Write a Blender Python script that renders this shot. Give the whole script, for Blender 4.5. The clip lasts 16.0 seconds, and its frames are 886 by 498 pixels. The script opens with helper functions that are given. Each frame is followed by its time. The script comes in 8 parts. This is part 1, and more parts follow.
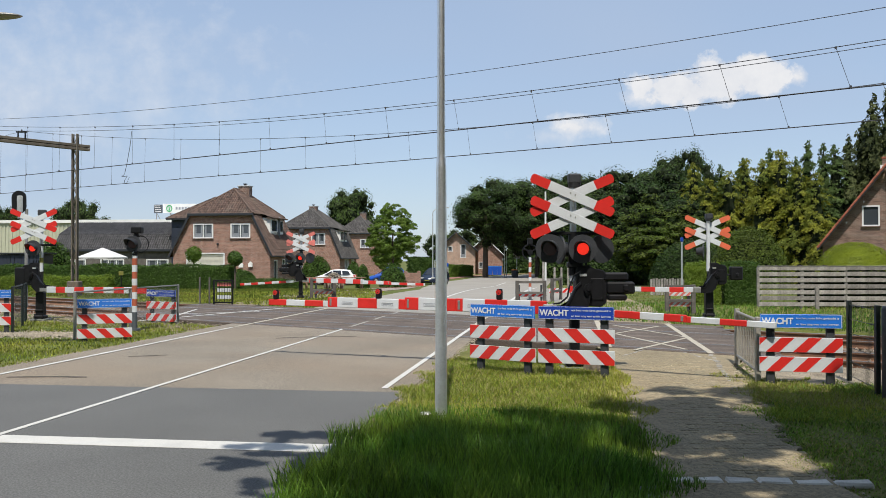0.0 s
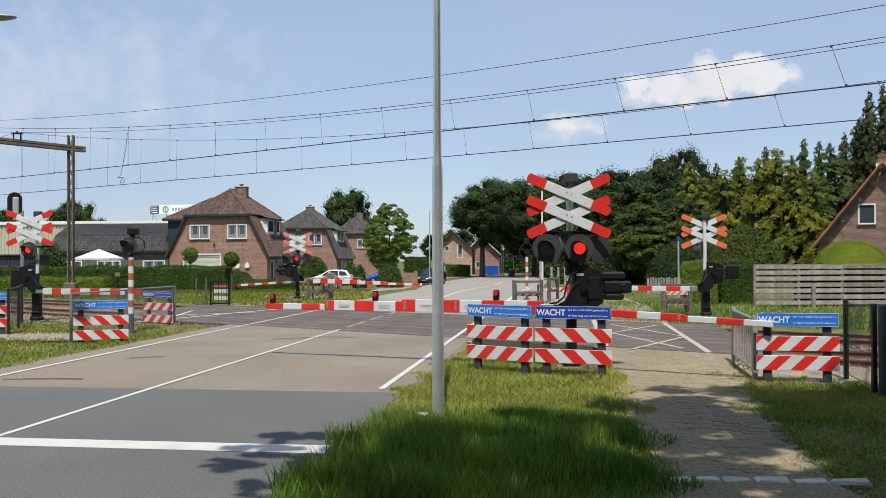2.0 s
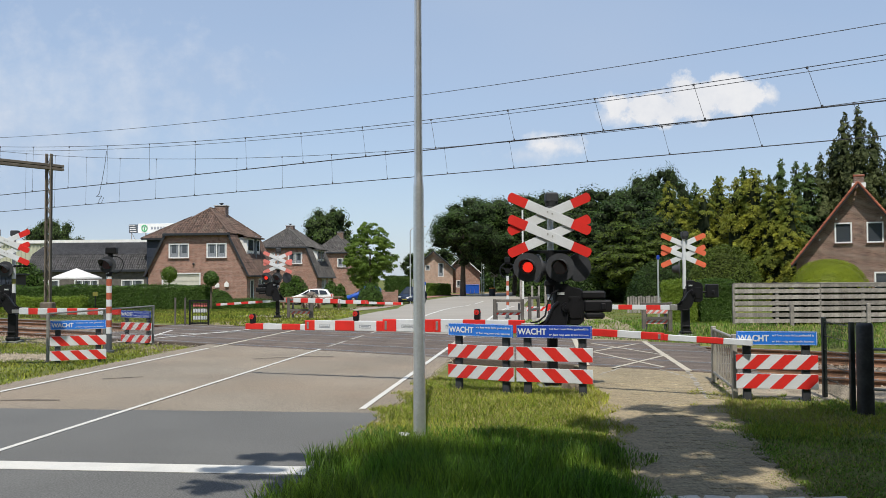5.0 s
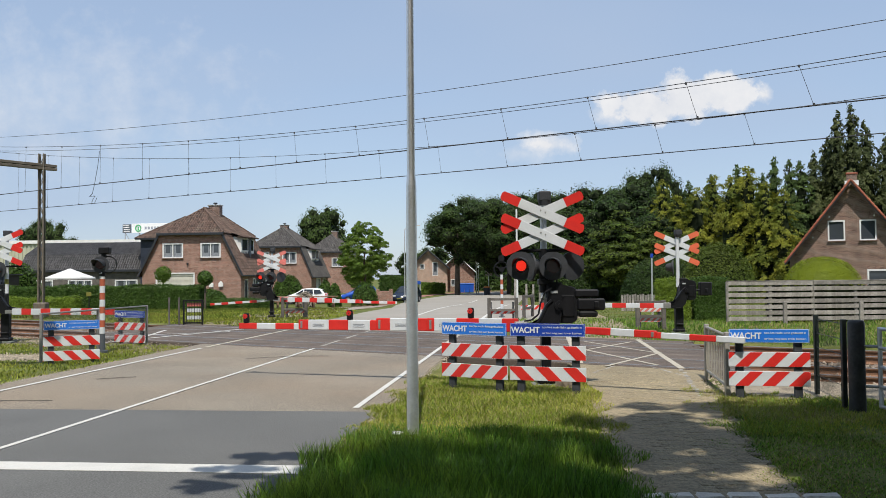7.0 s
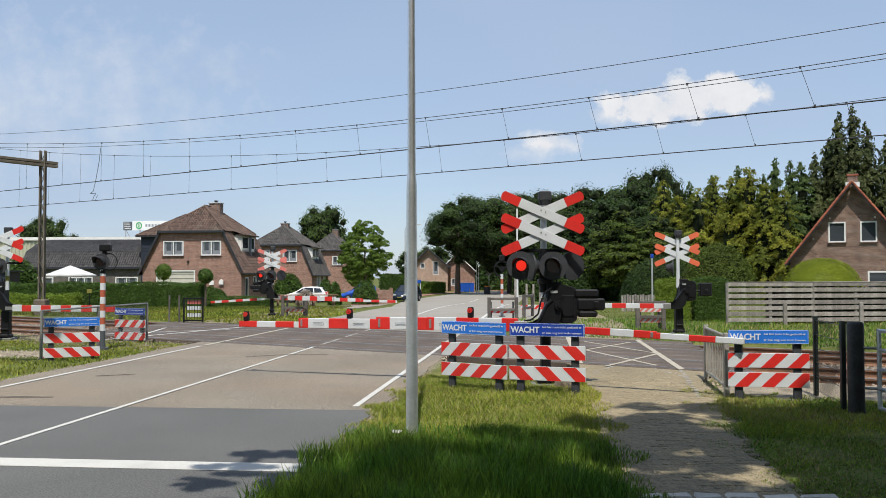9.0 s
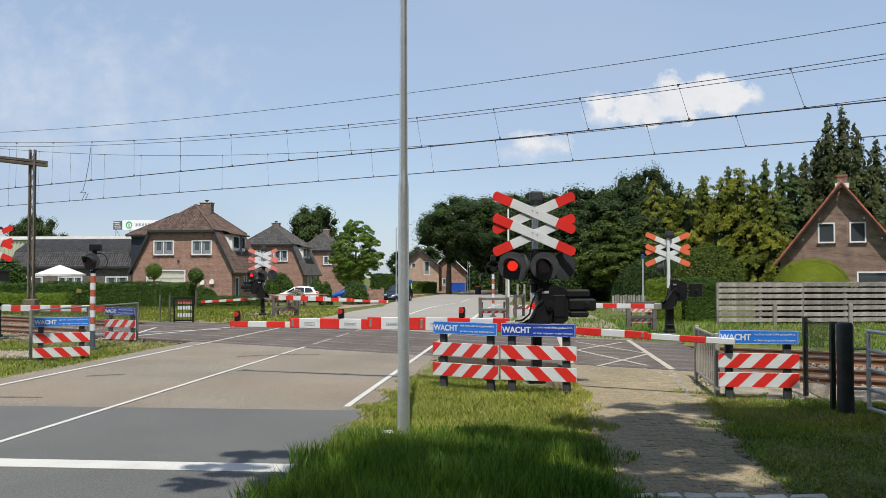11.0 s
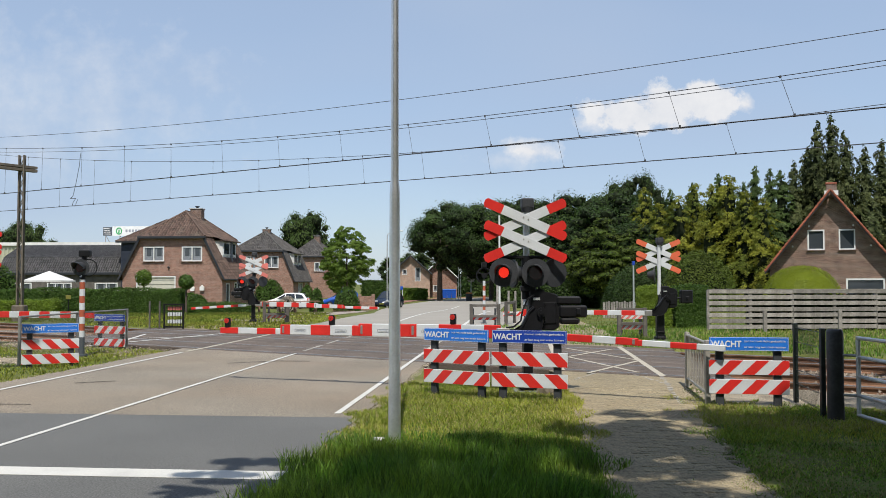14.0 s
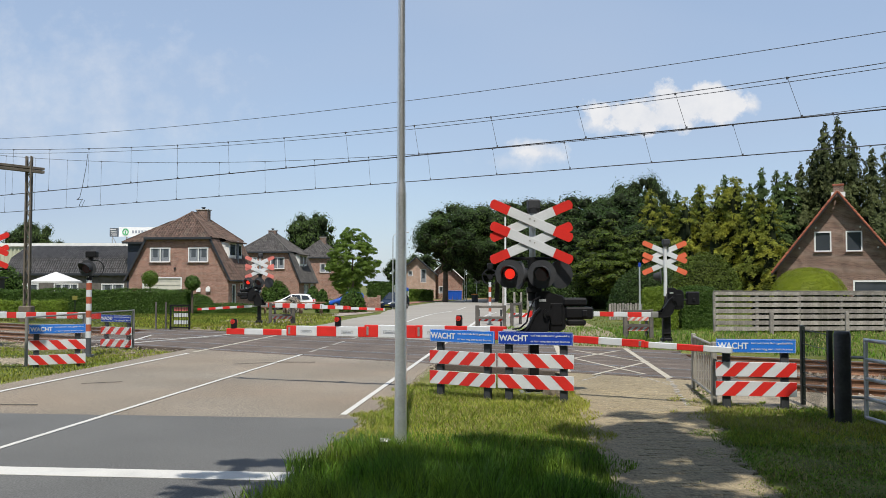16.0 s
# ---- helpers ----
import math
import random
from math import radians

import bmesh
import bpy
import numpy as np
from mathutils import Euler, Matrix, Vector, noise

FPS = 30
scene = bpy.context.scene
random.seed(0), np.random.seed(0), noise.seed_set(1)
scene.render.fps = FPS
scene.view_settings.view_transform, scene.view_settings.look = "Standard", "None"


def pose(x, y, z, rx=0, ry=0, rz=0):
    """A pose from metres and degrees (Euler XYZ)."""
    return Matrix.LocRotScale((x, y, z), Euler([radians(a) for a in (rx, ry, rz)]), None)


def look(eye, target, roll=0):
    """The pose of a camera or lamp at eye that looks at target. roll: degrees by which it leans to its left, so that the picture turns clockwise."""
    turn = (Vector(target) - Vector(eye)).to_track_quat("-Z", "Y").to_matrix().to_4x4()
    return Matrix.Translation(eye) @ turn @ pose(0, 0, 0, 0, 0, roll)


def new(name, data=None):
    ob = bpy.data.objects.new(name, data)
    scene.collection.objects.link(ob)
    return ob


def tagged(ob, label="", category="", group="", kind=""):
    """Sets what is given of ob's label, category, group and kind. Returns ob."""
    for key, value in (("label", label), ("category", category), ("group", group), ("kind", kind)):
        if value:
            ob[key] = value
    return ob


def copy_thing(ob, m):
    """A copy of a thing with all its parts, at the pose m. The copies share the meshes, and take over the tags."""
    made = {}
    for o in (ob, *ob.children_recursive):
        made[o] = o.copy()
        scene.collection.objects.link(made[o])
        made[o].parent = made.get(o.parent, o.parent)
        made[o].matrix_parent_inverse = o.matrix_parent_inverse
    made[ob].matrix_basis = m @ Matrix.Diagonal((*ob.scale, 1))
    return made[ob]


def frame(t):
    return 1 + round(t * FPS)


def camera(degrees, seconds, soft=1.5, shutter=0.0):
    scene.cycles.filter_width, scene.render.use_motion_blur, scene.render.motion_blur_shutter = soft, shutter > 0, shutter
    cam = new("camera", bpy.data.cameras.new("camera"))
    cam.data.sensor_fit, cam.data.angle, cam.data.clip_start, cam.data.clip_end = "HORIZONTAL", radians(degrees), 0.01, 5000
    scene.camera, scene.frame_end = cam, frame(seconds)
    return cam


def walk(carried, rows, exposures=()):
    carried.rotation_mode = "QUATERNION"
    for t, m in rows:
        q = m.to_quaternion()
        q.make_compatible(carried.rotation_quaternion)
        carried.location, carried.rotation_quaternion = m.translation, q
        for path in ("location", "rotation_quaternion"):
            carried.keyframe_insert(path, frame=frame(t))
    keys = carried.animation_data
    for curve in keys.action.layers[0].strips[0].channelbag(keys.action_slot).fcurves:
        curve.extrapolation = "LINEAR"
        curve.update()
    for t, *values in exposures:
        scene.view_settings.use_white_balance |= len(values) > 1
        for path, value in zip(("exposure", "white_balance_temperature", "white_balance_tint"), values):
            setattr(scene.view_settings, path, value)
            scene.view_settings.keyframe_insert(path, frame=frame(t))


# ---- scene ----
# ---- camera: hand-held, swaying by a few centimetres while panning slowly to the right ----
cam = camera(52.49, 16.0, soft=0.6)
VIEWS = [  # seconds; eye; turn, tilt and lean in degrees
    (0, 0.000, 0.000, 1.700, 0.000, 0.685, 0.000), (0.5, -0.001, 0.010, 1.697, 0.150, 0.697, -0.199), (1, 0.001, 0.010, 1.698, 0.113, 0.648, -0.336),
    (1.5, -0.003, 0.010, 1.698, -0.030, 0.516, -0.283), (2, 0.003, 0.011, 1.703, -0.202, 0.676, -0.240), (2.5, 0.004, 0.013, 1.706, -0.373, 1.326, -0.165),
    (3, -0.001, 0.016, 1.702, -0.540, 1.507, -0.089), (3.5, -0.005, 0.026, 1.703, -0.803, 1.583, -0.045), (4, -0.007, 0.020, 1.705, -1.182, 1.963, -0.063),
    (6.5, 0.011, 0.007, 1.711, -1.651, 1.709, -0.493), (7, 0.016, -0.001, 1.706, -1.789, 1.805, -0.498), (7.5, 0.018, -0.016, 1.710, -1.873, 1.774, -0.300),
    (8, 0.017, -0.020, 1.709, -1.937, 2.039, -0.237), (8.5, 0.020, -0.025, 1.707, -1.846, 1.952, -0.249), (9, 0.020, -0.015, 1.707, -1.755, 1.753, -0.157),
    (11.5, 0.012, -0.020, 1.712, -2.565, 1.747, -0.051), (12, 0.014, -0.020, 1.711, -2.811, 1.863, -0.043), (12.5, 0.016, -0.013, 1.711, -3.026, 1.998, -0.058),
    (13, 0.008, -0.013, 1.712, -3.128, 2.055, 0.032), (13.5, 0.007, -0.005, 1.713, -3.078, 2.078, -0.014), (14, 0.010, -0.012, 1.712, -2.900, 2.162, -0.029),
    (14.5, 0.007, -0.002, 1.711, -2.770, 2.173, 0.078), (15, 0.008, -0.008, 1.713, -2.634, 2.216, 0.001), (15.5, 0.008, -0.003, 1.710, -2.540, 2.236, 0.043),
    (16, 0.004, -0.006, 1.712, -2.536, 2.245, 0.054)]
walk(cam, [(t, pose(x, y, z, 0, 0, yaw) @ pose(0, 0, 0, 90 + tilt) @ pose(0, 0, 0, 0, 0, lean)) for t, x, y, z, yaw, tilt, lean in VIEWS])

# ---- daylight: high summer sun straight behind the camera ----
SUN_TO = Vector((-0.02, -0.56, 1.0)).normalized()
scene.view_settings.exposure = -0.03
sun = new("sun", bpy.data.lights.new("sun", "SUN"))
sun.data.energy, sun.data.angle, sun.data.color = 4.9, radians(0.55), (1.0, 0.95, 0.87)
sun.matrix_world = look((0, 0, 60), Vector((0, 0, 60)) - SUN_TO)


def make_world():
    world = bpy.data.worlds.new("summer_sky")
    scene.world = world
    world.use_nodes = True
    nt = world.node_tree
    nt.nodes.clear()
    N, L = nt.nodes.new, nt.links.new

    def math_node(op, a, b=None, clamp=False):
        n = N("ShaderNodeMath")
        n.operation, n.use_clamp = op, clamp
        for i, v in enumerate((a, b)):
            if v is None:
                continue
            if isinstance(v, (int, float)):
                n.inputs[i].default_value = v
            else:
                L(v, n.inputs[i])
        return n.outputs[0]

    sky = N("ShaderNodeTexSky")
    sky.sky_type, sky.sun_disc = "NISHITA", False
    sky.sun_elevation = math.asin(SUN_TO.z)
    sky.sun_rotation = math.atan2(SUN_TO.x, SUN_TO.y)
    sky.air_density, sky.dust_density, sky.ozone_density = 1.0, 0.5, 2.2
    coord = N("ShaderNodeTexCoord")
    sep = N("ShaderNodeSeparateXYZ")
    L(coord.outputs["Generated"], sep.inputs[0])
    # azimuth and height of a direction, in units of the forward distance
    ahead = math_node("MAXIMUM", sep.outputs[1], 0.05)
    ax = math_node("DIVIDE", sep.outputs[0], ahead)
    az = math_node("DIVIDE", sep.outputs[2], ahead)
    flat = N("ShaderNodeCombineXYZ")
    L(ax, flat.inputs[0])
    L(az, flat.inputs[1])
    fine = N("ShaderNodeTexNoise")
    fine.inputs["Scale"].default_value, fine.inputs["Detail"].default_value, fine.inputs["Roughness"].default_value = 26, 8, 0.62
    L(flat.outputs[0], fine.inputs["Vector"])
    stretch = N("ShaderNodeMapping")
    stretch.inputs["Scale"].default_value = (2.2, 7.0, 1)
    stretch.inputs["Rotation"].default_value = (0, 0, 0.15)
    L(flat.outputs[0], stretch.inputs[0])
    veil = N("ShaderNodeTexNoise")
    veil.inputs["Scale"].default_value, veil.inputs["Detail"].default_value = 0.8, 2
    L(stretch.outputs[0], veil.inputs["Vector"])

    def puff(cx, cz, rx, rz, edge):
        dx = math_node("DIVIDE", math_node("SUBTRACT", ax, cx), rx)
        dz = math_node("DIVIDE", math_node("SUBTRACT", az, cz), rz)
        far = math_node("SQRT", math_node("ADD", math_node("MULTIPLY", dx, dx), math_node("MULTIPLY", dz, dz)))
        inside = math_node("SUBTRACT", 1.0, far)
        lumpy = math_node("ADD", inside, math_node("MULTIPLY", math_node("SUBTRACT", fine.outputs[0], 0.5), 2.6))
        return math_node("MULTIPLY", lumpy, edge, True)

    puffs = [puff(0.265, 0.190, 0.062, 0.021, 2.6), puff(0.305, 0.200, 0.050, 0.030, 2.8), puff(0.352, 0.206, 0.042, 0.027, 2.8), puff(0.398, 0.203, 0.014, 0.013, 1.2),
             puff(0.225, 0.182, 0.035, 0.014, 0.9), puff(0.150, 0.148, 0.042, 0.016, 1.1), puff(0.120, 0.138, 0.05, 0.012, 0.4), puff(-0.47, 0.20, 0.30, 0.10, 0.32)]
    cloud = puffs[0]
    for p in puffs[1:]:
        cloud = math_node("MAXIMUM", cloud, p)
    thin = N("ShaderNodeMapRange")
    thin.inputs[1].default_value, thin.inputs[2].default_value = 0.42, 0.75
    thin.inputs[3].default_value, thin.inputs[4].default_value = 0.62, 0.93
    L(veil.outputs[0], thin.inputs[0])
    tint = N("ShaderNodeMixRGB")
    L(thin.outputs[0], tint.inputs[0])
    L(sky.outputs[0], tint.inputs[1])
    tint.inputs[2].default_value = (2.98, 3.70, 4.92, 1)
    mix = N("ShaderNodeMixRGB")
    shade = N("ShaderNodeMixRGB")
    L(fine.outputs[0], shade.inputs[0])
    shade.inputs[1].default_value, shade.inputs[2].default_value = (4.2, 4.5, 5.1, 1), (6.6, 6.5, 6.4, 1)
    L(cloud, mix.inputs[0])
    L(tint.outputs[0], mix.inputs[1])
    L(shade.outputs[0], mix.inputs[2])
    bg = N("ShaderNodeBackground")
    bg.inputs[1].default_value = 0.15
    L(mix.outputs[0], bg.inputs[0])
    L(bg.outputs[0], N("ShaderNodeOutputWorld").inputs[0])


make_world()


# ---- materials ----
def material(name, colour, rough=0.8, vary=0.25, scale=6.0, bump=0.0, bump_scale=60.0, metal=0.0, per_object=0.0, per_island=0.0, hue=None,
             stains=0.0, stain_scale=1.2, stain_colour=None, glow=0.0, through_light=0.0, grain_vary=None):
    """A two-scale surface: a slow tone change, a fine grain, optional stains and bump."""
    m = bpy.data.materials.new(name)
    m.use_nodes = True
    nt = m.node_tree
    N, L = nt.nodes.new, nt.links.new
    b = nt.nodes["Principled BSDF"]
    b.inputs["Roughness"].default_value, b.inputs["Metallic"].default_value = rough, metal
    coord = N("ShaderNodeTexCoord").outputs["Object"]
    slow, grain = N("ShaderNodeTexNoise"), N("ShaderNodeTexNoise")
    slow.inputs["Scale"].default_value, slow.inputs["Detail"].default_value = scale, 5
    grain.inputs["Scale"].default_value, grain.inputs["Detail"].default_value = bump_scale, 3
    L(coord, slow.inputs["Vector"])
    L(coord, grain.inputs["Vector"])
    ramp = N("ShaderNodeMapRange")
    L(slow.outputs[0], ramp.inputs[0])
    ramp.inputs[1].default_value, ramp.inputs[2].default_value = 0.3, 0.7
    ramp.inputs[3].default_value, ramp.inputs[4].default_value = 1 - vary, 1 + vary
    g2 = N("ShaderNodeMapRange")
    L(grain.outputs[0], g2.inputs[0])
    g2.inputs[1].default_value, g2.inputs[2].default_value = 0.3, 0.7
    g2.inputs[3].default_value, g2.inputs[4].default_value = 1 - (vary * 0.6 if grain_vary is None else grain_vary), 1 + (vary * 0.6 if grain_vary is None else grain_vary)
    value = N("ShaderNodeMath")
    value.operation = "MULTIPLY"
    L(ramp.outputs[0], value.inputs[0])
    L(g2.outputs[0], value.inputs[1])
    out = value.outputs[0]
    for amount, source in ((per_object, "ShaderNodeObjectInfo"), (per_island, "ShaderNodeNewGeometry")):
        if amount:
            rnd = N(source)
            r2 = N("ShaderNodeMapRange")
            L(rnd.outputs["Random" if source == "ShaderNodeObjectInfo" else "Random Per Island"], r2.inputs[0])
            r2.inputs[3].default_value, r2.inputs[4].default_value = 1 - amount, 1 + amount
            v2 = N("ShaderNodeMath")
            v2.operation = "MULTIPLY"
            L(out, v2.inputs[0])
            L(r2.outputs[0], v2.inputs[1])
            out = v2.outputs[0]
    base = N("ShaderNodeRGB").outputs[0]
    base.default_value = (*colour, 1)
    if hue:
        mx = N("ShaderNodeMixRGB")
        n3 = N("ShaderNodeTexNoise")
        n3.inputs["Scale"].default_value = scale * 0.6
        L(coord, n3.inputs["Vector"])
        r3 = N("ShaderNodeMapRange")
        L(n3.outputs[0], r3.inputs[0])
        r3.inputs[1].default_value, r3.inputs[2].default_value = 0.35, 0.65
        L(r3.outputs[0], mx.inputs[0])
        L(base, mx.inputs[1])
        mx.inputs[2].default_value = (*hue, 1)
        base = mx.outputs[0]
    if stains:
        sn = N("ShaderNodeTexNoise")
        sn.inputs["Scale"].default_value, sn.inputs["Detail"].default_value = stain_scale, 7
        L(coord, sn.inputs["Vector"])
        sr = N("ShaderNodeMapRange")
        L(sn.outputs[0], sr.inputs[0])
        sr.inputs[1].default_value, sr.inputs[2].default_value, sr.inputs[4].default_value = 0.52, 0.7, stains
        ms = N("ShaderNodeMixRGB")
        L(sr.outputs[0], ms.inputs[0])
        L(base, ms.inputs[1])
        ms.inputs[2].default_value = (*(stain_colour or [c * 0.45 for c in colour]), 1)
        base = ms.outputs[0]
    mul = N("ShaderNodeVectorMath")
    mul.operation = "SCALE"
    L(base, mul.inputs[0])
    L(out, mul.inputs["Scale"])
    L(mul.outputs[0], b.inputs["Base Color"])
    if bump:
        bp = N("ShaderNodeBump")
        bp.inputs["Strength"].default_value, bp.inputs["Distance"].default_value = min(1.0, bump), 0.01
        L(grain.outputs[0], bp.inputs["Height"])
        L(bp.outputs[0], b.inputs["Normal"])
    if glow:
        b.inputs["Emission Color"].default_value = (*colour, 1)
        b.inputs["Emission Strength"].default_value = glow
    if through_light:
        tr = N("ShaderNodeBsdfTranslucent")
        L(mul.outputs[0], tr.inputs[0])
        ms2 = N("ShaderNodeMixShader")
        ms2.inputs[0].default_value = through_light
        L(b.outputs[0], ms2.inputs[1])
        L(tr.outputs[0], ms2.inputs[2])
        L(ms2.outputs[0], nt.nodes["Material Output"].inputs[0])
    return m


def brick_material(name, brick, brick2, mortar, length=0.24, height=0.075):
    m = material(name, brick, 0.9, 0.2, 1.5)
    nt = m.node_tree
    N, L = nt.nodes.new, nt.links.new
    b = nt.nodes["Principled BSDF"]
    coord = N("ShaderNodeTexCoord").outputs["Object"]
    sep, com = N("ShaderNodeSeparateXYZ"), N("ShaderNodeCombineXYZ")
    L(coord, sep.inputs[0])
    add = N("ShaderNodeMath")
    L(sep.outputs[0], add.inputs[0])
    L(sep.outputs[1], add.inputs[1])
    L(add.outputs[0], com.inputs[0])
    L(sep.outputs[2], com.inputs[1])
    br = N("ShaderNodeTexBrick")
    br.inputs["Color1"].default_value, br.inputs["Color2"].default_value, br.inputs["Mortar"].default_value = (*brick, 1), (*brick2, 1), (*mortar, 1)
    br.inputs["Scale"].default_value, br.inputs["Mortar Size"].default_value = 1.0, 0.008
    br.inputs["Brick Width"].default_value, br.inputs["Row Height"].default_value = length, height
    L(com.outputs[0], br.inputs["Vector"])
    old = b.inputs["Base Color"].links[0].from_node
    L(br.outputs[0], old.inputs[0])
    bp = N("ShaderNodeBump")
    bp.invert = True
    bp.inputs["Strength"].default_value, bp.inputs["Distance"].default_value = 0.6, 0.01
    L(br.outputs["Fac"], bp.inputs["Height"])
    L(bp.outputs[0], b.inputs["Normal"])
    return m


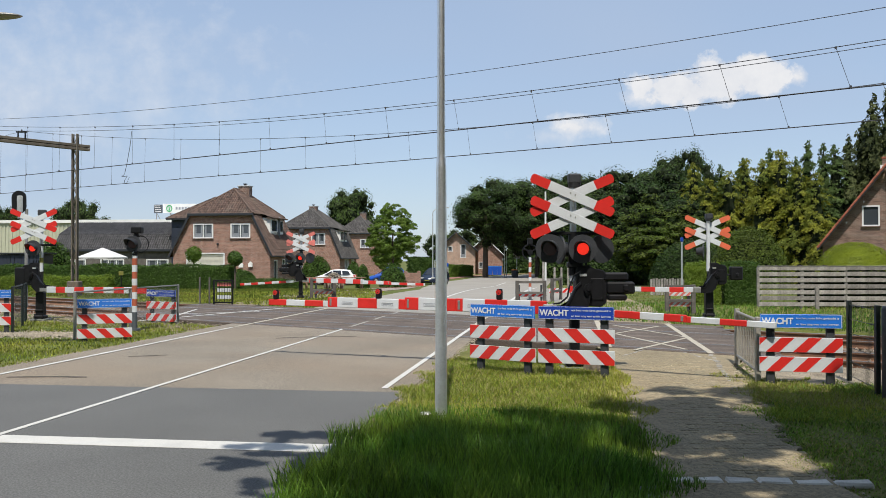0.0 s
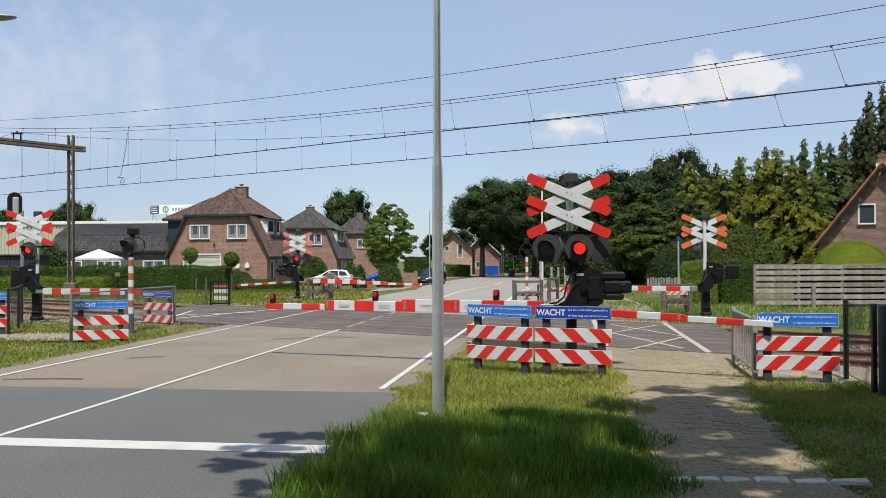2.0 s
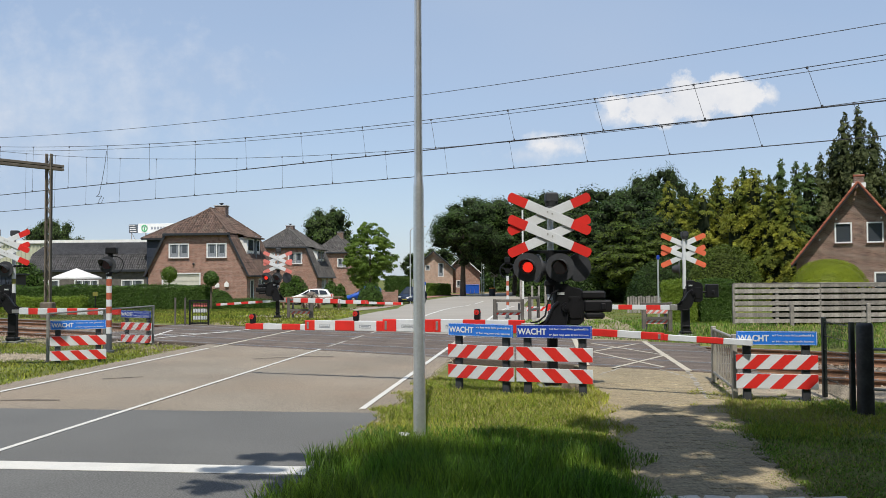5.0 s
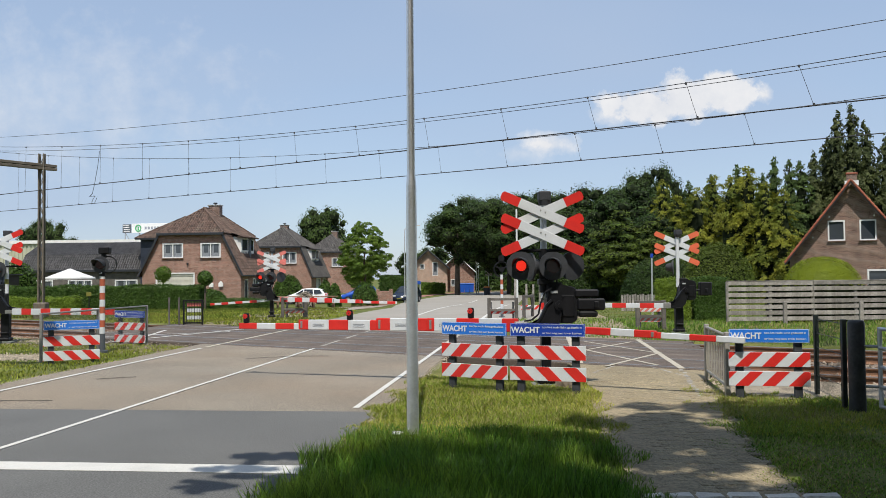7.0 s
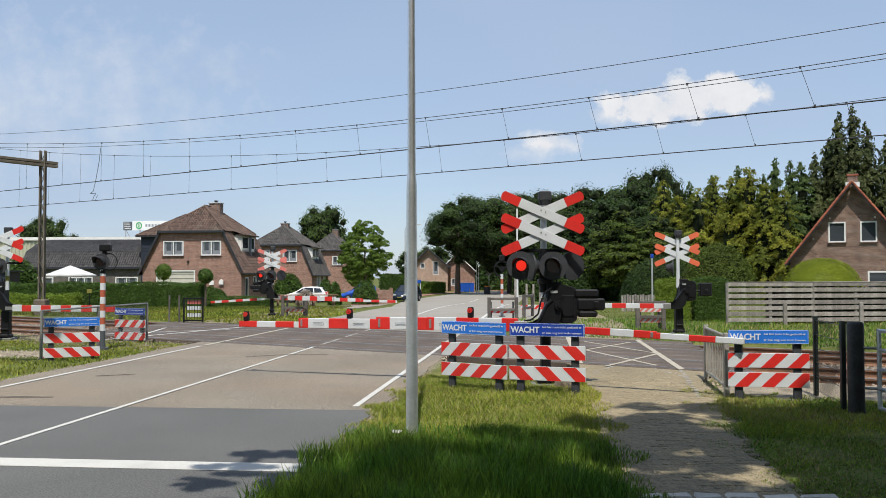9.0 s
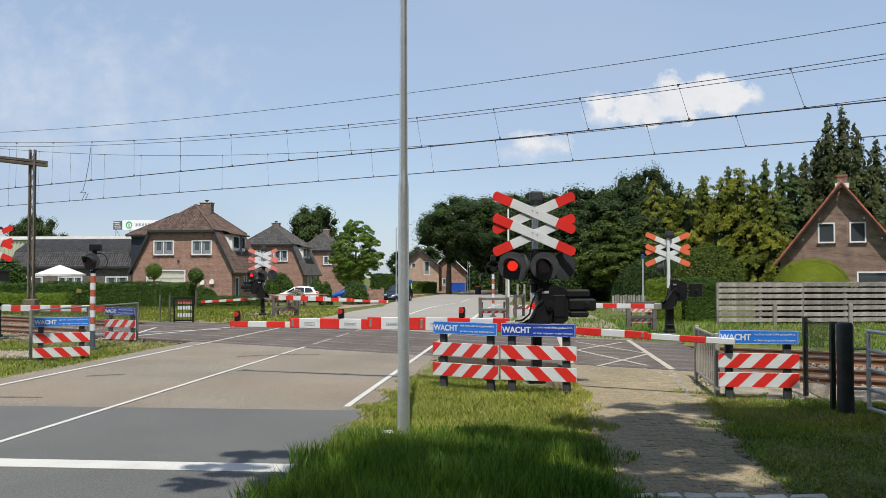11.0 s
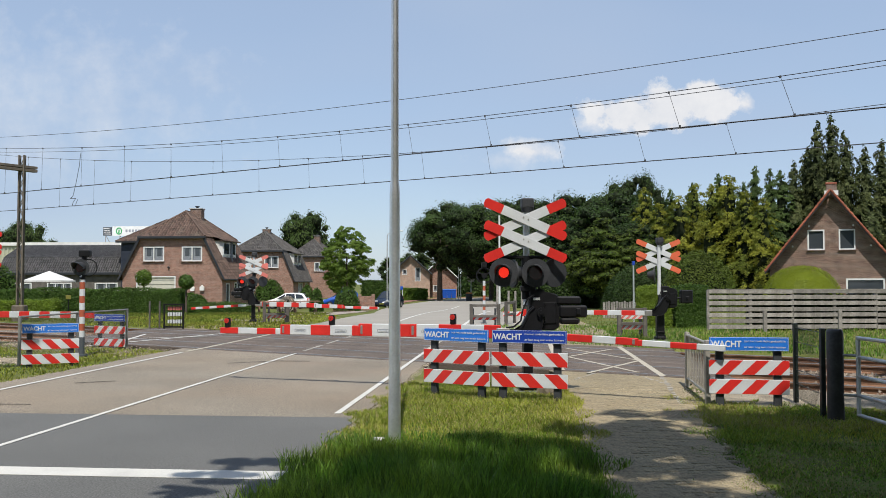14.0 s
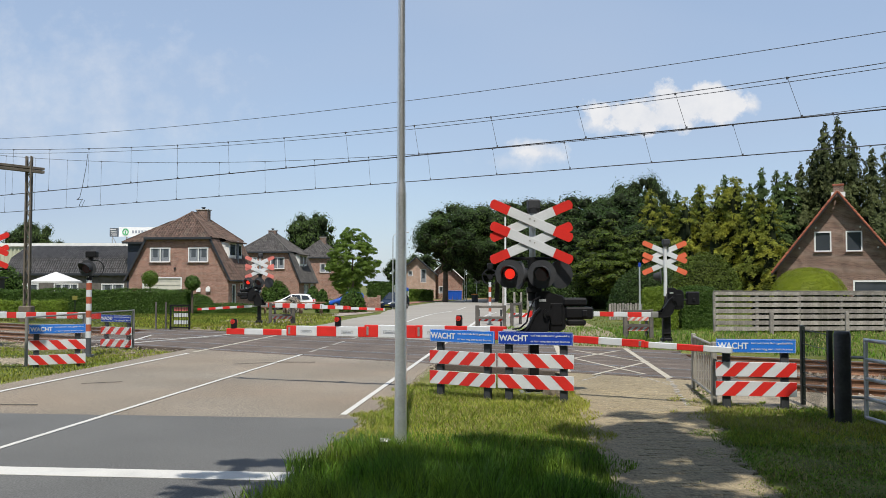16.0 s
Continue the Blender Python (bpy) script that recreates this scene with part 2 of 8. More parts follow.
M = {
    "grass_soil": material("grass_soil", (0.078, 0.105, 0.020), 1.0, 0.35, 0.8, 0.8, 30, hue=(0.140, 0.140, 0.042)),
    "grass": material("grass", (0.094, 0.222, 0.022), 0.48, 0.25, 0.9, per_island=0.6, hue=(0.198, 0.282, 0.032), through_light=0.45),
    # brighter, yellower copy of the grass with the sunlight put into its colour
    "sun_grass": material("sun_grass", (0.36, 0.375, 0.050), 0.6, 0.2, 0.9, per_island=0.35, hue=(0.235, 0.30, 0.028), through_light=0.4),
    "lawn": material("lawn", (0.098, 0.145, 0.017), 0.7, 0.25, 0.5, per_island=0.4, hue=(0.170, 0.165, 0.034), through_light=0.3),
    "faint_paint": material("faint_paint", (0.32, 0.30, 0.26), 0.85, 0.25, 4, 0.3, 60, stains=0.8, stain_scale=5, stain_colour=(0.12, 0.10, 0.08)),
    "rust_red": material("weathered_red", (0.40, 0.095, 0.045), 0.6, 0.15, 4),
    "dry_grass": material("dry_grass", (0.36, 0.31, 0.13), 0.8, 0.2, 2, per_island=0.3),
    "old_asphalt": material("old_asphalt", (0.212, 0.185, 0.145), 0.95, 0.14, 0.45, 0.6, 42, grain_vary=0.62, stains=0.40, stain_scale=0.35, stain_colour=(0.235, 0.175, 0.125), hue=(0.222, 0.180, 0.132)),
    "new_asphalt": material("new_asphalt", (0.112, 0.112, 0.106), 0.9, 0.10, 0.6, 0.8, 55, grain_vary=0.38, stains=0.3, stain_scale=0.45, stain_colour=(0.15, 0.15, 0.142)),
    "deck": material("deck", (0.108, 0.084, 0.067), 0.95, 0.18, 0.6, 0.6, 50, per_object=0.13, grain_vary=0.35, stains=0.65, stain_scale=0.9, stain_colour=(0.178, 0.146, 0.115)),
    "path": material("path", (0.25, 0.203, 0.124), 0.95, 0.15, 0.9, 1.0, 30, grain_vary=0.35, stains=0.4, stain_scale=1.5, stain_colour=(0.24, 0.22, 0.15)),
    "sand": material("sand", (0.27, 0.228, 0.165), 0.95, 0.3, 2.5, 1.0, 45, grain_vary=0.5, stains=0.6, stain_scale=2.2, stain_colour=(0.15, 0.12, 0.08)),
    "pavement": material("pavement", (0.30, 0.25, 0.205), 0.95, 0.15, 0.8, 0.6, 30, grain_vary=0.3, stains=0.3, stain_scale=0.9),
    "far_road": material("far_road", (0.285, 0.262, 0.225), 0.9, 0.08, 0.3, 0.4, 40),
    "bike_red": material("bike_red", (0.30, 0.14, 0.10), 0.9, 0.15, 0.5),
    "paint": material("paint", (0.56, 0.55, 0.51), 0.7, 0.1, 3, 0.3, 60, stains=0.35, stain_scale=3, stain_colour=(0.45, 0.43, 0.38)),
    "worn_paint": material("worn_paint", (0.44, 0.40, 0.315), 0.8, 0.2, 4, 0.3, 60, stains=0.7, stain_scale=4, stain_colour=(0.25, 0.22, 0.18)),
    "ballast": material("ballast", (0.30, 0.25, 0.20), 0.95, 0.4, 6, 1.0, 25),
    "rail_rust": material("rail_rust", (0.20, 0.105, 0.06), 0.85, 0.25, 4, 0.4, 40),
    "rail_top": material("rail_top", (0.42, 0.40, 0.38), 0.45, 0.05, 3, metal=1.0),
    "sleeper": material("sleeper", (0.17, 0.13, 0.10), 0.9, 0.25, 4, 0.6, 30),
    "galvanised": material("galvanised", (0.60, 0.60, 0.59), 0.50, 0.14, 4, 0.1, 40, metal=0.82),
    "post_steel": material("post_steel", (0.78, 0.78, 0.77), 0.38, 0.10, 3, 0.03, 40, metal=0.9),
    "zinc": material("zinc", (0.36, 0.335, 0.285), 0.55, 0.15, 5, 0.1, 40, metal=0.25),
    "steel_dull": material("steel_dull", (0.33, 0.32, 0.30), 0.55, 0.15, 6, metal=0.7),
    "red": material("red_paint", (0.61, 0.022, 0.015), 0.45, 0.08, 4),
    "white": material("white_paint", (0.60, 0.62, 0.63), 0.45, 0.06, 4, stains=0.4, stain_scale=2.2, stain_colour=(0.52, 0.51, 0.47)),
    "faded_red": material("faded_red", (0.66, 0.13, 0.055), 0.6, 0.08, 4),
    "pink_red": material("pink_red", (0.62, 0.17, 0.14), 0.6, 0.1, 4),
    "blue_sign": material("blue_sign", (0.018, 0.17, 0.64), 0.4, 0.05, 3),
    "deep_blue_sign": material("deep_blue_sign", (0.008, 0.05, 0.36), 0.4, 0.05, 3),
    "black": material("black_enamel", (0.007, 0.007, 0.008), 0.5, 0.3, 5, 0.1, 40),
    "signal_black": material("signal_black", (0.030, 0.032, 0.036), 0.6, 0.25, 5, 0.1, 40),
    "dark_post": material("recycled_plastic_post", (0.035, 0.038, 0.042), 0.75, 0.2, 8, 0.3, 40),
    "green_steel": material("green_steel", (0.010, 0.016, 0.013), 0.5, 0.1, 5),
    "tarred_wood": material("tarred_wood", (0.024, 0.023, 0.022), 0.55, 0.5, 5, 0.3, 30),
    "lens_dark": material("unlit_red_lens", (0.045, 0.006, 0.006), 0.2, 0.1, 5),
    "lens_glow": material("lit_red_lens", (1.0, 0.035, 0.018), 0.4, 0.35, 22, glow=0.85),
    "lens_dim": material("dim_red_lens", (0.42, 0.016, 0.010), 0.4, 0.05, 5, glow=0.16),
    "wire": material("copper_wire", (0.05, 0.052, 0.058), 0.6, 0.1, 3),
    "mast_steel": material("mast_steel", (0.125, 0.104, 0.078), 0.8, 0.3, 3, 0.3, 30, stains=0.4, stain_scale=2, stain_colour=(0.10, 0.05, 0.03)),
    "dark_timber": material("dark_timber", (0.105, 0.094, 0.082), 0.9, 0.3, 2.5, 0.6, 18, per_object=0.18),
    "weathered_wood": material("weathered_wood", (0.265, 0.242, 0.215), 0.9, 0.35, 2.5, 0.8, 18, per_object=0.25, stains=0.4, stain_scale=3),
    "bark": material("bark", (0.085, 0.066, 0.048), 0.95, 0.3, 6, 0.8, 25),
    "leaf_oak": material("leaf_oak", (0.028, 0.057, 0.011), 0.55, 0.2, 0.35, per_island=0.5, hue=(0.046, 0.076, 0.014), through_light=0.14),
    "leaf_far": material("leaf_far", (0.046, 0.084, 0.018), 0.55, 0.2, 0.35, per_island=0.4, hue=(0.062, 0.098, 0.020), through_light=0.2),
    "leaf_light": material("leaf_light", (0.115, 0.195, 0.028), 0.55, 0.15, 0.5, per_island=0.35, hue=(0.145, 0.215, 0.036), through_light=0.45),
    "leaf_golden": material("leaf_golden", (0.225, 0.228, 0.020), 0.6, 0.2, 0.4, per_island=0.5, hue=(0.070, 0.105, 0.016), through_light=0.22),
    "leaf_conifer": material("leaf_conifer", (0.060, 0.096, 0.022), 0.65, 0.2, 0.5, per_island=0.4, through_light=0.15),
    "leaf_beech": material("leaf_beech", (0.092, 0.120, 0.017), 0.6, 0.2, 0.4, per_island=0.4, hue=(0.060, 0.096, 0.013), through_light=0.2),
    "leaf_spruce": material("leaf_spruce", (0.094, 0.106, 0.034), 0.65, 0.2, 0.5, per_island=0.45, hue=(0.046, 0.062, 0.020), through_light=0.15),
    # near-black green that colours in the shade inside crowns and shrubs
    "twigs": material("inner_shade", (0.013, 0.019, 0.007), 1.0, 0.4, 2.0),
    "leaf_mid": material("leaf_mid", (0.14, 0.205, 0.020), 0.55, 0.2, 1.2, per_island=0.4, through_light=0.25),
    "leaf_hedge": material("leaf_hedge", (0.055, 0.104, 0.016), 0.55, 0.2, 1.2, per_island=0.45, through_light=0.25),
    "leaf_pale": material("leaf_pale", (0.36, 0.31, 0.25), 0.6, 0.2, 1.2, per_island=0.5, through_light=0.2),
    "leaf_box": material("leaf_box", (0.175, 0.215, 0.012), 0.55, 0.15, 1.0, per_island=0.18, through_light=0.2),
    "brick_red": brick_material("brick_red", (0.335, 0.172, 0.125), (0.185, 0.090, 0.066), (0.39, 0.32, 0.26)),
    "brick_brown": brick_material("brick_brown", (0.225, 0.135, 0.100), (0.105, 0.062, 0.047), (0.35, 0.285, 0.235)),
    "brick_pale": brick_material("brick_pale", (0.46, 0.30, 0.22), (0.38, 0.24, 0.18), (0.40, 0.35, 0.30)),
    "tile_brown": material("roof_tile_brown", (0.105, 0.066, 0.050), 0.8, 0.25, 1.2, 0.3, 30, per_island=0.34, stains=0.5, stain_scale=0.8, stain_colour=(0.12, 0.105, 0.08)),
    "tile_grey": material("roof_tile_grey", (0.070, 0.064, 0.060), 0.75, 0.25, 1.2, 0.3, 30, per_island=0.34, stains=0.4, stain_scale=0.9, stain_colour=(0.12, 0.11, 0.09)),
    "tile_slate": material("roof_tile_slate", (0.046, 0.044, 0.044), 0.6, 0.25, 1.2, 0.3, 30, per_island=0.4),
    "tile_orange": material("roof_tile_orange", (0.31, 0.095, 0.052), 0.85, 0.2, 2, per_object=0.2),
    "trim_dark": material("trim_dark", (0.022, 0.024, 0.028), 0.5, 0.15, 3),
    "dark_blue_boards": material("dark_blue_boards", (0.018, 0.024, 0.040), 0.6, 0.15, 3),
    "frame_white": material("frame_white", (0.68, 0.68, 0.66), 0.5, 0.05, 3),
    "plaster_white": material("plaster_white", (0.72, 0.71, 0.68), 0.8, 0.08, 2),
    "sill_brown": material("sill_brown", (0.13, 0.075, 0.055), 0.6, 0.15, 4),
    "blind": material("roller_blind", (0.52, 0.50, 0.42), 0.85, 0.06, 3),
    "curtain": material("curtain", (0.20, 0.215, 0.235), 0.9, 0.3, 14),
    "brown_wood": material("brown_wood", (0.20, 0.115, 0.07), 0.8, 0.25, 3, 0.4, 20, per_object=0.2),
    "concrete": material("concrete", (0.40, 0.39, 0.37), 0.9, 0.15, 3, 0.5, 40, stains=0.4, stain_scale=3),
    "kerb_stone": material("kerb_stone", (0.60, 0.575, 0.51), 0.85, 0.15, 5, 0.5, 40, per_object=0.12, stains=0.4, stain_scale=5, stain_colour=(0.2, 0.21, 0.16)),
    "kerb_slab": material("kerb_slab", (0.19, 0.195, 0.18), 0.9, 0.15, 4, 0.5, 40, per_object=0.12, stains=0.5, stain_scale=4, stain_colour=(0.11, 0.13, 0.06)),
    "boulder": material("boulder", (0.20, 0.165, 0.12), 0.95, 0.3, 5, 0.8, 30),
    "umbrella": material("umbrella_cloth", (0.58, 0.57, 0.55), 0.8, 0.05, 4),
    "car_white": material("car_white", (0.78, 0.78, 0.77), 0.25, 0.02, 2),
    "car_blue": material("car_blue", (0.012, 0.021, 0.045), 0.25, 0.05, 2),
    "van_blue": material("bin_blue", (0.012, 0.08, 0.42), 0.4, 0.05, 2),
    "tyre": material("tyre", (0.02, 0.02, 0.02), 0.9, 0.2, 5),
    "sheet_cream": material("sheet_cream", (0.45, 0.45, 0.33), 0.6, 0.06, 1.5),
    "yellow": material("yellow_plate", (0.19, 0.175, 0.03), 0.5, 0.05, 3),
    "orange": material("orange_lid", (0.60, 0.20, 0.03), 0.6, 0.1, 3),
    "slate_panel": material("slate_panel", (0.075, 0.085, 0.095), 0.6, 0.1, 3),
    "green_sign": material("green_emblem", (0.05, 0.35, 0.12), 0.6, 0.05, 3),
    "grey_text": material("grey_text", (0.25, 0.27, 0.30), 0.6, 0.05, 3),
}


def glass_material(name, tint):
    m = material(name, tint, 0.06, 0.03, 2)
    m.node_tree.nodes["Principled BSDF"].inputs["Specular IOR Level"].default_value = 0.9
    return m


for name in list(M):
    if name.startswith("leaf") or name in ("lawn", "twigs", "grass_soil", "dry_grass"):
        M[name].node_tree.nodes["Principled BSDF"].inputs["Specular IOR Level"].default_value = 0.2
M["black"].node_tree.nodes["Principled BSDF"].inputs["Specular IOR Level"].default_value = 0.28
M["window_glass"] = glass_material("window_glass", (0.05, 0.058, 0.066))
M["car_glass"] = glass_material("car_glass", (0.02, 0.024, 0.028))


# ---- mesh helpers ----
def box(bm, x, y, z, sx, sy, sz, bevel=0.0, turn=None):
    """A block centred at (x, y, z), with rounded edges; turn: a matrix that tilts it about its centre."""
    made = bmesh.ops.create_cube(bm, size=1.0)["verts"]
    bmesh.ops.scale(bm, vec=(sx, sy, sz), verts=made)
    if bevel:
        edges = list({e for v in made for e in v.link_edges})
        made = list({v for f in bmesh.ops.bevel(bm, geom=edges, offset=bevel, segments=1, affect="EDGES")["faces"] for v in f.verts} | {v for v in made if v.is_valid})
    m = Matrix.Translation((x, y, z)) @ (turn.to_4x4() if turn else Matrix())
    bmesh.ops.transform(bm, matrix=m, verts=made)
    return made


def rod(bm, a, b, r0, r1=None, seg=12):
    """A round bar from a to b."""
    a, b = Vector(a), Vector(b)
    way = b - a
    made = bmesh.ops.create_cone(bm, cap_ends=True, segments=seg, radius1=r0, radius2=r0 if r1 is None else r1, depth=way.length)["verts"]
    bmesh.ops.transform(bm, matrix=Matrix.Translation((a + b) / 2) @ way.to_track_quat("Z", "Y").to_matrix().to_4x4(), verts=made)
    return made


def tube(bm, a, b, r0, r1, seg=20):
    """A round bar with open ends, for smooth shading."""
    a, b = Vector(a), Vector(b)
    way = b - a
    made = bmesh.ops.create_cone(bm, cap_ends=False, segments=seg, radius1=r0, radius2=r1, depth=way.length)["verts"]
    bmesh.ops.transform(bm, matrix=Matrix.Translation((a + b) / 2) @ way.to_track_quat("Z", "Y").to_matrix().to_4x4(), verts=made)


def prism(bm, outline, a, b, axis="y"):
    """A flat outline of (u, v) pairs drawn out from a to b along an axis: y gives (u, d, v), x gives (d, u, v), z gives (u, v, d)."""
    def at(u, v, d):
        return (u, d, v) if axis == "y" else (d, u, v) if axis == "x" else (u, v, d)
    first = [bm.verts.new(at(u, v, a)) for u, v in outline]
    last = [bm.verts.new(at(u, v, b)) for u, v in outline]
    bm.faces.new(first)
    bm.faces.new(last[::-1])
    n = len(outline)
    for i in range(n):
        bm.faces.new((first[i], last[i], last[(i + 1) % n], first[(i + 1) % n]))


def sheet(bm, pts):
    return bm.faces.new([bm.verts.new(p) for p in pts])


def part(name, bm, mat, parent=None, label="", smooth=False):
    bmesh.ops.recalc_face_normals(bm, faces=bm.faces[:])
    me = bpy.data.meshes.new(name)
    bm.to_mesh(me)
    bm.free()
    me.materials.append(mat)
    if smooth:
        me.polygons.foreach_set("use_smooth", [True] * len(me.polygons))
    ob = new(name, me)
    if parent:
        ob.parent = parent
    return tagged(ob, label)


def share(name, me, parent, m=None):
    """One more piece on a mesh that exists already."""
    ob = new(name, me)
    ob.parent = parent
    if m:
        ob.matrix_basis = m
    return ob


def thing(name, label, category, m=None, group="", kind=""):
    ob = new(name)
    ob.empty_display_size = 0.2
    if m:
        ob.matrix_basis = m
    return tagged(ob, label, category, group, kind)


def quads(name, centres, size, normals, mat, aspect=1.4, parent=None, rng=None):
    """Many small leaves, each a folded quad of its own, made in one go."""
    n = len(centres)
    nrm = normals / np.maximum(np.linalg.norm(normals, axis=1, keepdims=True), 1e-6)
    ref = rng.normal(size=(n, 3))
    u = np.cross(nrm, ref)
    u /= np.maximum(np.linalg.norm(u, axis=1, keepdims=True), 1e-6)
    v = np.cross(nrm, u)
    s = size * rng.uniform(0.6, 1.3, (n, 1))
    u, v = u * s * aspect, v * s
    co = np.stack([centres - u, centres - v * 0.8 + nrm * s * 0.15, centres + u, centres + v * 0.8 + nrm * s * 0.15], 1).reshape(-1, 3)
    me = bpy.data.meshes.new(name)
    me.vertices.add(4 * n)
    me.vertices.foreach_set("co", co.ravel())
    me.loops.add(4 * n)
    me.loops.foreach_set("vertex_index", np.arange(4 * n))
    me.polygons.add(n)
    me.polygons.foreach_set("loop_start", np.arange(0, 4 * n, 4))
    me.update()
    me.materials.append(mat)
    if name == "":
        return me
    ob = new(name, me)
    if parent:
        ob.parent = parent
    return ob


# ---- the lie of the land: level at the crossing, falling a little beyond it ----
def smooth(a, b, v):
    t = min(1.0, max(0.0, (v - a) / (b - a)))
    return t * t * (3 - 2 * t)


def ground_z(x, y):
    return -0.75 * smooth(42, 90, y)


ROAD = Vector((0.1385, 0.9904))           # the road's way
ACROSS = Vector((0.9904, -0.1385))        # to the road's right
RAIL = Vector((0.802, -0.597))            # along the tracks
OVER = Vector((0.597, 0.802))             # across the tracks, away from the camera
TRACKS = (17.0, 21.0)                     # distance of the two track centres along OVER
START = Vector((-4.314, 8.747))           # a point of the road's centre line


def on_road(k, off):
    p = START + ROAD * k + ACROSS * off
    return p.x, p.y


def by_rail(r, s):
    p = RAIL * r + OVER * s
    return p.x, p.y


# ---- ground ----
def make_ground():
    bm = bmesh.new()
    rs = sorted({-900, -500, -300, -200, *range(-150, 151, 6), 200, 300, 500, 900})
    ss = [-600, -300, -120, -60, -30, -15, -5, 0, 5, 10, 13, 15.2, 15.7, 22.6, 23.1, *range(25, 101, 4), 120, 160, 220, 320, 600, 1200, 2400]
    grid = []
    for s in ss:
        row = []
        for r in rs:
            x, y = by_rail(r, s)
            z = ground_z(x, y) - 0.035
            if 15.5 < s < 22.8:
                z -= 0.22
            row.append(bm.verts.new((x, y, z)))
        grid.append(row)
    for a, b in zip(grid, grid[1:]):
        for i in range(len(rs) - 1):
            bm.faces.new((a[i], a[i + 1], b[i + 1], b[i]))
    ob = part("ground", bm, M["grass_soil"])
    tagged(ob, "flat grassy ground with worn dry patches", "ground", kind="structure")


make_ground()


def strip(name, mat, label, ks, left, right, lift, category="road", kind="structure", edge=0.0, rng=None):
    """A band along the road between two offsets from its centre line (numbers or functions of the way)."""
    bm = bmesh.new()
    prev = None
    for k in ks:
        l = left(k) if callable(left) else left
        r = right(k) if callable(right) else right
        if rng:
            l, r = l + rng.uniform(-edge, edge), r + rng.uniform(-edge, edge)
        pts = []
        for off in (l, r):
            x, y = on_road(k, off)
            pts.append(bm.verts.new((x, y, ground_z(x, y) + lift)))
        if prev:
            bm.faces.new((prev[0], prev[1], pts[1], pts[0]))
        prev = pts
    ob = part(name, bm, mat)
    return tagged(ob, label, category, kind=kind) if label else ob


def steps(a, b, d):
    n = max(1, round((b - a) / d))
    return [a + (b - a) * i / n for i in range(n + 1)]


def slab(name, mat, label, outline, z, category, thick=0.03):
    bm = bmesh.new()
    prism(bm, outline, z - thick, z, "z")
    return tagged(part(name, bm, mat), label, category, kind="structure")


RNG = random.Random(4)
KERB = 3.42                               # right edge of the asphalt from the centre line
strip("road", M["old_asphalt"], "worn grey-brown asphalt road leading to the crossing", steps(3.3, 11.2, 0.6), -3.45, KERB, -0.004, edge=0.03, rng=RNG)
strip("road_resurfaced", M["new_asphalt"], "newer smooth blue-grey asphalt before the crossing", steps(-40, 3.3, 0.8), -3.6, KERB, 0.0, edge=0.03, rng=RNG)


def far_widening(k):
    return float(np.interp(k, FAR_K, FAR_LEFT))


# the far left edge of the road, as spots on the ground; the road bends to the right beyond them
FAR_EDGE = [(-3.4, 38), (-1.45, 55.5), (-1.6, 72), (-1.4, 86), (0.6, 102), (4.9, 125), (10.0, 144), (17.5, 157), (32.0, 168), (60.0, 182)]
FAR_K = [22.7] + [(Vector(p) - START).dot(ROAD) for p in FAR_EDGE]
FAR_LEFT = [-3.5] + [(Vector(p) - START).dot(ACROSS) for p in FAR_EDGE]


strip("road_far", M["far_road"], "sunlit grey asphalt road beyond the crossing", steps(22.78, 172, 4), far_widening, lambda k: max(3.5, far_widening(k) + 9.0), -0.004)
strip("cycle_lane", M["bike_red"], "reddish cycle path along the far verge", steps(60, 172, 4), lambda k: far_widening(k) - 3.6, lambda k: far_widening(k) - 1.8, 0.012)


def deck_outline():
    """The crossing deck: as long as road, footpaths and verge, cut along the tracks."""
    def meet(off, s):
        p = START + ACROSS * off
        k = (s - p.dot(OVER)) / ROAD.dot(OVER)
        return on_road(k, off)
    return [meet(-8.6, 15.95), meet(9.3, 15.95), meet(9.3, 22.7), meet(-8.6, 22.7)], meet


DECK, meet = deck_outline()
slab("crossing_deck", M["deck"], "dark brown-grey level crossing deck panels between the rails", DECK, -0.012, "crossing deck", 0.2)
# road stubs between the deck and the two road bands
slab("road_approach", M["old_asphalt"], "worn asphalt wedge before the deck", [on_road(11.2, -3.45), on_road(11.2, KERB), meet(KERB, 15.96), meet(-3.45, 15.96)], -0.0035, "road", 0.05)
slab("road_departure", M["far_road"], "asphalt wedge beyond the deck", [meet(-3.5, 22.7), meet(3.5, 22.7), on_road(22.8, 3.5), on_road(22.8, -3.5)], -0.003, "road", 0.05)


# ---- footpath of fine gravel beside the road ----
def ribbon(name, mat, label, rows, z, category, rng=None, edge=0.0, kind="structure"):
    bm = bmesh.new()
    prev = None
    for (ax, ay), (bx, by) in rows:
        if rng:
            ax, bx = ax + rng.uniform(-edge, edge), bx + rng.uniform(-edge, edge)
        cur = [bm.verts.new((ax, ay, z + ground_z(ax, ay))), bm.verts.new((bx, by, z + ground_z(bx, by)))]
        if prev:
            bm.faces.new((prev[0], prev[1], cur[1], cur[0]))
        prev = cur
    return tagged(part(name, bm, mat), label, category, kind=kind)


PATH_Y = [4.0, 6.9, 7.6, 9.3, 12.3, 15.0, 16.6]
PATH_LEFT = [1.1, 1.8, 1.92, 2.15, 2.55, 2.95, 3.25]
PATH_RIGHT = [3.0, 3.0, 3.05, 3.4, 4.15, 4.75, 5.05]


def path_sides():
    return [((np.interp(y, PATH_Y, PATH_LEFT) - 0.18, y), (np.interp(y, PATH_Y, PATH_RIGHT), y)) for y in steps(4.0, 16.6, 0.35)]


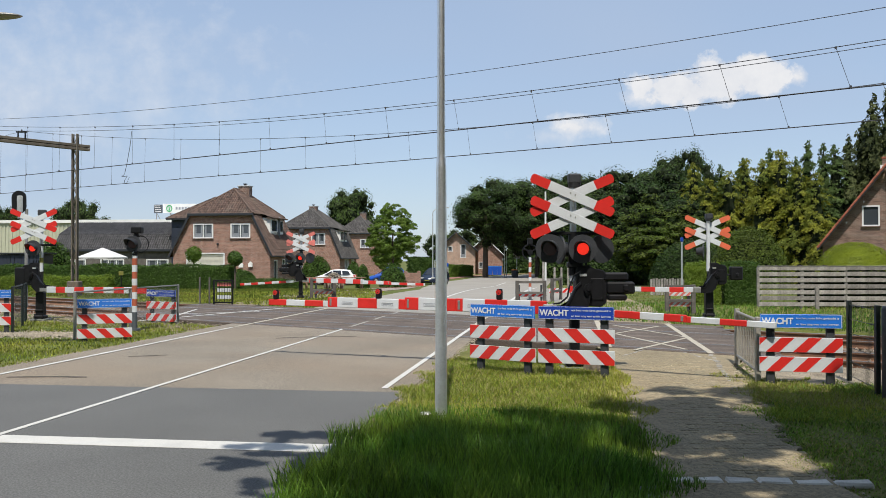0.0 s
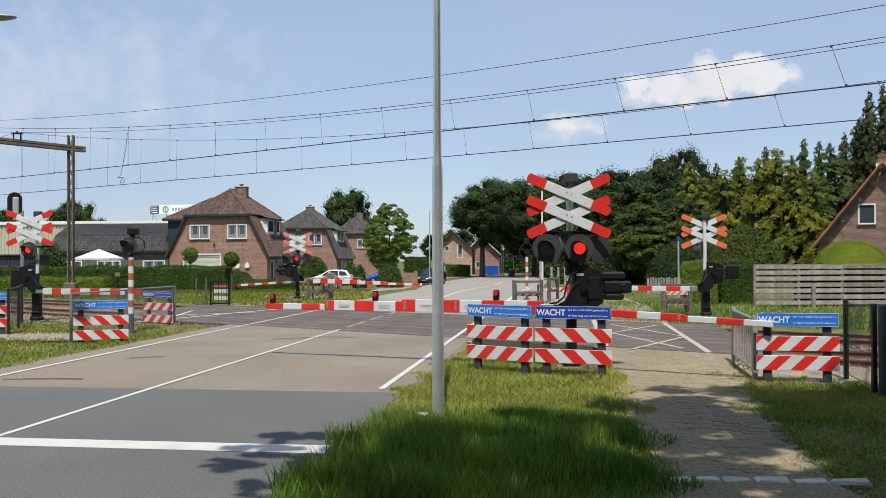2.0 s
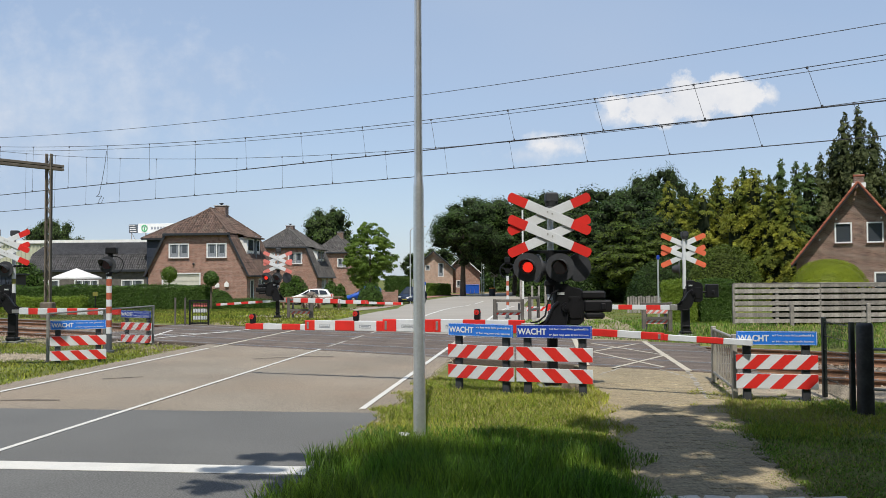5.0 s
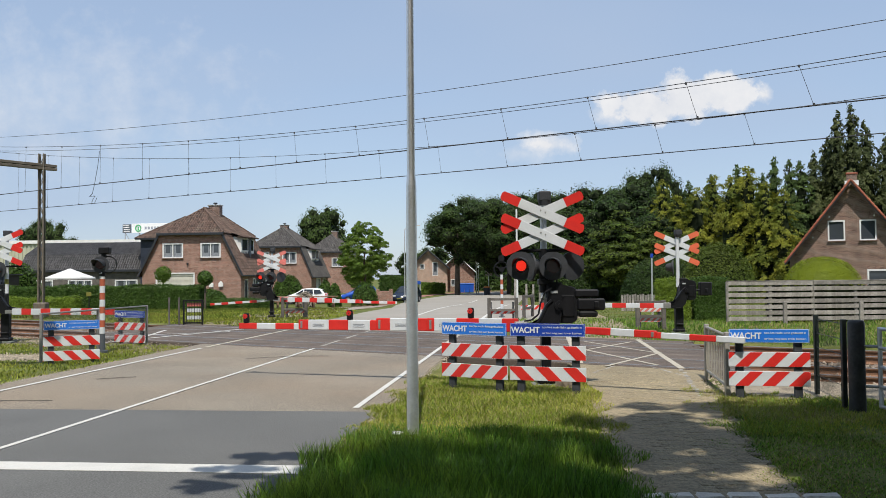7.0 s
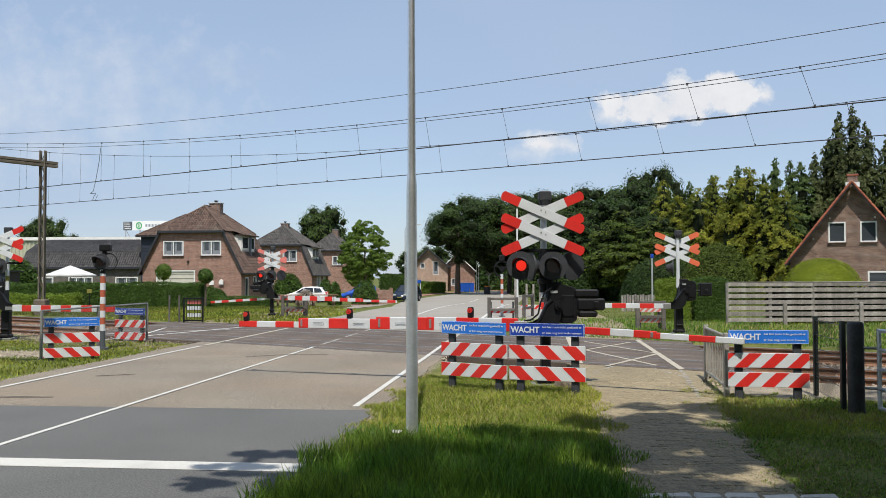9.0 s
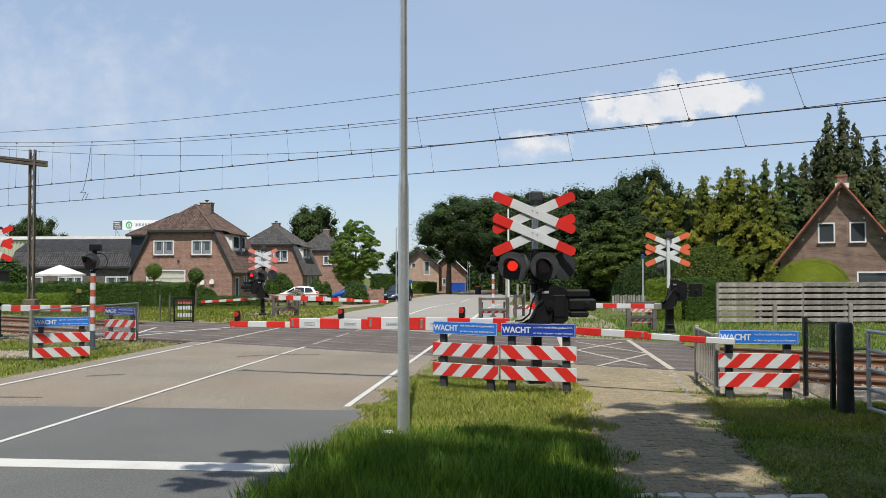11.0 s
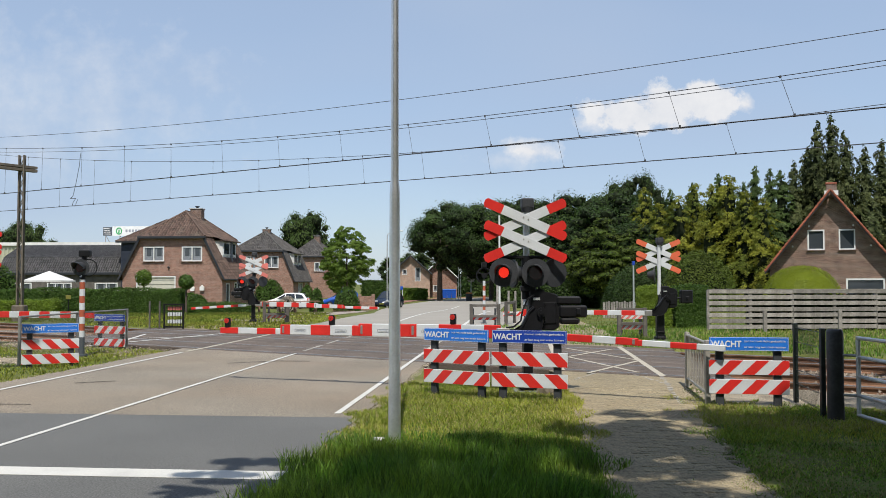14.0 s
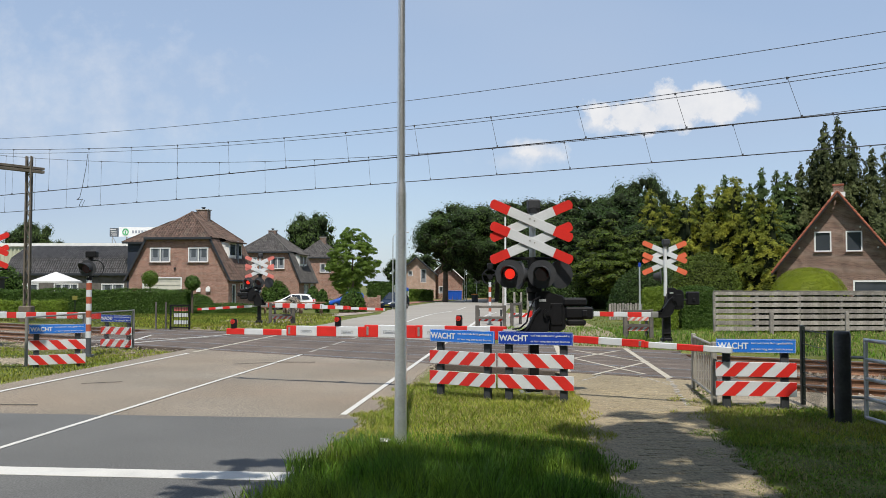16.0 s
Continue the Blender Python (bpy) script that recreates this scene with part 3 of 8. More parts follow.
ribbon("footpath", M["path"], "pale gravelly footpath with grassy edges", path_sides(), -0.012, "footpath", RNG, 0.07)
slab("footpath_end", M["path"], "pale path surface meeting the crossing deck", [(2.9, 14.6), (4.7, 14.6), (5.35, 15.9), meet(8.9, 15.96), meet(6.0, 15.96), (3.2, 16.2)], -0.009, "footpath", 0.02)
ribbon("footpath_far", M["path"], "pale footpath beyond the tracks", [(meet(6.2, 22.7), meet(8.2, 22.7)), ((5.4, 32), (7.5, 32)), ((6.0, 40), (8.2, 40)), ((8.5, 60), (11, 60))], -0.01, "footpath")
ribbon("gravel_patch", M["sand"], "pale stony gravel strip in the grass", [((x, 20.5 + 0.12 * math.sin(x * 4) - 0.12 * (x + 11)), (x, 21.5 + 0.15 * math.sin(x * 5.3) - 0.15 * (x + 11))) for x in steps(-15, -8.0, 0.2)], -0.015, "gravel")
ribbon("footpath_left", M["path"], "pale path beyond the tracks at the hedge", [(meet(-8.2, 22.7), meet(-6.2, 22.7)), ((-7.0, 38.5), (-4.6, 38.5)), ((-6.0, 45), (-3.2, 45))], -0.01, "footpath")


ribbon("pavement_far", M["pavement"], "pale gravelly pavement behind the far grass verge", [((-8.8, 42), (-5.2, 40)), ((-7.4, 52), (-4.3, 46)), ((-5.6, 61), (-3.1, 54)), ((-3.6, 68), (-2.4, 62)), ((-3.0, 76), (-2.2, 74))], -0.008, "pavement")
ribbon("gravel_verge", M["sand"], "pale gravel strip between the fence and the rails", [(by_rail(r, 13.0), by_rail(r, 15.35)) for r in steps(-4.4, 8, 0.5)], -0.018, "gravel", RNG, 0.08)


# ---- road markings: thin painted bands ----
def marking(outline, z=0.006, mat="paint"):
    bm = bmesh.new()
    prism(bm, outline, z - 0.004, z, "z")
    return part("road_marking", bm, M[mat], markings)


markings = thing("road_markings", "white painted lines on the asphalt, worn in places", "road markings", kind="structure")


def along(a, b, off, width, mat="paint", lift=0.006):
    marking([on_road(a, off - width / 2), on_road(a, off + width / 2), on_road(b, off + width / 2), on_road(b, off - width / 2)], lift, mat)


along(-20, 13.4, 0, 0.072)
along(3.6, 14.2, 3.07, 0.085)
along(-20, 13.5, -2.88, 0.09)
for a, b in ((14.2, 16.3), (17.0, 18.6), (19.6, 21.5)):
    along(a, b, 0, 0.09, "faint_paint")
along(14.6, 22, 3.07, 0.12, "worn_paint")
along(13.8, 22.5, -2.88, 0.12, "worn_paint")
marking([on_road(-0.35, 0.06), on_road(-0.35, KERB - 0.05), on_road(-0.02, KERB - 0.05), on_road(-0.02, 0.06)])


def far_line(a, b, off, width):
    bm = bmesh.new()
    pts = []
    for k in steps(a, b, 4):
        for o in (off(k) - width / 2, off(k) + width / 2):
            x, y = on_road(k, o)
            pts.append(bm.verts.new((x, y, ground_z(x, y) + 0.006)))
    for i in range(0, len(pts) - 2, 2):
        bm.faces.new((pts[i], pts[i + 1], pts[i + 3], pts[i + 2]))
    part("road_marking", bm, M["paint"], markings)


for a, b in ((24, 72), (76, 88)):
    far_line(a, b, lambda k: -1.2 * smooth(28, 75, k), 0.13)
far_line(24, 60, lambda k: 3.1, 0.13)


PAINTED = []


def painted(a, b, width=0.10, mat="worn_paint", z=0.007):
    PAINTED.append(mat)
    z += 0.0004 * (len(PAINTED) % 12)
    a, b = Vector(a), Vector(b)
    side = (b - a).orthogonal().normalized() * width / 2
    marking([tuple(a - side), tuple(a + side), tuple(b + side), tuple(b - side)], z, mat)


# footpath lanes over the deck: broad pale edges and crossed lines
painted(meet(8.05, 16.0), meet(8.05, 22.6), 0.12)
painted(meet(6.25, 16.0), meet(6.25, 22.6), 0.13)
painted((4.42, 23.3), (5.33, 19.6), 0.07)
painted((3.95, 20.6), (4.6, 17.0), 0.08)
painted((5.41, 19.7), (3.6, 16.9), 0.08)
painted((5.56, 23.0), (3.96, 20.7), 0.08)
painted((-8.6, 24.6), (-5.6, 31.4), 0.12, "paint")
painted((-9.6, 27.3), (-6.0, 29.4), 0.10, "paint")
painted((-7.9, 25.1), (-8.4, 30.6), 0.10, "paint")


def broken_line(a, b, width, pieces, seed):
    """Worn paint left on the path in short uneven scraps."""
    rng = random.Random(seed)
    a, b = Vector(a), Vector(b)
    for i in range(pieces):
        f = (i + rng.uniform(0.0, 0.25)) / pieces
        g = (i + rng.uniform(0.55, 0.95)) / pieces
        shift = (b - a).orthogonal().normalized() * rng.uniform(-0.02, 0.02)
        painted(a.lerp(b, f) + shift, a.lerp(b, g) + shift, width * rng.uniform(0.5, 1.0), "faint_paint", -0.006)


broken_line((4.85, 16.3), (4.02, 12.6), 0.09, 16, 3)
broken_line((3.16, 15.9), (4.0, 17.4), 0.07, 8, 4)
broken_line((4.42, 16.9), (4.62, 15.0), 0.07, 8, 5)
# tar-filled cracks in the old asphalt
M["tar"] = material("tar", (0.05, 0.045, 0.04), 0.8, 0.3, 6)
for crack in (((-6.3, 13.0), (-5.7, 13.06), (-5.15, 13.0)), ((-5.5, 15.72), (-5.2, 15.86), (-4.9, 16.0)), ((-3.6, 19.4), (-2.6, 19.9), (-1.9, 19.8))):
    for a, b in zip(crack, crack[1:]):
        painted(a, b, 0.035, "tar")


# ---- tracks ----
def make_track(s):
    track = thing("railway_track", "rusty steel rails on sleepers in stony ballast", "railway track", pose(*by_rail(0, s), 0, 0, 0, math.degrees(math.atan2(RAIL.y, RAIL.x))), group="railway tracks", kind="structure")
    profile = [(-0.065, -0.16), (0.065, -0.16), (0.065, -0.145), (0.012, -0.12), (0.010, -0.045), (0.036, -0.03), (0.036, -0.004), (-0.036, -0.004), (-0.036, -0.03), (-0.010, -0.045), (-0.012, -0.12), (-0.065, -0.145)]
    for side in (-0.7535, 0.7535):
        bm = bmesh.new()
        prism(bm, [(u + side, v) for u, v in profile], -160, 70, "x")
        part("rail", bm, M["rail_rust"], track)
        bm = bmesh.new()
        prism(bm, [(side - 0.028, -0.004), (side + 0.028, -0.004), (side + 0.026, 0.006), (side - 0.026, 0.006)], -160, 70, "x")
        part("running_surface", bm, M["rail_top"], track, "bright polished rail head")
    bm = bmesh.new()
    box(bm, 0, 0, -0.21, 0.24, 2.5, 0.12, 0.02)
    first = part("sleeper", bm, M["sleeper"], track)
    for i in range(1, 140):
        share("sleeper", first.data, track, pose(-62 + i * 0.6, 0, 0))


for s in TRACKS:
    make_track(s)


def stones(name, label, n, place, size, mat, seed):
    rng = np.random.default_rng(seed)
    tet = np.array([(1, 0, -0.5), (-0.5, 0.87, -0.5), (-0.5, -0.87, -0.5), (0.1, 0.1, 0.7)])
    co = np.array([place(rng) for _ in range(n)])
    s = size * rng.uniform(0.5, 1.3, (n, 1, 1))
    a = rng.uniform(0, 6.28, n)
    rot = np.stack([np.stack([np.cos(a), -np.sin(a), 0 * a], 1), np.stack([np.sin(a), np.cos(a), 0 * a], 1), np.stack([0 * a, 0 * a, 1 + 0 * a], 1)], 1)
    pts = np.einsum("nij,kj->nki", rot, tet) * s * rng.uniform(0.6, 1.2, (n, 1, 3)) + co[:, None, :]
    me = bpy.data.meshes.new(name)
    faces = [(4 * i + a, 4 * i + b, 4 * i + c) for i in range(n) for a, b, c in ((0, 1, 3), (1, 2, 3), (2, 0, 3))]
    me.from_pydata(pts.reshape(-1, 3).tolist(), [], faces)
    me.materials.append(mat)
    return tagged(new(name, me), label, "stones", kind="stuff")


M["stone_mix"] = material("stone_mix", (0.29, 0.235, 0.185), 0.95, 0.2, 5, per_island=0.45)


def ballast_place(rng):
    r = rng.uniform(-34, -12) if rng.random() < 0.62 else rng.uniform(-6, 4)
    s = rng.uniform(15.2, 23.0)
    x, y = by_rail(r, s)
    return x, y, -0.21 + 0.07 * rng.random()


stones("ballast_stones", "brownish railway ballast stones between the sleepers", 26000, ballast_place, 0.052, M["stone_mix"], 3)


def spill_place(rng):
    x, y = by_rail(rng.uniform(-6, 3.5) if rng.random() < 0.5 else rng.uniform(-30, -17), rng.normal(14.5, 0.65))
    return x, y, -0.03


stones("loose_stones", "loose pale ballast stones at the edge of the grass", 6500, spill_place, 0.03, M["stone_mix"], 5)
# ---- level crossing furniture ----
def text_mesh(words, size, name):
    cu = bpy.data.curves.new(name, "FONT")
    cu.body, cu.size, cu.extrude, cu.offset = words, size, 0.0015, size * (0.028 if len(words) < 8 else 0.012)
    ob = new(name, cu)
    bpy.context.view_layer.update()
    me = bpy.data.meshes.new_from_object(ob.evaluated_get(bpy.context.evaluated_depsgraph_get()))
    bpy.data.objects.remove(ob)
    me.materials.clear()
    me.materials.append(M["frame_white"])
    return me


def fit_text(me, width, height=None):
    xs = [v.co.x for v in me.vertices]
    ys = [v.co.y for v in me.vertices]
    kx = width / (max(xs) - min(xs))
    ky = height / (max(ys) - min(ys)) if height else kx
    me.transform(Matrix.Diagonal((kx, ky, 1, 1)) @ Matrix.Translation((-min(xs), -min(ys), 0)))
    return me


WACHT = fit_text(text_mesh("WACHT", 0.1, "lettering"), 0.49, 0.092)
LINE_1 = fit_text(text_mesh("tot het rode licht gedoofd is", 0.05, "lettering"), 0.65, 0.037)
LINE_2 = fit_text(text_mesh("er kan nog een trein komen", 0.05, "lettering"), 0.65, 0.037)


def barricade(x, y, rz, length=1.28, blue="blue_sign", lean=-1, pitch_z=0.31, lowered=0.0, repeat=0.313, first=-0.09):
    """A low board fence with red and white slanted stripes under a blue waiting sign; front is local -y."""
    t = thing("crossing_barricade", "red and white striped barricade boards under a blue waiting sign", "barricade", pose(x, y, ground_z(x, y) - lowered, 0, 0, rz), group="barricades at the crossing")
    for px in (-length * 0.36, length * 0.36):
        bm = bmesh.new()
        box(bm, px, 0.05, 0.34, 0.11, 0.07, 1.0, 0.008)
        part("post", bm, M["dark_post"], t)
    for z in (0.565 - pitch_z, 0.565):
        bm = bmesh.new()
        box(bm, 0, 0, z, length, 0.022, 0.205, 0.004)
        board = part("stripe_board", bm, M["white"], t)
        pitch, wide = length * repeat, length * repeat * 0.49
        bm = bmesh.new()
        h, half = 0.1005, length / 2 - 0.002
        for i in range(-4, 7):
            base = -half + first * length - lean * 0.1025 + i * pitch
            lo = [(base, -h), (base + wide, -h), (base + wide + lean * 0.205, h), (base + lean * 0.205, h)]
            clipped = clip_x(lo, -half, half)
            if len(clipped) > 2:
                prism(bm, [(u, z + v) for u, v in clipped], -0.0135, -0.011, "y")
        part("red_stripes", bm, M["red"], board, "red reflective diagonal stripes")
    bm = bmesh.new()
    box(bm, 0, -0.012, 0.895, length * 0.985, 0.02, 0.19, 0.006)
    sign = part("waiting_sign", bm, M[blue], t, "blue sign with white waiting text")
    bm = bmesh.new()
    w = length * 0.985
    for zz in (0.895 - 0.088, 0.895 + 0.088):
        box(bm, 0, -0.0235, zz, w - 0.02, 0.002, 0.004)
    for xx in (-w / 2 + 0.011, w / 2 - 0.011):
        box(bm, xx, -0.0235, 0.895, 0.004, 0.002, 0.176)
    part("sign_border", bm, M["frame_white"], sign)
    up = pose(0, 0, 0, 90, 0, 0)
    k = w / 1.26
    for me, lx, lz in ((WACHT, -0.608, 0.850), (LINE_1, -0.072, 0.915), (LINE_2, -0.072, 0.832)):
        share("lettering", me, sign, pose(lx * k, -0.0245, lz) @ up @ Matrix.Diagonal((k, 1, 1, 1)))
    return t


def clip_x(poly, lo, hi):
    for bound, keep in ((lo, lambda p: p[0] >= lo), (hi, lambda p: p[0] <= hi)):
        out = []
        for a, b in zip(poly, poly[1:] + poly[:1]):
            ka, kb = keep(a), keep(b)
            if ka:
                out.append(a)
            if ka != kb:
                f = (bound - a[0]) / (b[0] - a[0])
                out.append((bound, a[1] + f * (b[1] - a[1])))
        poly = out
    return poly


barricade(0.90, 13.66, -38, 1.20, "blue_sign", 1, lowered=-0.025)
barricade(1.94, 13.13, -22, 1.14, "deep_blue_sign", -1, lowered=-0.025, repeat=0.363, first=0.06)
barricade(4.95, 12.45, -12, 1.09, "blue_sign", 1, 0.270, 0.045, 0.326, -0.155)
barricade(-7.22, 19.2, 26, 1.11, "blue_sign", -1, 0.305, 0.125, 0.33, 0.10)
barricade(-10.75, 21.1, 20, 1.26, "blue_sign", -1)
barricade(-7.77, 24.8, -32, 1.2, "deep_blue_sign", 1, 0.335, 0.12, 0.31, -0.06)


def boulder(x, y, size, seed):
    t = thing("boulder", "rough brown stone lying at the foot of the mast", "stone", pose(x, y, 0.0, 0, 0, seed * 40), group="stones at the mast")
    rng = random.Random(seed)
    bm = bmesh.new()
    bmesh.ops.create_icosphere(bm, subdivisions=2, radius=1)
    for v in bm.verts:
        v.co = Vector((v.co.x * size, v.co.y * size * 0.8, v.co.z * size * 1.1)) * rng.uniform(0.85, 1.1)
    part("stone", bm, M["boulder"], t)


boulder(2.32, 13.95, 0.19, 1)
boulder(2.42, 13.72, 0.11, 2)
GLOW = []                                  # (lens, phase): the lenses that light up in turn


def signal(parent, x, z, phase, r=0.225, y=-0.16):
    """A round black signal head with hood; a red lens lights up before the dark glass."""
    bm = bmesh.new()
    rod(bm, (x, y, z), (x, y + 0.03, z), r, r, 32)
    disc = part("backing_disc", bm, M["signal_black"], parent, "round black backing board")
    bm = bmesh.new()
    rod(bm, (x, y + 0.02, z), (x, y + 0.20, z), 0.15, 0.10, 20)
    part("lamp_housing", bm, M["black"], parent)
    bm = bmesh.new()
    n = 14
    rows = []
    for i in range(n + 1):
        a = radians(-15 + 210 * i / n)
        rows.append([(x + rr * math.cos(a) + 0.28 * (yy - y), yy, z + rr * math.sin(a)) for rr, yy in ((0.122, y), (0.115, y - (0.10 + 0.16 * max(0, math.sin(a)))), (0.127, y - (0.10 + 0.16 * max(0, math.sin(a)))), (0.134, y))])
    for a, b in zip(rows, rows[1:]):
        va, vb = [bm.verts.new(p) for p in a], [bm.verts.new(p) for p in b]
        for j in range(4):
            bm.faces.new((va[j], va[(j + 1) % 4], vb[(j + 1) % 4], vb[j]))
    part("hood", bm, M["signal_black"], disc)
    bm = bmesh.new()
    rod(bm, (x, y - 0.012, z), (x, y + 0.001, z), 0.11, 0.11, 24)
    part("lens", bm, M["lens_dark"], disc, "dark red glass lens, unlit")
    if phase is None:
        return disc
    bm = bmesh.new()
    r = 0.092 if phase else 0.080
    rod(bm, (0, -0.006, 0), (0, 0.006, 0), r, r, 24)
    glow = part("lit_lens", bm, M["lens_glow"], parent, "bright red lit lens")
    GLOW.append((glow, phase, Vector((x, y, z))))
    return disc


def cross_boards(parent, z0, red, y=-0.06, width=1.37, x=0.0):
    """Two stacked diagonal crosses of white boards with red tips."""
    for dz in (0.35, 0.0):
        for tilt, yy in ((-23.5, y - 0.045), (23.5, y - 0.02)):
            turn = pose(x, yy, z0 + dz, 0, -tilt, 0)
            length = width / math.cos(radians(23.5)) * 0.97
            bm = bmesh.new()
            box(bm, 0, 0, 0, length * 0.56, 0.02, 0.15, 0.003)
            bmesh.ops.transform(bm, matrix=turn, verts=bm.verts[:])
            board = part("cross_board", bm, M["white"], parent, "white diagonal board")
            for side in (-1, 1):
                bm = bmesh.new()
                a, b = length * 0.28, length * 0.5
                prism(bm, [(side * a, -0.075), (side * (b - 0.03), -0.075), (side * b, -0.03), (side * b, 0.035), (side * (b - 0.03), 0.075), (side * a, 0.075)], -0.011, 0.011, "y")
                bmesh.ops.transform(bm, matrix=turn, verts=bm.verts[:])
                part("red_tip", bm, M[red], board, "red reflective tip")
            bm = bmesh.new()
            for bx in (-0.04, 0.04):
                rod(bm, (bx, -0.018, 0.02), (bx, -0.008, 0.02), 0.012, 0.012, 8)
            bmesh.ops.transform(bm, matrix=turn, verts=bm.verts[:])
            part("bolt", bm, M["steel_dull"], board)


def boom(parent, at, way, sections, seg=0.38, red_first=False, lights=(), z_end=None, red_tip=False, tip=(), labels=False):
    """A barrier boom of red and white lengths: sections of (from, to, height) along way from at, level along their undersides."""
    at, way = Vector(at), Vector(way).normalized()
    turn = math.degrees(math.atan2(way.y, way.x))
    total = sections[-1][1]
    droop = math.degrees(math.atan2((z_end if z_end is not None else at.z) - at.z, total))
    base = Matrix.Translation(at) @ pose(0, 0, 0, 0, 0, turn) @ pose(0, 0, 0, 0, -droop, 0)
    low = -sections[0][2] / 2

    def built(name, bm, mat, label=""):
        bmesh.ops.transform(bm, matrix=base, verts=bm.verts[:])
        return part(name, bm, M[mat], arm or parent, label)

    arm = None
    bm = bmesh.new()
    box(bm, (0.1 + total) / 2, 0, low + sections[-1][2] / 2, total - 0.12, 0.03, sections[-1][2] * 0.6, 0.004)
    arm = built("boom_arm", bm, "steel_dull", "steel core of the barrier boom")
    k = sections[0][0]
    cuts, c = [total], total
    for length in tip:
        c -= length
        cuts.append(c)
    while tip and cuts[-1] - seg > k:
        cuts.append(cuts[-1] - seg)
    cuts = cuts[::-1]
    i = (len(cuts) - 1 if tip else round((total - k) / seg + 0.499) - 1) if red_tip else (len(cuts) % 2 if tip else 0 if red_first else 1)
    while k < total - 0.01:
        e = next(v for v in cuts if v > k + 0.01) if tip else min(k + seg, total)
        bm = bmesh.new()
        for a, b, h in sections:
            lo, hi = max(a, k), min(b, e)
            if hi - lo > 0.004:
                box(bm, (lo + hi) / 2, 0, low + h / 2, hi - lo, 0.05 + h * 0.15, h, 0.008)
        h = next(hh for a, b, hh in sections if a - 1e-6 <= k < b)
        built("boom_section", bm, "red" if i % 2 == 0 else "white", "red boom length" if i % 2 == 0 else "white boom length")
        if labels and i % 2 and h > 0.14:
            bm = bmesh.new()
            dy = ((0.05 + h * 0.15) / 2 + 0.002) * (1 if way.x < 0 else -1)
            for zz, hh in ((0.022, 0.006), (-0.022, 0.006), (0.0, 0.008)):
                box(bm, (k + e) / 2, dy, low + h * 0.45 + zz, (e - k) * (0.38 if zz == 0 else 0.5), 0.003, hh)
            for ss in (-0.25, 0.25):
                box(bm, (k + e) / 2 + ss * (e - k), dy, low + h * 0.45, 0.006, 0.003, 0.05)
            built("label_bars", bm, "grey_text", "small grey label")
        k, i = e, i - 1 if red_tip else i + 1
    for _, joint, tall in sections[:-1]:
        bm = bmesh.new()
        box(bm, joint - 0.06, 0, low + tall * 0.5, 0.04, 0.062 + tall * 0.15, tall * 0.72, 0.006)
        built("boom_joint", bm, "steel_dull", "grey steel joint sleeve")
    for k in lights:
        top = low + next(hh for a, b, hh in sections if a - 1e-6 <= k <= b)
        bm = bmesh.new()
        box(bm, k, 0, top + 0.06, 0.09, 0.09, 0.12, 0.015)
        rod(bm, (k, 0, top + 0.10), (k, 0, top + 0.17), 0.055, 0.045, 12)
        built("boom_lamp", bm, "black", "small black boom lamp")
        bm = bmesh.new()
        rod(bm, (k, -0.052, top + 0.12), (k, 0.052, top + 0.12), 0.043, 0.043, 14)
        built("lamp_lens", bm, "lens_dim", "dim red lens of the boom lamp")
    return arm, base


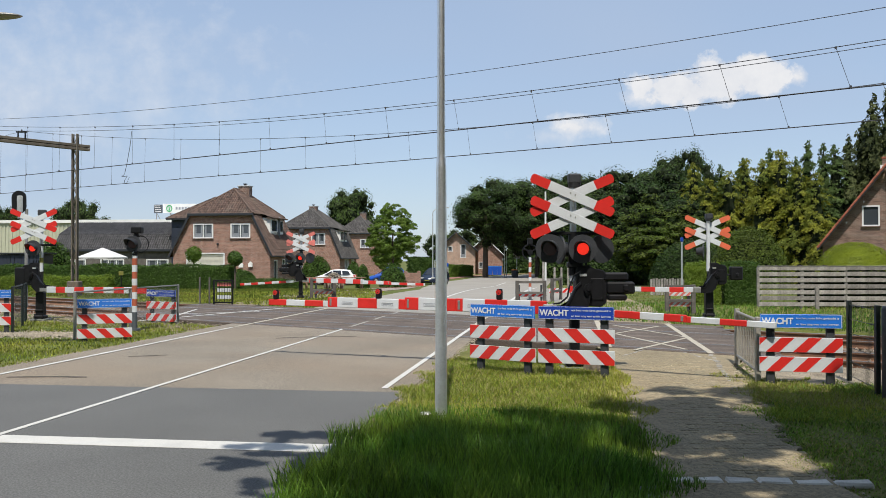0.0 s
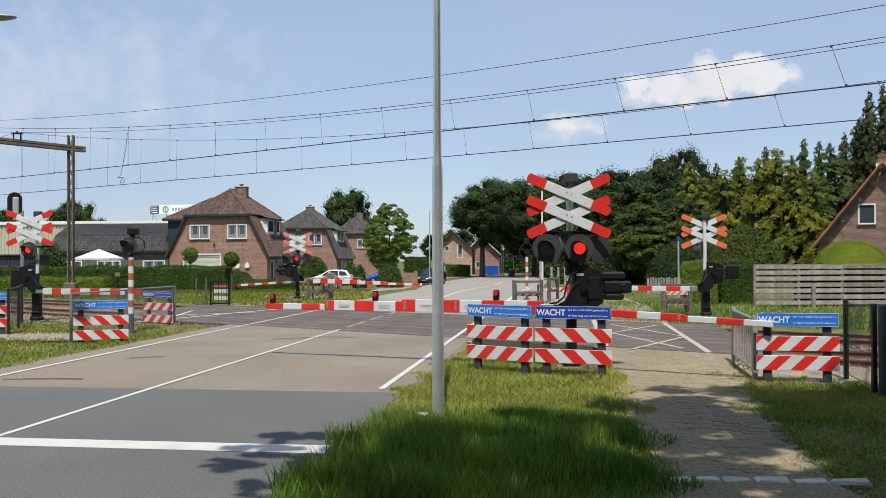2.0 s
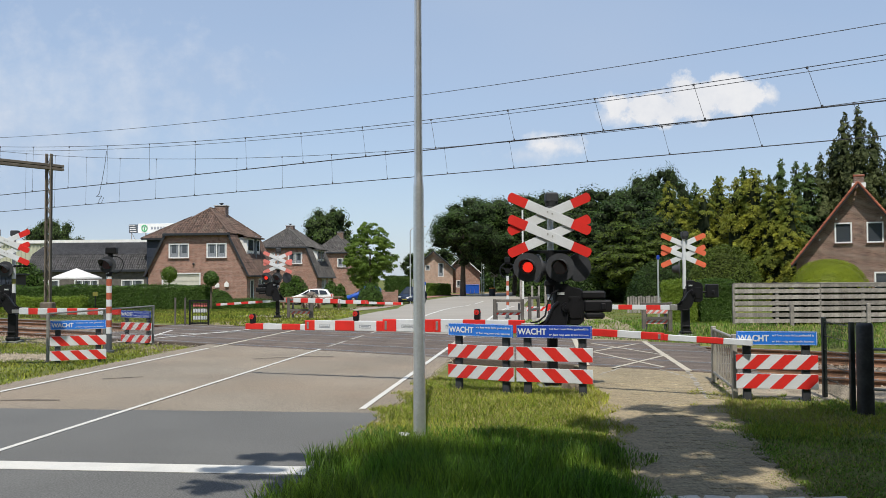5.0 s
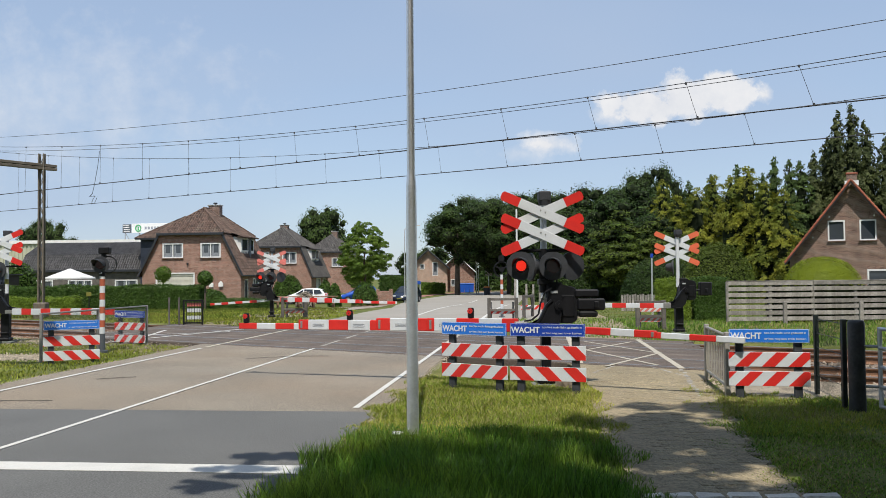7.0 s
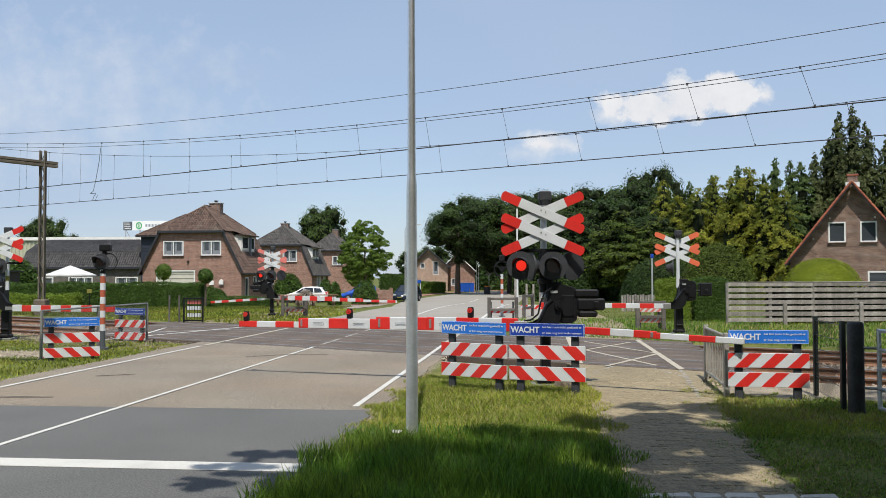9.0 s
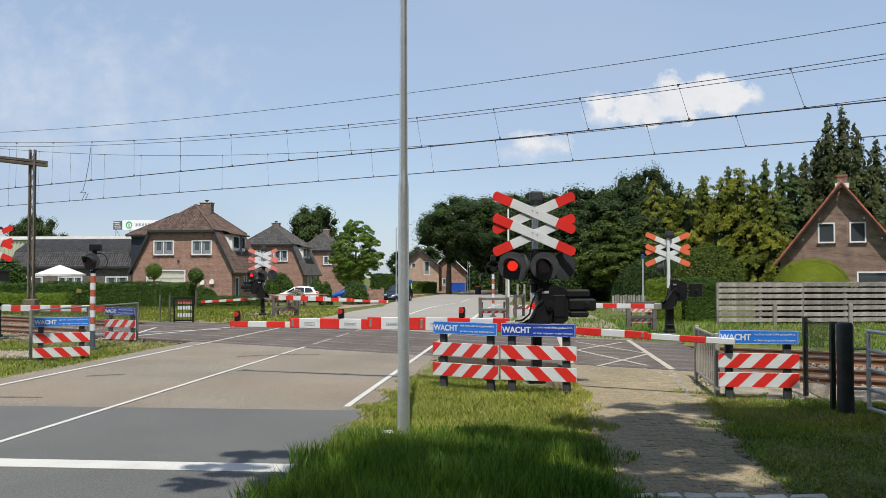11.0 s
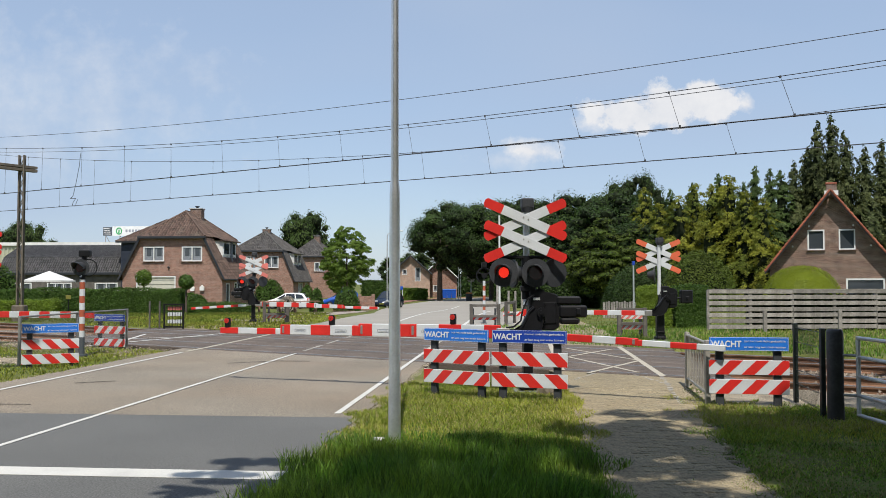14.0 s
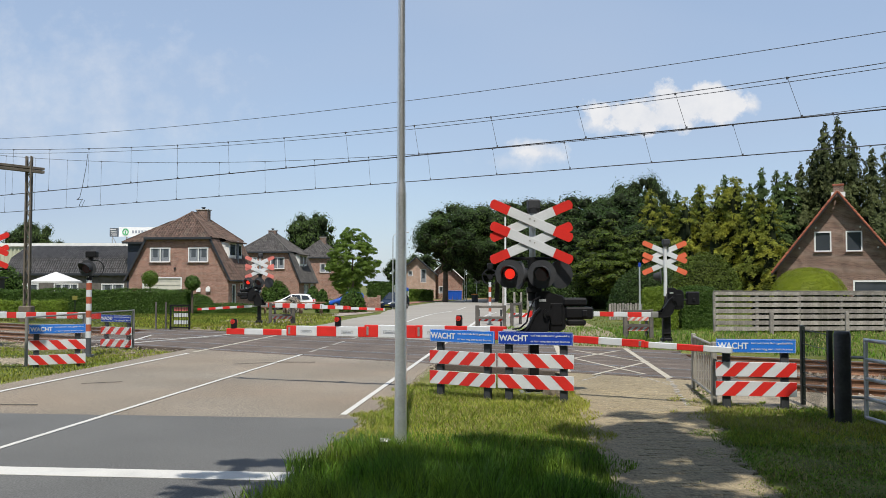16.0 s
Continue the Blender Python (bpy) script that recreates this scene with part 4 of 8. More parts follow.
def mechanism(parent, side, boom_z, big=True, weights=None):
    """The black barrier drive: pedestal, housing, swan-necked boom arm and counterweights; side: where the counterweights hang."""
    bm = bmesh.new()
    box(bm, side * 0.02, 0.05, 0.42, 0.15 if big else 0.23, 0.20, 0.70, 0.02)
    part("pedestal", bm, M["black"], parent)
    bm = bmesh.new()
    box(bm, side * 0.02, 0.05, 0.07, 0.30, 0.32, 0.10, 0.03)
    box(bm, side * 0.02, 0.05, 0.25, 0.22, 0.26, 0.06, 0.015)
    for bx in (-0.11, 0.11):
        rod(bm, (side * 0.02 + bx, -0.08, 0.10), (side * 0.02 + bx, -0.08, 0.16), 0.02, 0.02, 8)
    part("base_flange", bm, M["black"], parent)
    bm = bmesh.new()
    box(bm, side * 0.02, 0.06, -0.01, 0.44, 0.42, 0.05, 0.01)
    part("footing", bm, M["kerb_slab"], parent, "flat concrete footing")
    bm = bmesh.new()
    prism(bm, [(side * u, v) for u, v in ((0.03, 0.98), (0.42, 0.96), (0.51, 1.02), (0.52, 1.46), (0.46, 1.54), (0.28, 1.55), (0.27, 1.61), (0.03, 1.62))], -0.10, 0.26, "y")
    bmesh.ops.bevel(bm, geom=bm.edges[:], offset=0.018, segments=1, affect="EDGES")
    body = part("drive_housing", bm, M["black"], parent, "black barrier drive housing")
    bm = bmesh.new()
    box(bm, side * 0.14, -0.106, 1.46, 0.11, 0.012, 0.04)
    part("maker_plate", bm, M["galvanised"], body)
    bm = bmesh.new()
    box(bm, side * 0.36, -0.108, 1.24, 0.20, 0.016, 0.34, 0.006)
    for bx, bz in ((0.28, 1.10), (0.44, 1.10), (0.28, 1.38), (0.44, 1.38)):
        rod(bm, (side * bx, -0.13, bz), (side * bx, -0.112, bz), 0.012, 0.012, 8)
    part("inspection_cover", bm, M["black"], body)
    for bx in (0.06, 0.13, 0.20):
        bm = bmesh.new()
        rod(bm, (side * bx, 0.0, 1.60), (side * bx, 0.0, 1.68), 0.018, 0.014, 8)
        part("cable_gland", bm, M["black"], body)
    if big:
        blocks = ((0.46, 0.85, 1.37, 1.50), (0.50, 0.95, 1.165, 1.355), (0.52, 0.83, 1.06, 1.16))
    else:
        blocks = ((0.61, 0.98, 1.10, 1.50),)
    for u0, u1, z0, z1 in weights or blocks:
        bm = bmesh.new()
        box(bm, side * (u0 + u1) / 2, -0.03, (z0 + z1) / 2, u1 - u0, 0.20, z1 - z0, 0.028)
        part("counterweight", bm, M["black"], parent, "black counterweight block")
    bm = bmesh.new()
    for zz in (1.26, 1.43) if big else (1.26,):
        rod(bm, (side * 0.40, -0.06, zz), (side * 0.66, -0.06, zz), 0.028, 0.028, 10)
    if not weights:
        box(bm, side * 0.80, -0.145, 1.26, 0.08, 0.04, 0.10, 0.012)
    part("weight_bar", bm, M["black"], parent)
    if big:
        shape = [(0.20, 1.33), (0.08, 1.35), (-0.01, 1.27), (-0.06, 1.16), (-0.11, 1.06), (-0.17, boom_z + 0.07), (-0.46, boom_z + 0.06), (-0.46, boom_z - 0.06), (-0.10, boom_z - 0.08), (0.19, boom_z - 0.02), (0.22, boom_z + 0.12), (0.24, 1.15)]
    else:
        shape = [(0.30, 1.33), (0.16, 1.36), (0.04, 1.27), (-0.05, 1.13), (-0.13, 1.02), (-0.20, boom_z + 0.07), (-0.46, boom_z + 0.075), (-0.46, boom_z - 0.075), (-0.12, boom_z - 0.10), (0.03, boom_z - 0.09), (0.15, boom_z + 0.05), (0.24, 1.15)]
    bm = bmesh.new()
    prism(bm, [(side * u, v) for u, v in shape], -0.225, -0.135, "y")
    bmesh.ops.triangulate(bm, faces=[f for f in bm.faces if len(f.verts) > 4])
    arm = part("boom_arm", bm, M["black"], parent, "curved black boom arm")
    bm = bmesh.new()
    for (ua, va), (ub, vb) in zip(shape[1:6], shape[2:7]):
        rod(bm, (side * (ua + 0.012), -0.232, va - 0.02), (side * (ub + 0.012), -0.232, vb - 0.02), 0.016, 0.016, 6)
    for (ua, va), (ub, vb) in zip(shape[8:11], shape[9:12]):
        rod(bm, (side * (ua - 0.012), -0.232, va + 0.02), (side * (ub - 0.012), -0.232, vb + 0.02), 0.016, 0.016, 6)
    part("arm_rib", bm, M["black"], arm)
    bm = bmesh.new()
    rod(bm, (side * 0.20, -0.27, 1.25), (side * 0.20, -0.12, 1.25), 0.075, 0.075, 18)
    rod(bm, (side * 0.20, -0.29, 1.25), (side * 0.20, -0.27, 1.25), 0.035, 0.035, 10)
    part("pivot", bm, M["black"], parent)
    bm = bmesh.new()
    box(bm, side * -0.40, -0.20, boom_z, 0.20, 0.13, 0.17, 0.012)
    part("boom_clamp", bm, M["steel_dull"], arm, "grey steel boom clamp")
    bm = bmesh.new()
    pts = [(side * 0.10, -0.13, 1.52), (side * -0.02, -0.22, 1.46), (side * -0.10, -0.25, 1.28), (side * -0.13, -0.25, 1.12), (side * -0.24, -0.25, boom_z + 0.11), (side * -0.36, -0.24, boom_z + 0.09)]
    for a, b in zip(pts, pts[1:]):
        rod(bm, a, b, 0.014, 0.014, 6)
    part("cable", bm, M["black"], parent, "black hanging cable")


def crossing_mast(x, y, rz, label, red="red", span=1.37, cross_x=0.0, weights=None, cross_y=-0.06, cross_z=2.51, height=2.98, mech=1, signals=(), back_signals=(), boom_z=0.92):
    t = thing("crossing_mast", label, "crossing signal", pose(x, y, ground_z(x, y), 0, 0, rz), group="level crossing masts")
    bm = bmesh.new()
    rod(bm, (0, 0.03, 1.36), (0, 0.03, height - 0.1), 0.055, 0.05, 14)
    part("pole", bm, M["white"], t, "white tubular mast")
    if len(signals) > 1:
        bm = bmesh.new()
        rod(bm, (0, 0.03, 1.45), (0, 0.03, 2.14), 0.075, 0.075, 14)
        box(bm, 0.02, 0.0, 1.62, 0.24, 0.20, 0.10, 0.02)
        part("pole_sleeve", bm, M["black"], t, "black sleeve behind the lamps")
    bm = bmesh.new()
    box(bm, 0.02, 0.03, height, 0.20, 0.20, 0.16, 0.02)
    rod(bm, (0.02, 0.03, height - 0.14), (0.02, 0.03, height - 0.05), 0.09, 0.11, 12)
    part("bell_box", bm, M["signal_black"], t, "black bell box on the mast top")
    cross_boards(t, cross_z - 0.18, red, cross_y, span, cross_x)
    mechanism(t, mech, boom_z, len(signals) > 1, weights)
    if signals:
        bm = bmesh.new()
        box(bm, 0.0, 0.0, 2.12, 0.9, 0.06, 0.05, 0.01)
        part("signal_bracket", bm, M["black"], t)
    for sx, sz, ph in signals:
        signal(t, sx, sz, ph)
    for sx, sz, turn in back_signals:
        holder = tagged(new("rear_signal"), "black signal head turned away")
        holder.parent = t
        holder.matrix_basis = pose(sx, 0.14, sz, 0, 0, turn)
        bm = bmesh.new()
        rod(bm, (0, -0.12, 0), (0, -0.09, 0), 0.225, 0.225, 32)
        rod(bm, (0, -0.1, 0), (0, 0.10, 0), 0.15, 0.09, 20)
        part("signal_head", bm, M["signal_black"], holder)
    return t


FULL = [(0.46, 2.0, 0.21), (2.0, 2.92, 0.205), (2.92, 4.41, 0.17), (4.41, 5.63, 0.105)]
FAR = [(0.50, 3.3, 0.19), (3.3, 4.6, 0.15), (4.6, 6.25, 0.10)]
near = crossing_mast(2.06, 14.2, 0, "red and white double cross mast with black lamps and barrier drive", signals=((-0.385, 1.875, 0), (0.125, 1.87, 1)), back_signals=((0.41, 1.87, 22), (-0.10, 1.86, -75)), mech=1, span=1.335, cross_x=-0.03, cross_z=2.545)
long_boom, boom_base = boom(near, (0, -0.2, 0.94), (-0.92, 0.39, 0), FULL, 0.385, False, (1.25, 3.43, 5.49), 0.925, True, (0.37, 0.38, 0.37, 0.10, 0.19, 0.40, 0.37, 0.41, 0.37, 0.41), True)
boom(near, (0.0, -0.2, 0.90), (0.85, -0.53, 0), [(0.4, 1.75, 0.108), (1.75, 3.0, 0.088)], 0.40, False, (), 0.80, False, (0.395, 0.376, 0.414, 0.402, 0.363))
left = crossing_mast(-11.5, 25.7, 0, "red and white double cross mast beside the footpath barrier", signals=((-0.16, 2.03, "side"),), mech=-1, cross_x=-0.17, cross_z=2.65, span=1.34, height=3.05, boom_z=0.87, weights=((0.40, 0.70, 0.86, 1.48),))
boom(left, (0.0, -0.2, 0.85), (0.85, -0.53, 0), [(0.46, 4.55, 0.165)], 0.41, False, (), 0.91, True)
bm = bmesh.new()
rod(bm, (0, 0.03, 1.62), (0, 0.03, 1.76), 0.059, 0.059, 14)
part("yellow_band", bm, M["yellow"], left, "faded yellow band on the mast")
far_left = crossing_mast(-6.25, 39.6, 0, "sun-bleached pink and white double cross mast across the tracks", "pink_red", 1.28, cross_z=2.45, signals=((-0.48, 1.78, 0), (-0.02, 1.78, 1)), back_signals=((0.31, 1.78, 40),), mech=-1, boom_z=0.80)
boom(far_left, (0.0, -0.2, 0.81), (0.88, -0.47, 0), FAR, 0.38, True, (), 0.74)
boom(far_left, (0.0, -0.2, 0.77), (-0.85, 0.53, 0), [(0.4, 3.6, 0.105)], 0.42, False, (), 0.56)
far_right = crossing_mast(7.83, 26.5, 0, "orange-faded double cross mast seen from behind", "faded_red", cross_y=0.12, mech=1, back_signals=((-0.22, 1.95, 70),), boom_z=0.82)
boom(far_right, (0.0, -0.2, 0.81), (-0.9, 0.43, 0), [(0.35, 4.3, 0.145)], 0.42, False, (), 0.81)


# ---- lamp post and other poles ----
def lamp_post():
    t = thing("lamp_post", "slim galvanised steel lamp post standing in the grass", "lamp post", pose(-0.02, 9.72, 0))
    bm = bmesh.new()
    tube(bm, (0, 0, -0.1), (0, 0, 2.70), 0.067, 0.056)
    part("lower_tube", bm, M["post_steel"], t, smooth=True)
    bm = bmesh.new()
    tube(bm, (0, 0, 2.84), (0, 0, 7.9), 0.045, 0.035)
    part("upper_tube", bm, M["post_steel"], t, smooth=True)
    bm = bmesh.new()
    tube(bm, (0, 0, 2.70), (0, 0, 2.84), 0.056, 0.045)
    part("collar", bm, M["post_steel"], t, smooth=True)


lamp_post()


def street_lamp():
    t = thing("street_lamp", "grey street lamp with a flat rounded head", "street lamp", pose(-9.8, 16.0, -0.57) @ Matrix.Scale(1.333, 4))
    bm = bmesh.new()
    rod(bm, (0, 0, -0.1), (0, 0, 4.95), 0.06, 0.04, 14)
    part("pole", bm, M["galvanised"], t)
    bm = bmesh.new()
    bmesh.ops.create_uvsphere(bm, u_segments=24, v_segments=10, radius=1)
    bmesh.ops.scale(bm, vec=(0.62, 0.16, 0.05), verts=bm.verts[:])
    bmesh.ops.translate(bm, vec=(1.10, 0, 4.97), verts=bm.verts[:])
    rod(bm, (0, 0, 4.93), (0.6, 0, 4.97), 0.03, 0.03, 10)
    part("head", bm, M["steel_dull"], t, "flat rounded luminaire", True)


street_lamp()


def banded_post(x, y, lamp_z, label, r=0.055, facing=0, bands=7, foot=0.35):
    t = thing("warning_post", label, "warning post", pose(x, y, ground_z(x, y), 0, 0, facing))
    band = (lamp_z - 0.15 - foot) / bands
    for i in range(bands):
        bm = bmesh.new()
        rod(bm, (0, 0, foot + i * band), (0, 0, foot + (i + 1) * band), r, r, 14)
        part("band", bm, M["rust_red" if i % 2 else "white"], t)
    bm = bmesh.new()
    rod(bm, (0, 0, -0.1), (0, 0, foot + 0.01), r * 1.08, r * 1.05, 14)
    rod(bm, (0, 0, -0.02), (0, 0, 0.03), r * 2.2, r * 2.2, 14)
    part("foot", bm, M["slate_panel"], t, "dark grey steel foot")
    return t


post = banded_post(-7.48, 21.8, 2.05, "red and white banded post carrying a black lamp at the footpath", 0.064, 0, 9, 0.42)
signal(post, -0.03, 2.08, None, r=0.20, y=-0.06)
bm = bmesh.new()
box(bm, 0.05, 0.02, 2.42, 0.26, 0.2, 0.16, 0.02)
rod(bm, (0, 0, 1.8), (0.03, 0.02, 2.36), 0.07, 0.06, 10)
part("bell_box", bm, M["black"], post)
bm = bmesh.new()
for i in range(24):
    a, b = 2 * math.pi * i / 24, 2 * math.pi * (i + 1) / 24
    rod(bm, (0.13 + 0.2 * math.cos(a), 0.02, 2.08 + 0.2 * math.sin(a)), (0.13 + 0.2 * math.cos(b), 0.02, 2.08 + 0.2 * math.sin(b)), 0.014, 0.014, 6)
part("guard_ring", bm, M["black"], post)
post = banded_post(3.68, 38.0, 1.95, "red and white banded post with a black lamp seen from behind", 0.06)
bm = bmesh.new()
for i in range(24):
    a, b = 2 * math.pi * i / 24, 2 * math.pi * (i + 1) / 24
    rod(bm, (0.32 * math.cos(a), 0, 2.02 + 0.32 * math.sin(a)), (0.32 * math.cos(b), 0, 2.02 + 0.32 * math.sin(b)), 0.03, 0.03, 6)
rod(bm, (0, -0.08, 2.02), (0, 0.1, 2.02), 0.115, 0.09, 16)
for a in (0.52, 2.62, 4.71):
    rod(bm, (0, 0, 2.02), (0.31 * math.cos(a), 0, 2.02 + 0.31 * math.sin(a)), 0.028, 0.028, 6)
part("lamp_head", bm, M["black"], post)
bm = bmesh.new()
box(bm, 0, 0.02, 2.48, 0.22, 0.2, 0.24, 0.02)
part("bell_box", bm, M["black"], post)


# ---- overhead line ----
def wire(parent, name, s, low, sag, r0=-110, r1=45, radius=0.0075, mid=-9.5, span=60.0):
    """A hung wire along the tracks, lowest at mid and repeating from support to support."""
    bm = bmesh.new()
    prev = None
    n = 120
    for i in range(n + 1):
        r = r0 + (r1 - r0) * i / n
        d = (r - mid + span / 2) % span - span / 2
        x, y = by_rail(r, s)
        z = low + sag * d * d
        ring = [bm.verts.new((x + OVER.x * radius * c, y + OVER.y * radius * c, z + radius * w)) for c, w in ((1, 0), (0, 1), (-1, 0), (0, -1))]
        if prev:
            for j in range(4):
                bm.faces.new((prev[j], prev[(j + 1) % 4], ring[(j + 1) % 4], ring[j]))
        prev = ring
    return part(name, bm, M["wire"], parent)


def overhead_line(s, low, sag, contact_z, offset, pitch, second=None):
    t = thing("overhead_line", "black contact wire hung by thin droppers from a sagging cable", "overhead wire", group="overhead lines")
    wire(t, "messenger_cable", s, low, sag)
    if second:
        wire(t, "messenger_cable", s, *second, radius=0.0065)
    wire(t, "contact_wire", s, contact_z, 0.00006, radius=0.0105)
    wire(t, "contact_wire", s + 0.05, contact_z + 0.002, 0.00006, radius=0.008)
    for i in range(-23, 16):
        foot = offset + i * pitch
        r = foot - min(0.26, max(-0.05, 0.0125 * (foot + 23)))
        d = (r + 9.5 + 30) % 60 - 30
        top, bot = low + sag * d * d, contact_z + 0.00006 * d * d
        x, y = by_rail(r, s)
        x2, y2 = by_rail(foot, s)
        bm = bmesh.new()
        rod(bm, (x2, y2, bot), (x, y, top), 0.0045, 0.0045, 4)
        drop = part("dropper", bm, M["wire"], t)
        bm = bmesh.new()
        box(bm, x2, y2, bot + 0.02, 0.032, 0.032, 0.05)
        part("lower_clamp", bm, M["wire"], drop)
        bm = bmesh.new()
        box(bm, x, y, top - 0.01, 0.032, 0.032, 0.045)
        part("upper_clamp", bm, M["wire"], drop)


overhead_line(17.0, 5.42, 0.00224, 4.73, -10.07, 2.13, (5.34, 0.0021))
overhead_line(21.0, 5.40, 0.00236, 4.69, -10.26, 2.2)
feeder = thing("feeder_cable", "single black feeder cable above the tracks", "overhead wire")
wire(feeder, "cable", 19.0, 6.53, 0.00136)
bm = bmesh.new()
jx, jy = by_rail(-30.9, 21.0)
kx, ky = by_rail(-31.45, 21.0)
way_down = [(jx, jy, 6.75), (jx - 0.06, jy, 6.2), (kx + 0.14, ky, 5.5), (kx + 0.05, ky, 5.1), (kx - 0.06, ky, 5.0), (kx + 0.16, ky, 5.02), (kx + 0.06, ky, 4.86), (kx + 0.02, ky, 4.70)]
for a, b in zip(way_down, way_down[1:]):
    rod(bm, a, b, 0.010, 0.010, 6)
rod(bm, (kx + 0.24, ky, 4.98), (kx + 0.12, ky, 4.70), 0.008, 0.008, 6)
part("jumper_cable", bm, M["wire"], feeder)


def portal(r):
    t = thing("catenary_portal", "rust-brown lattice mast with a timber-like cross beam over the tracks", "catenary mast")
    for s in (23.6, 12.0):
        cx, cy = by_rail(r, s)
        z0 = ground_z(cx, cy) - 0.05
        bm = bmesh.new()
        hw = 0.11
        for a in (-1, 1):
            for b in (-1, 1):
                box(bm, cx + a * hw, cy + b * hw * 0.7, z0 + 3.84, 0.06, 0.06, 7.68)
        mast = part("lattice_mast", bm, M["mast_steel"], t)
        for i in range(16):
            bm = bmesh.new()
            zz = z0 + 0.3 + i * 0.45
            side = 1 if i % 2 else -1
            for b in (-1, 1):
                rod(bm, (cx - side * hw, cy + b * hw * 0.7, zz), (cx + side * hw, cy + b * hw * 0.7, zz + 0.45), 0.022, 0.022, 4)
            part("lattice_bar", bm, M["mast_steel"], mast)
        bm = bmesh.new()
        box(bm, cx, cy, z0 + 0.35, 0.55, 0.55, 0.8, 0.05)
        part("footing", bm, M["mast_steel"], mast)
    a, b = by_rail(r, 24.3), by_rail(r, 11.5)
    for lift in (6.95, 7.10):
        bm = bmesh.new()
        way = Vector((b[0] - a[0], b[1] - a[1], 0))
        box(bm, (a[0] + b[0]) / 2, (a[1] + b[1]) / 2, lift, way.length, 0.26, 0.12, 0.01, Matrix.Rotation(math.atan2(way.y, way.x), 3, "Z"))
        part("cross_beam", bm, M["mast_steel"], t)
    for i in range(14):
        p = Vector((a[0], a[1], 7.05)) + Vector((b[0] - a[0], b[1] - a[1], 0)) * ((i + 0.5) / 14)
        bm = bmesh.new()
        box(bm, p.x, p.y, 7.02, 0.08, 0.2, 0.1)
        part("beam_web", bm, M["mast_steel"], t)
    x, y = by_rail(r, 21.0)
    bm = bmesh.new()
    for dx in (-0.16, 0.16):
        rod(bm, (x + dx, y, 7.12), (x + dx, y, 7.42), 0.035, 0.035, 8)
    box(bm, x, y, 7.43, 0.46, 0.10, 0.06)
    rod(bm, (x, y, 7.44), (x, y, 7.54), 0.06, 0.03, 8)
    part("insulator_frame", bm, M["black"], t)


portal(-39.2)


def rail_signal():
    t = thing("railway_signal", "black oval railway signal board on a thin mast", "railway signal", pose(-15.6, 33.0, -0.03))
    bm = bmesh.new()
    rod(bm, (0.25, 0.1, 0), (0.25, 0.1, 3.6), 0.06, 0.06, 10)
    part("mast", bm, M["steel_dull"], t)
    bm = bmesh.new()
    outline = [(0.26 * math.cos(a), 3.85 + (0.16 if math.sin(a) > 0 else -0.16) + 0.26 * math.sin(a)) for a in [2 * math.pi * i / 28 for i in range(28)]]
    prism(bm, outline, 0, 0.08, "y")
    board = part("signal_board", bm, M["black"], t)
    bm = bmesh.new()
    box(bm, 0.06, -0.02, 3.78, 0.22, 0.05, 0.62, 0.03)
    part("lamp_cover", bm, M["galvanised"], board, "pale grey lamp cover")


rail_signal()


# ---- houses ----
def clip_poly(poly, a, b, c):
    """Keep the part of a polygon where a*u + b*v <= c."""
    out = []
    for p, q in zip(poly, poly[1:] + poly[:1]):
        dp, dq = a * p[0] + b * p[1] - c, a * q[0] + b * q[1] - c
        if dp <= 0:
            out.append(p)
        if (dp < 0 < dq) or (dq < 0 < dp):
            f = dp / (dp - dq)
            out.append((p[0] + f * (q[0] - p[0]), p[1] + f * (q[1] - p[1])))
    return out


def wall_panel(bm, outline, holes, a, b, axis="y"):
    """A wall of convex outline (u, v) with real openings, as thick as from a to b."""
    us = sorted({min(p[0] for p in outline), max(p[0] for p in outline), *[h[0] for h in holes], *[h[2] for h in holes]})
    vs = sorted({min(p[1] for p in outline), max(p[1] for p in outline), *[h[1] for h in holes], *[h[3] for h in holes]})
    for u0, u1 in zip(us, us[1:]):
        for v0, v1 in zip(vs, vs[1:]):
            mu, mv = (u0 + u1) / 2, (v0 + v1) / 2
            if any(h[0] < mu < h[2] and h[1] < mv < h[3] for h in holes):
                continue
            poly = outline
            for c in ((-1, 0, -u0), (1, 0, u1), (0, -1, -v0), (0, 1, v1)):
                poly = clip_poly(poly, *c)
                if len(poly) < 3:
                    break
            if len(poly) >= 3:
                prism(bm, poly, a, b, axis)


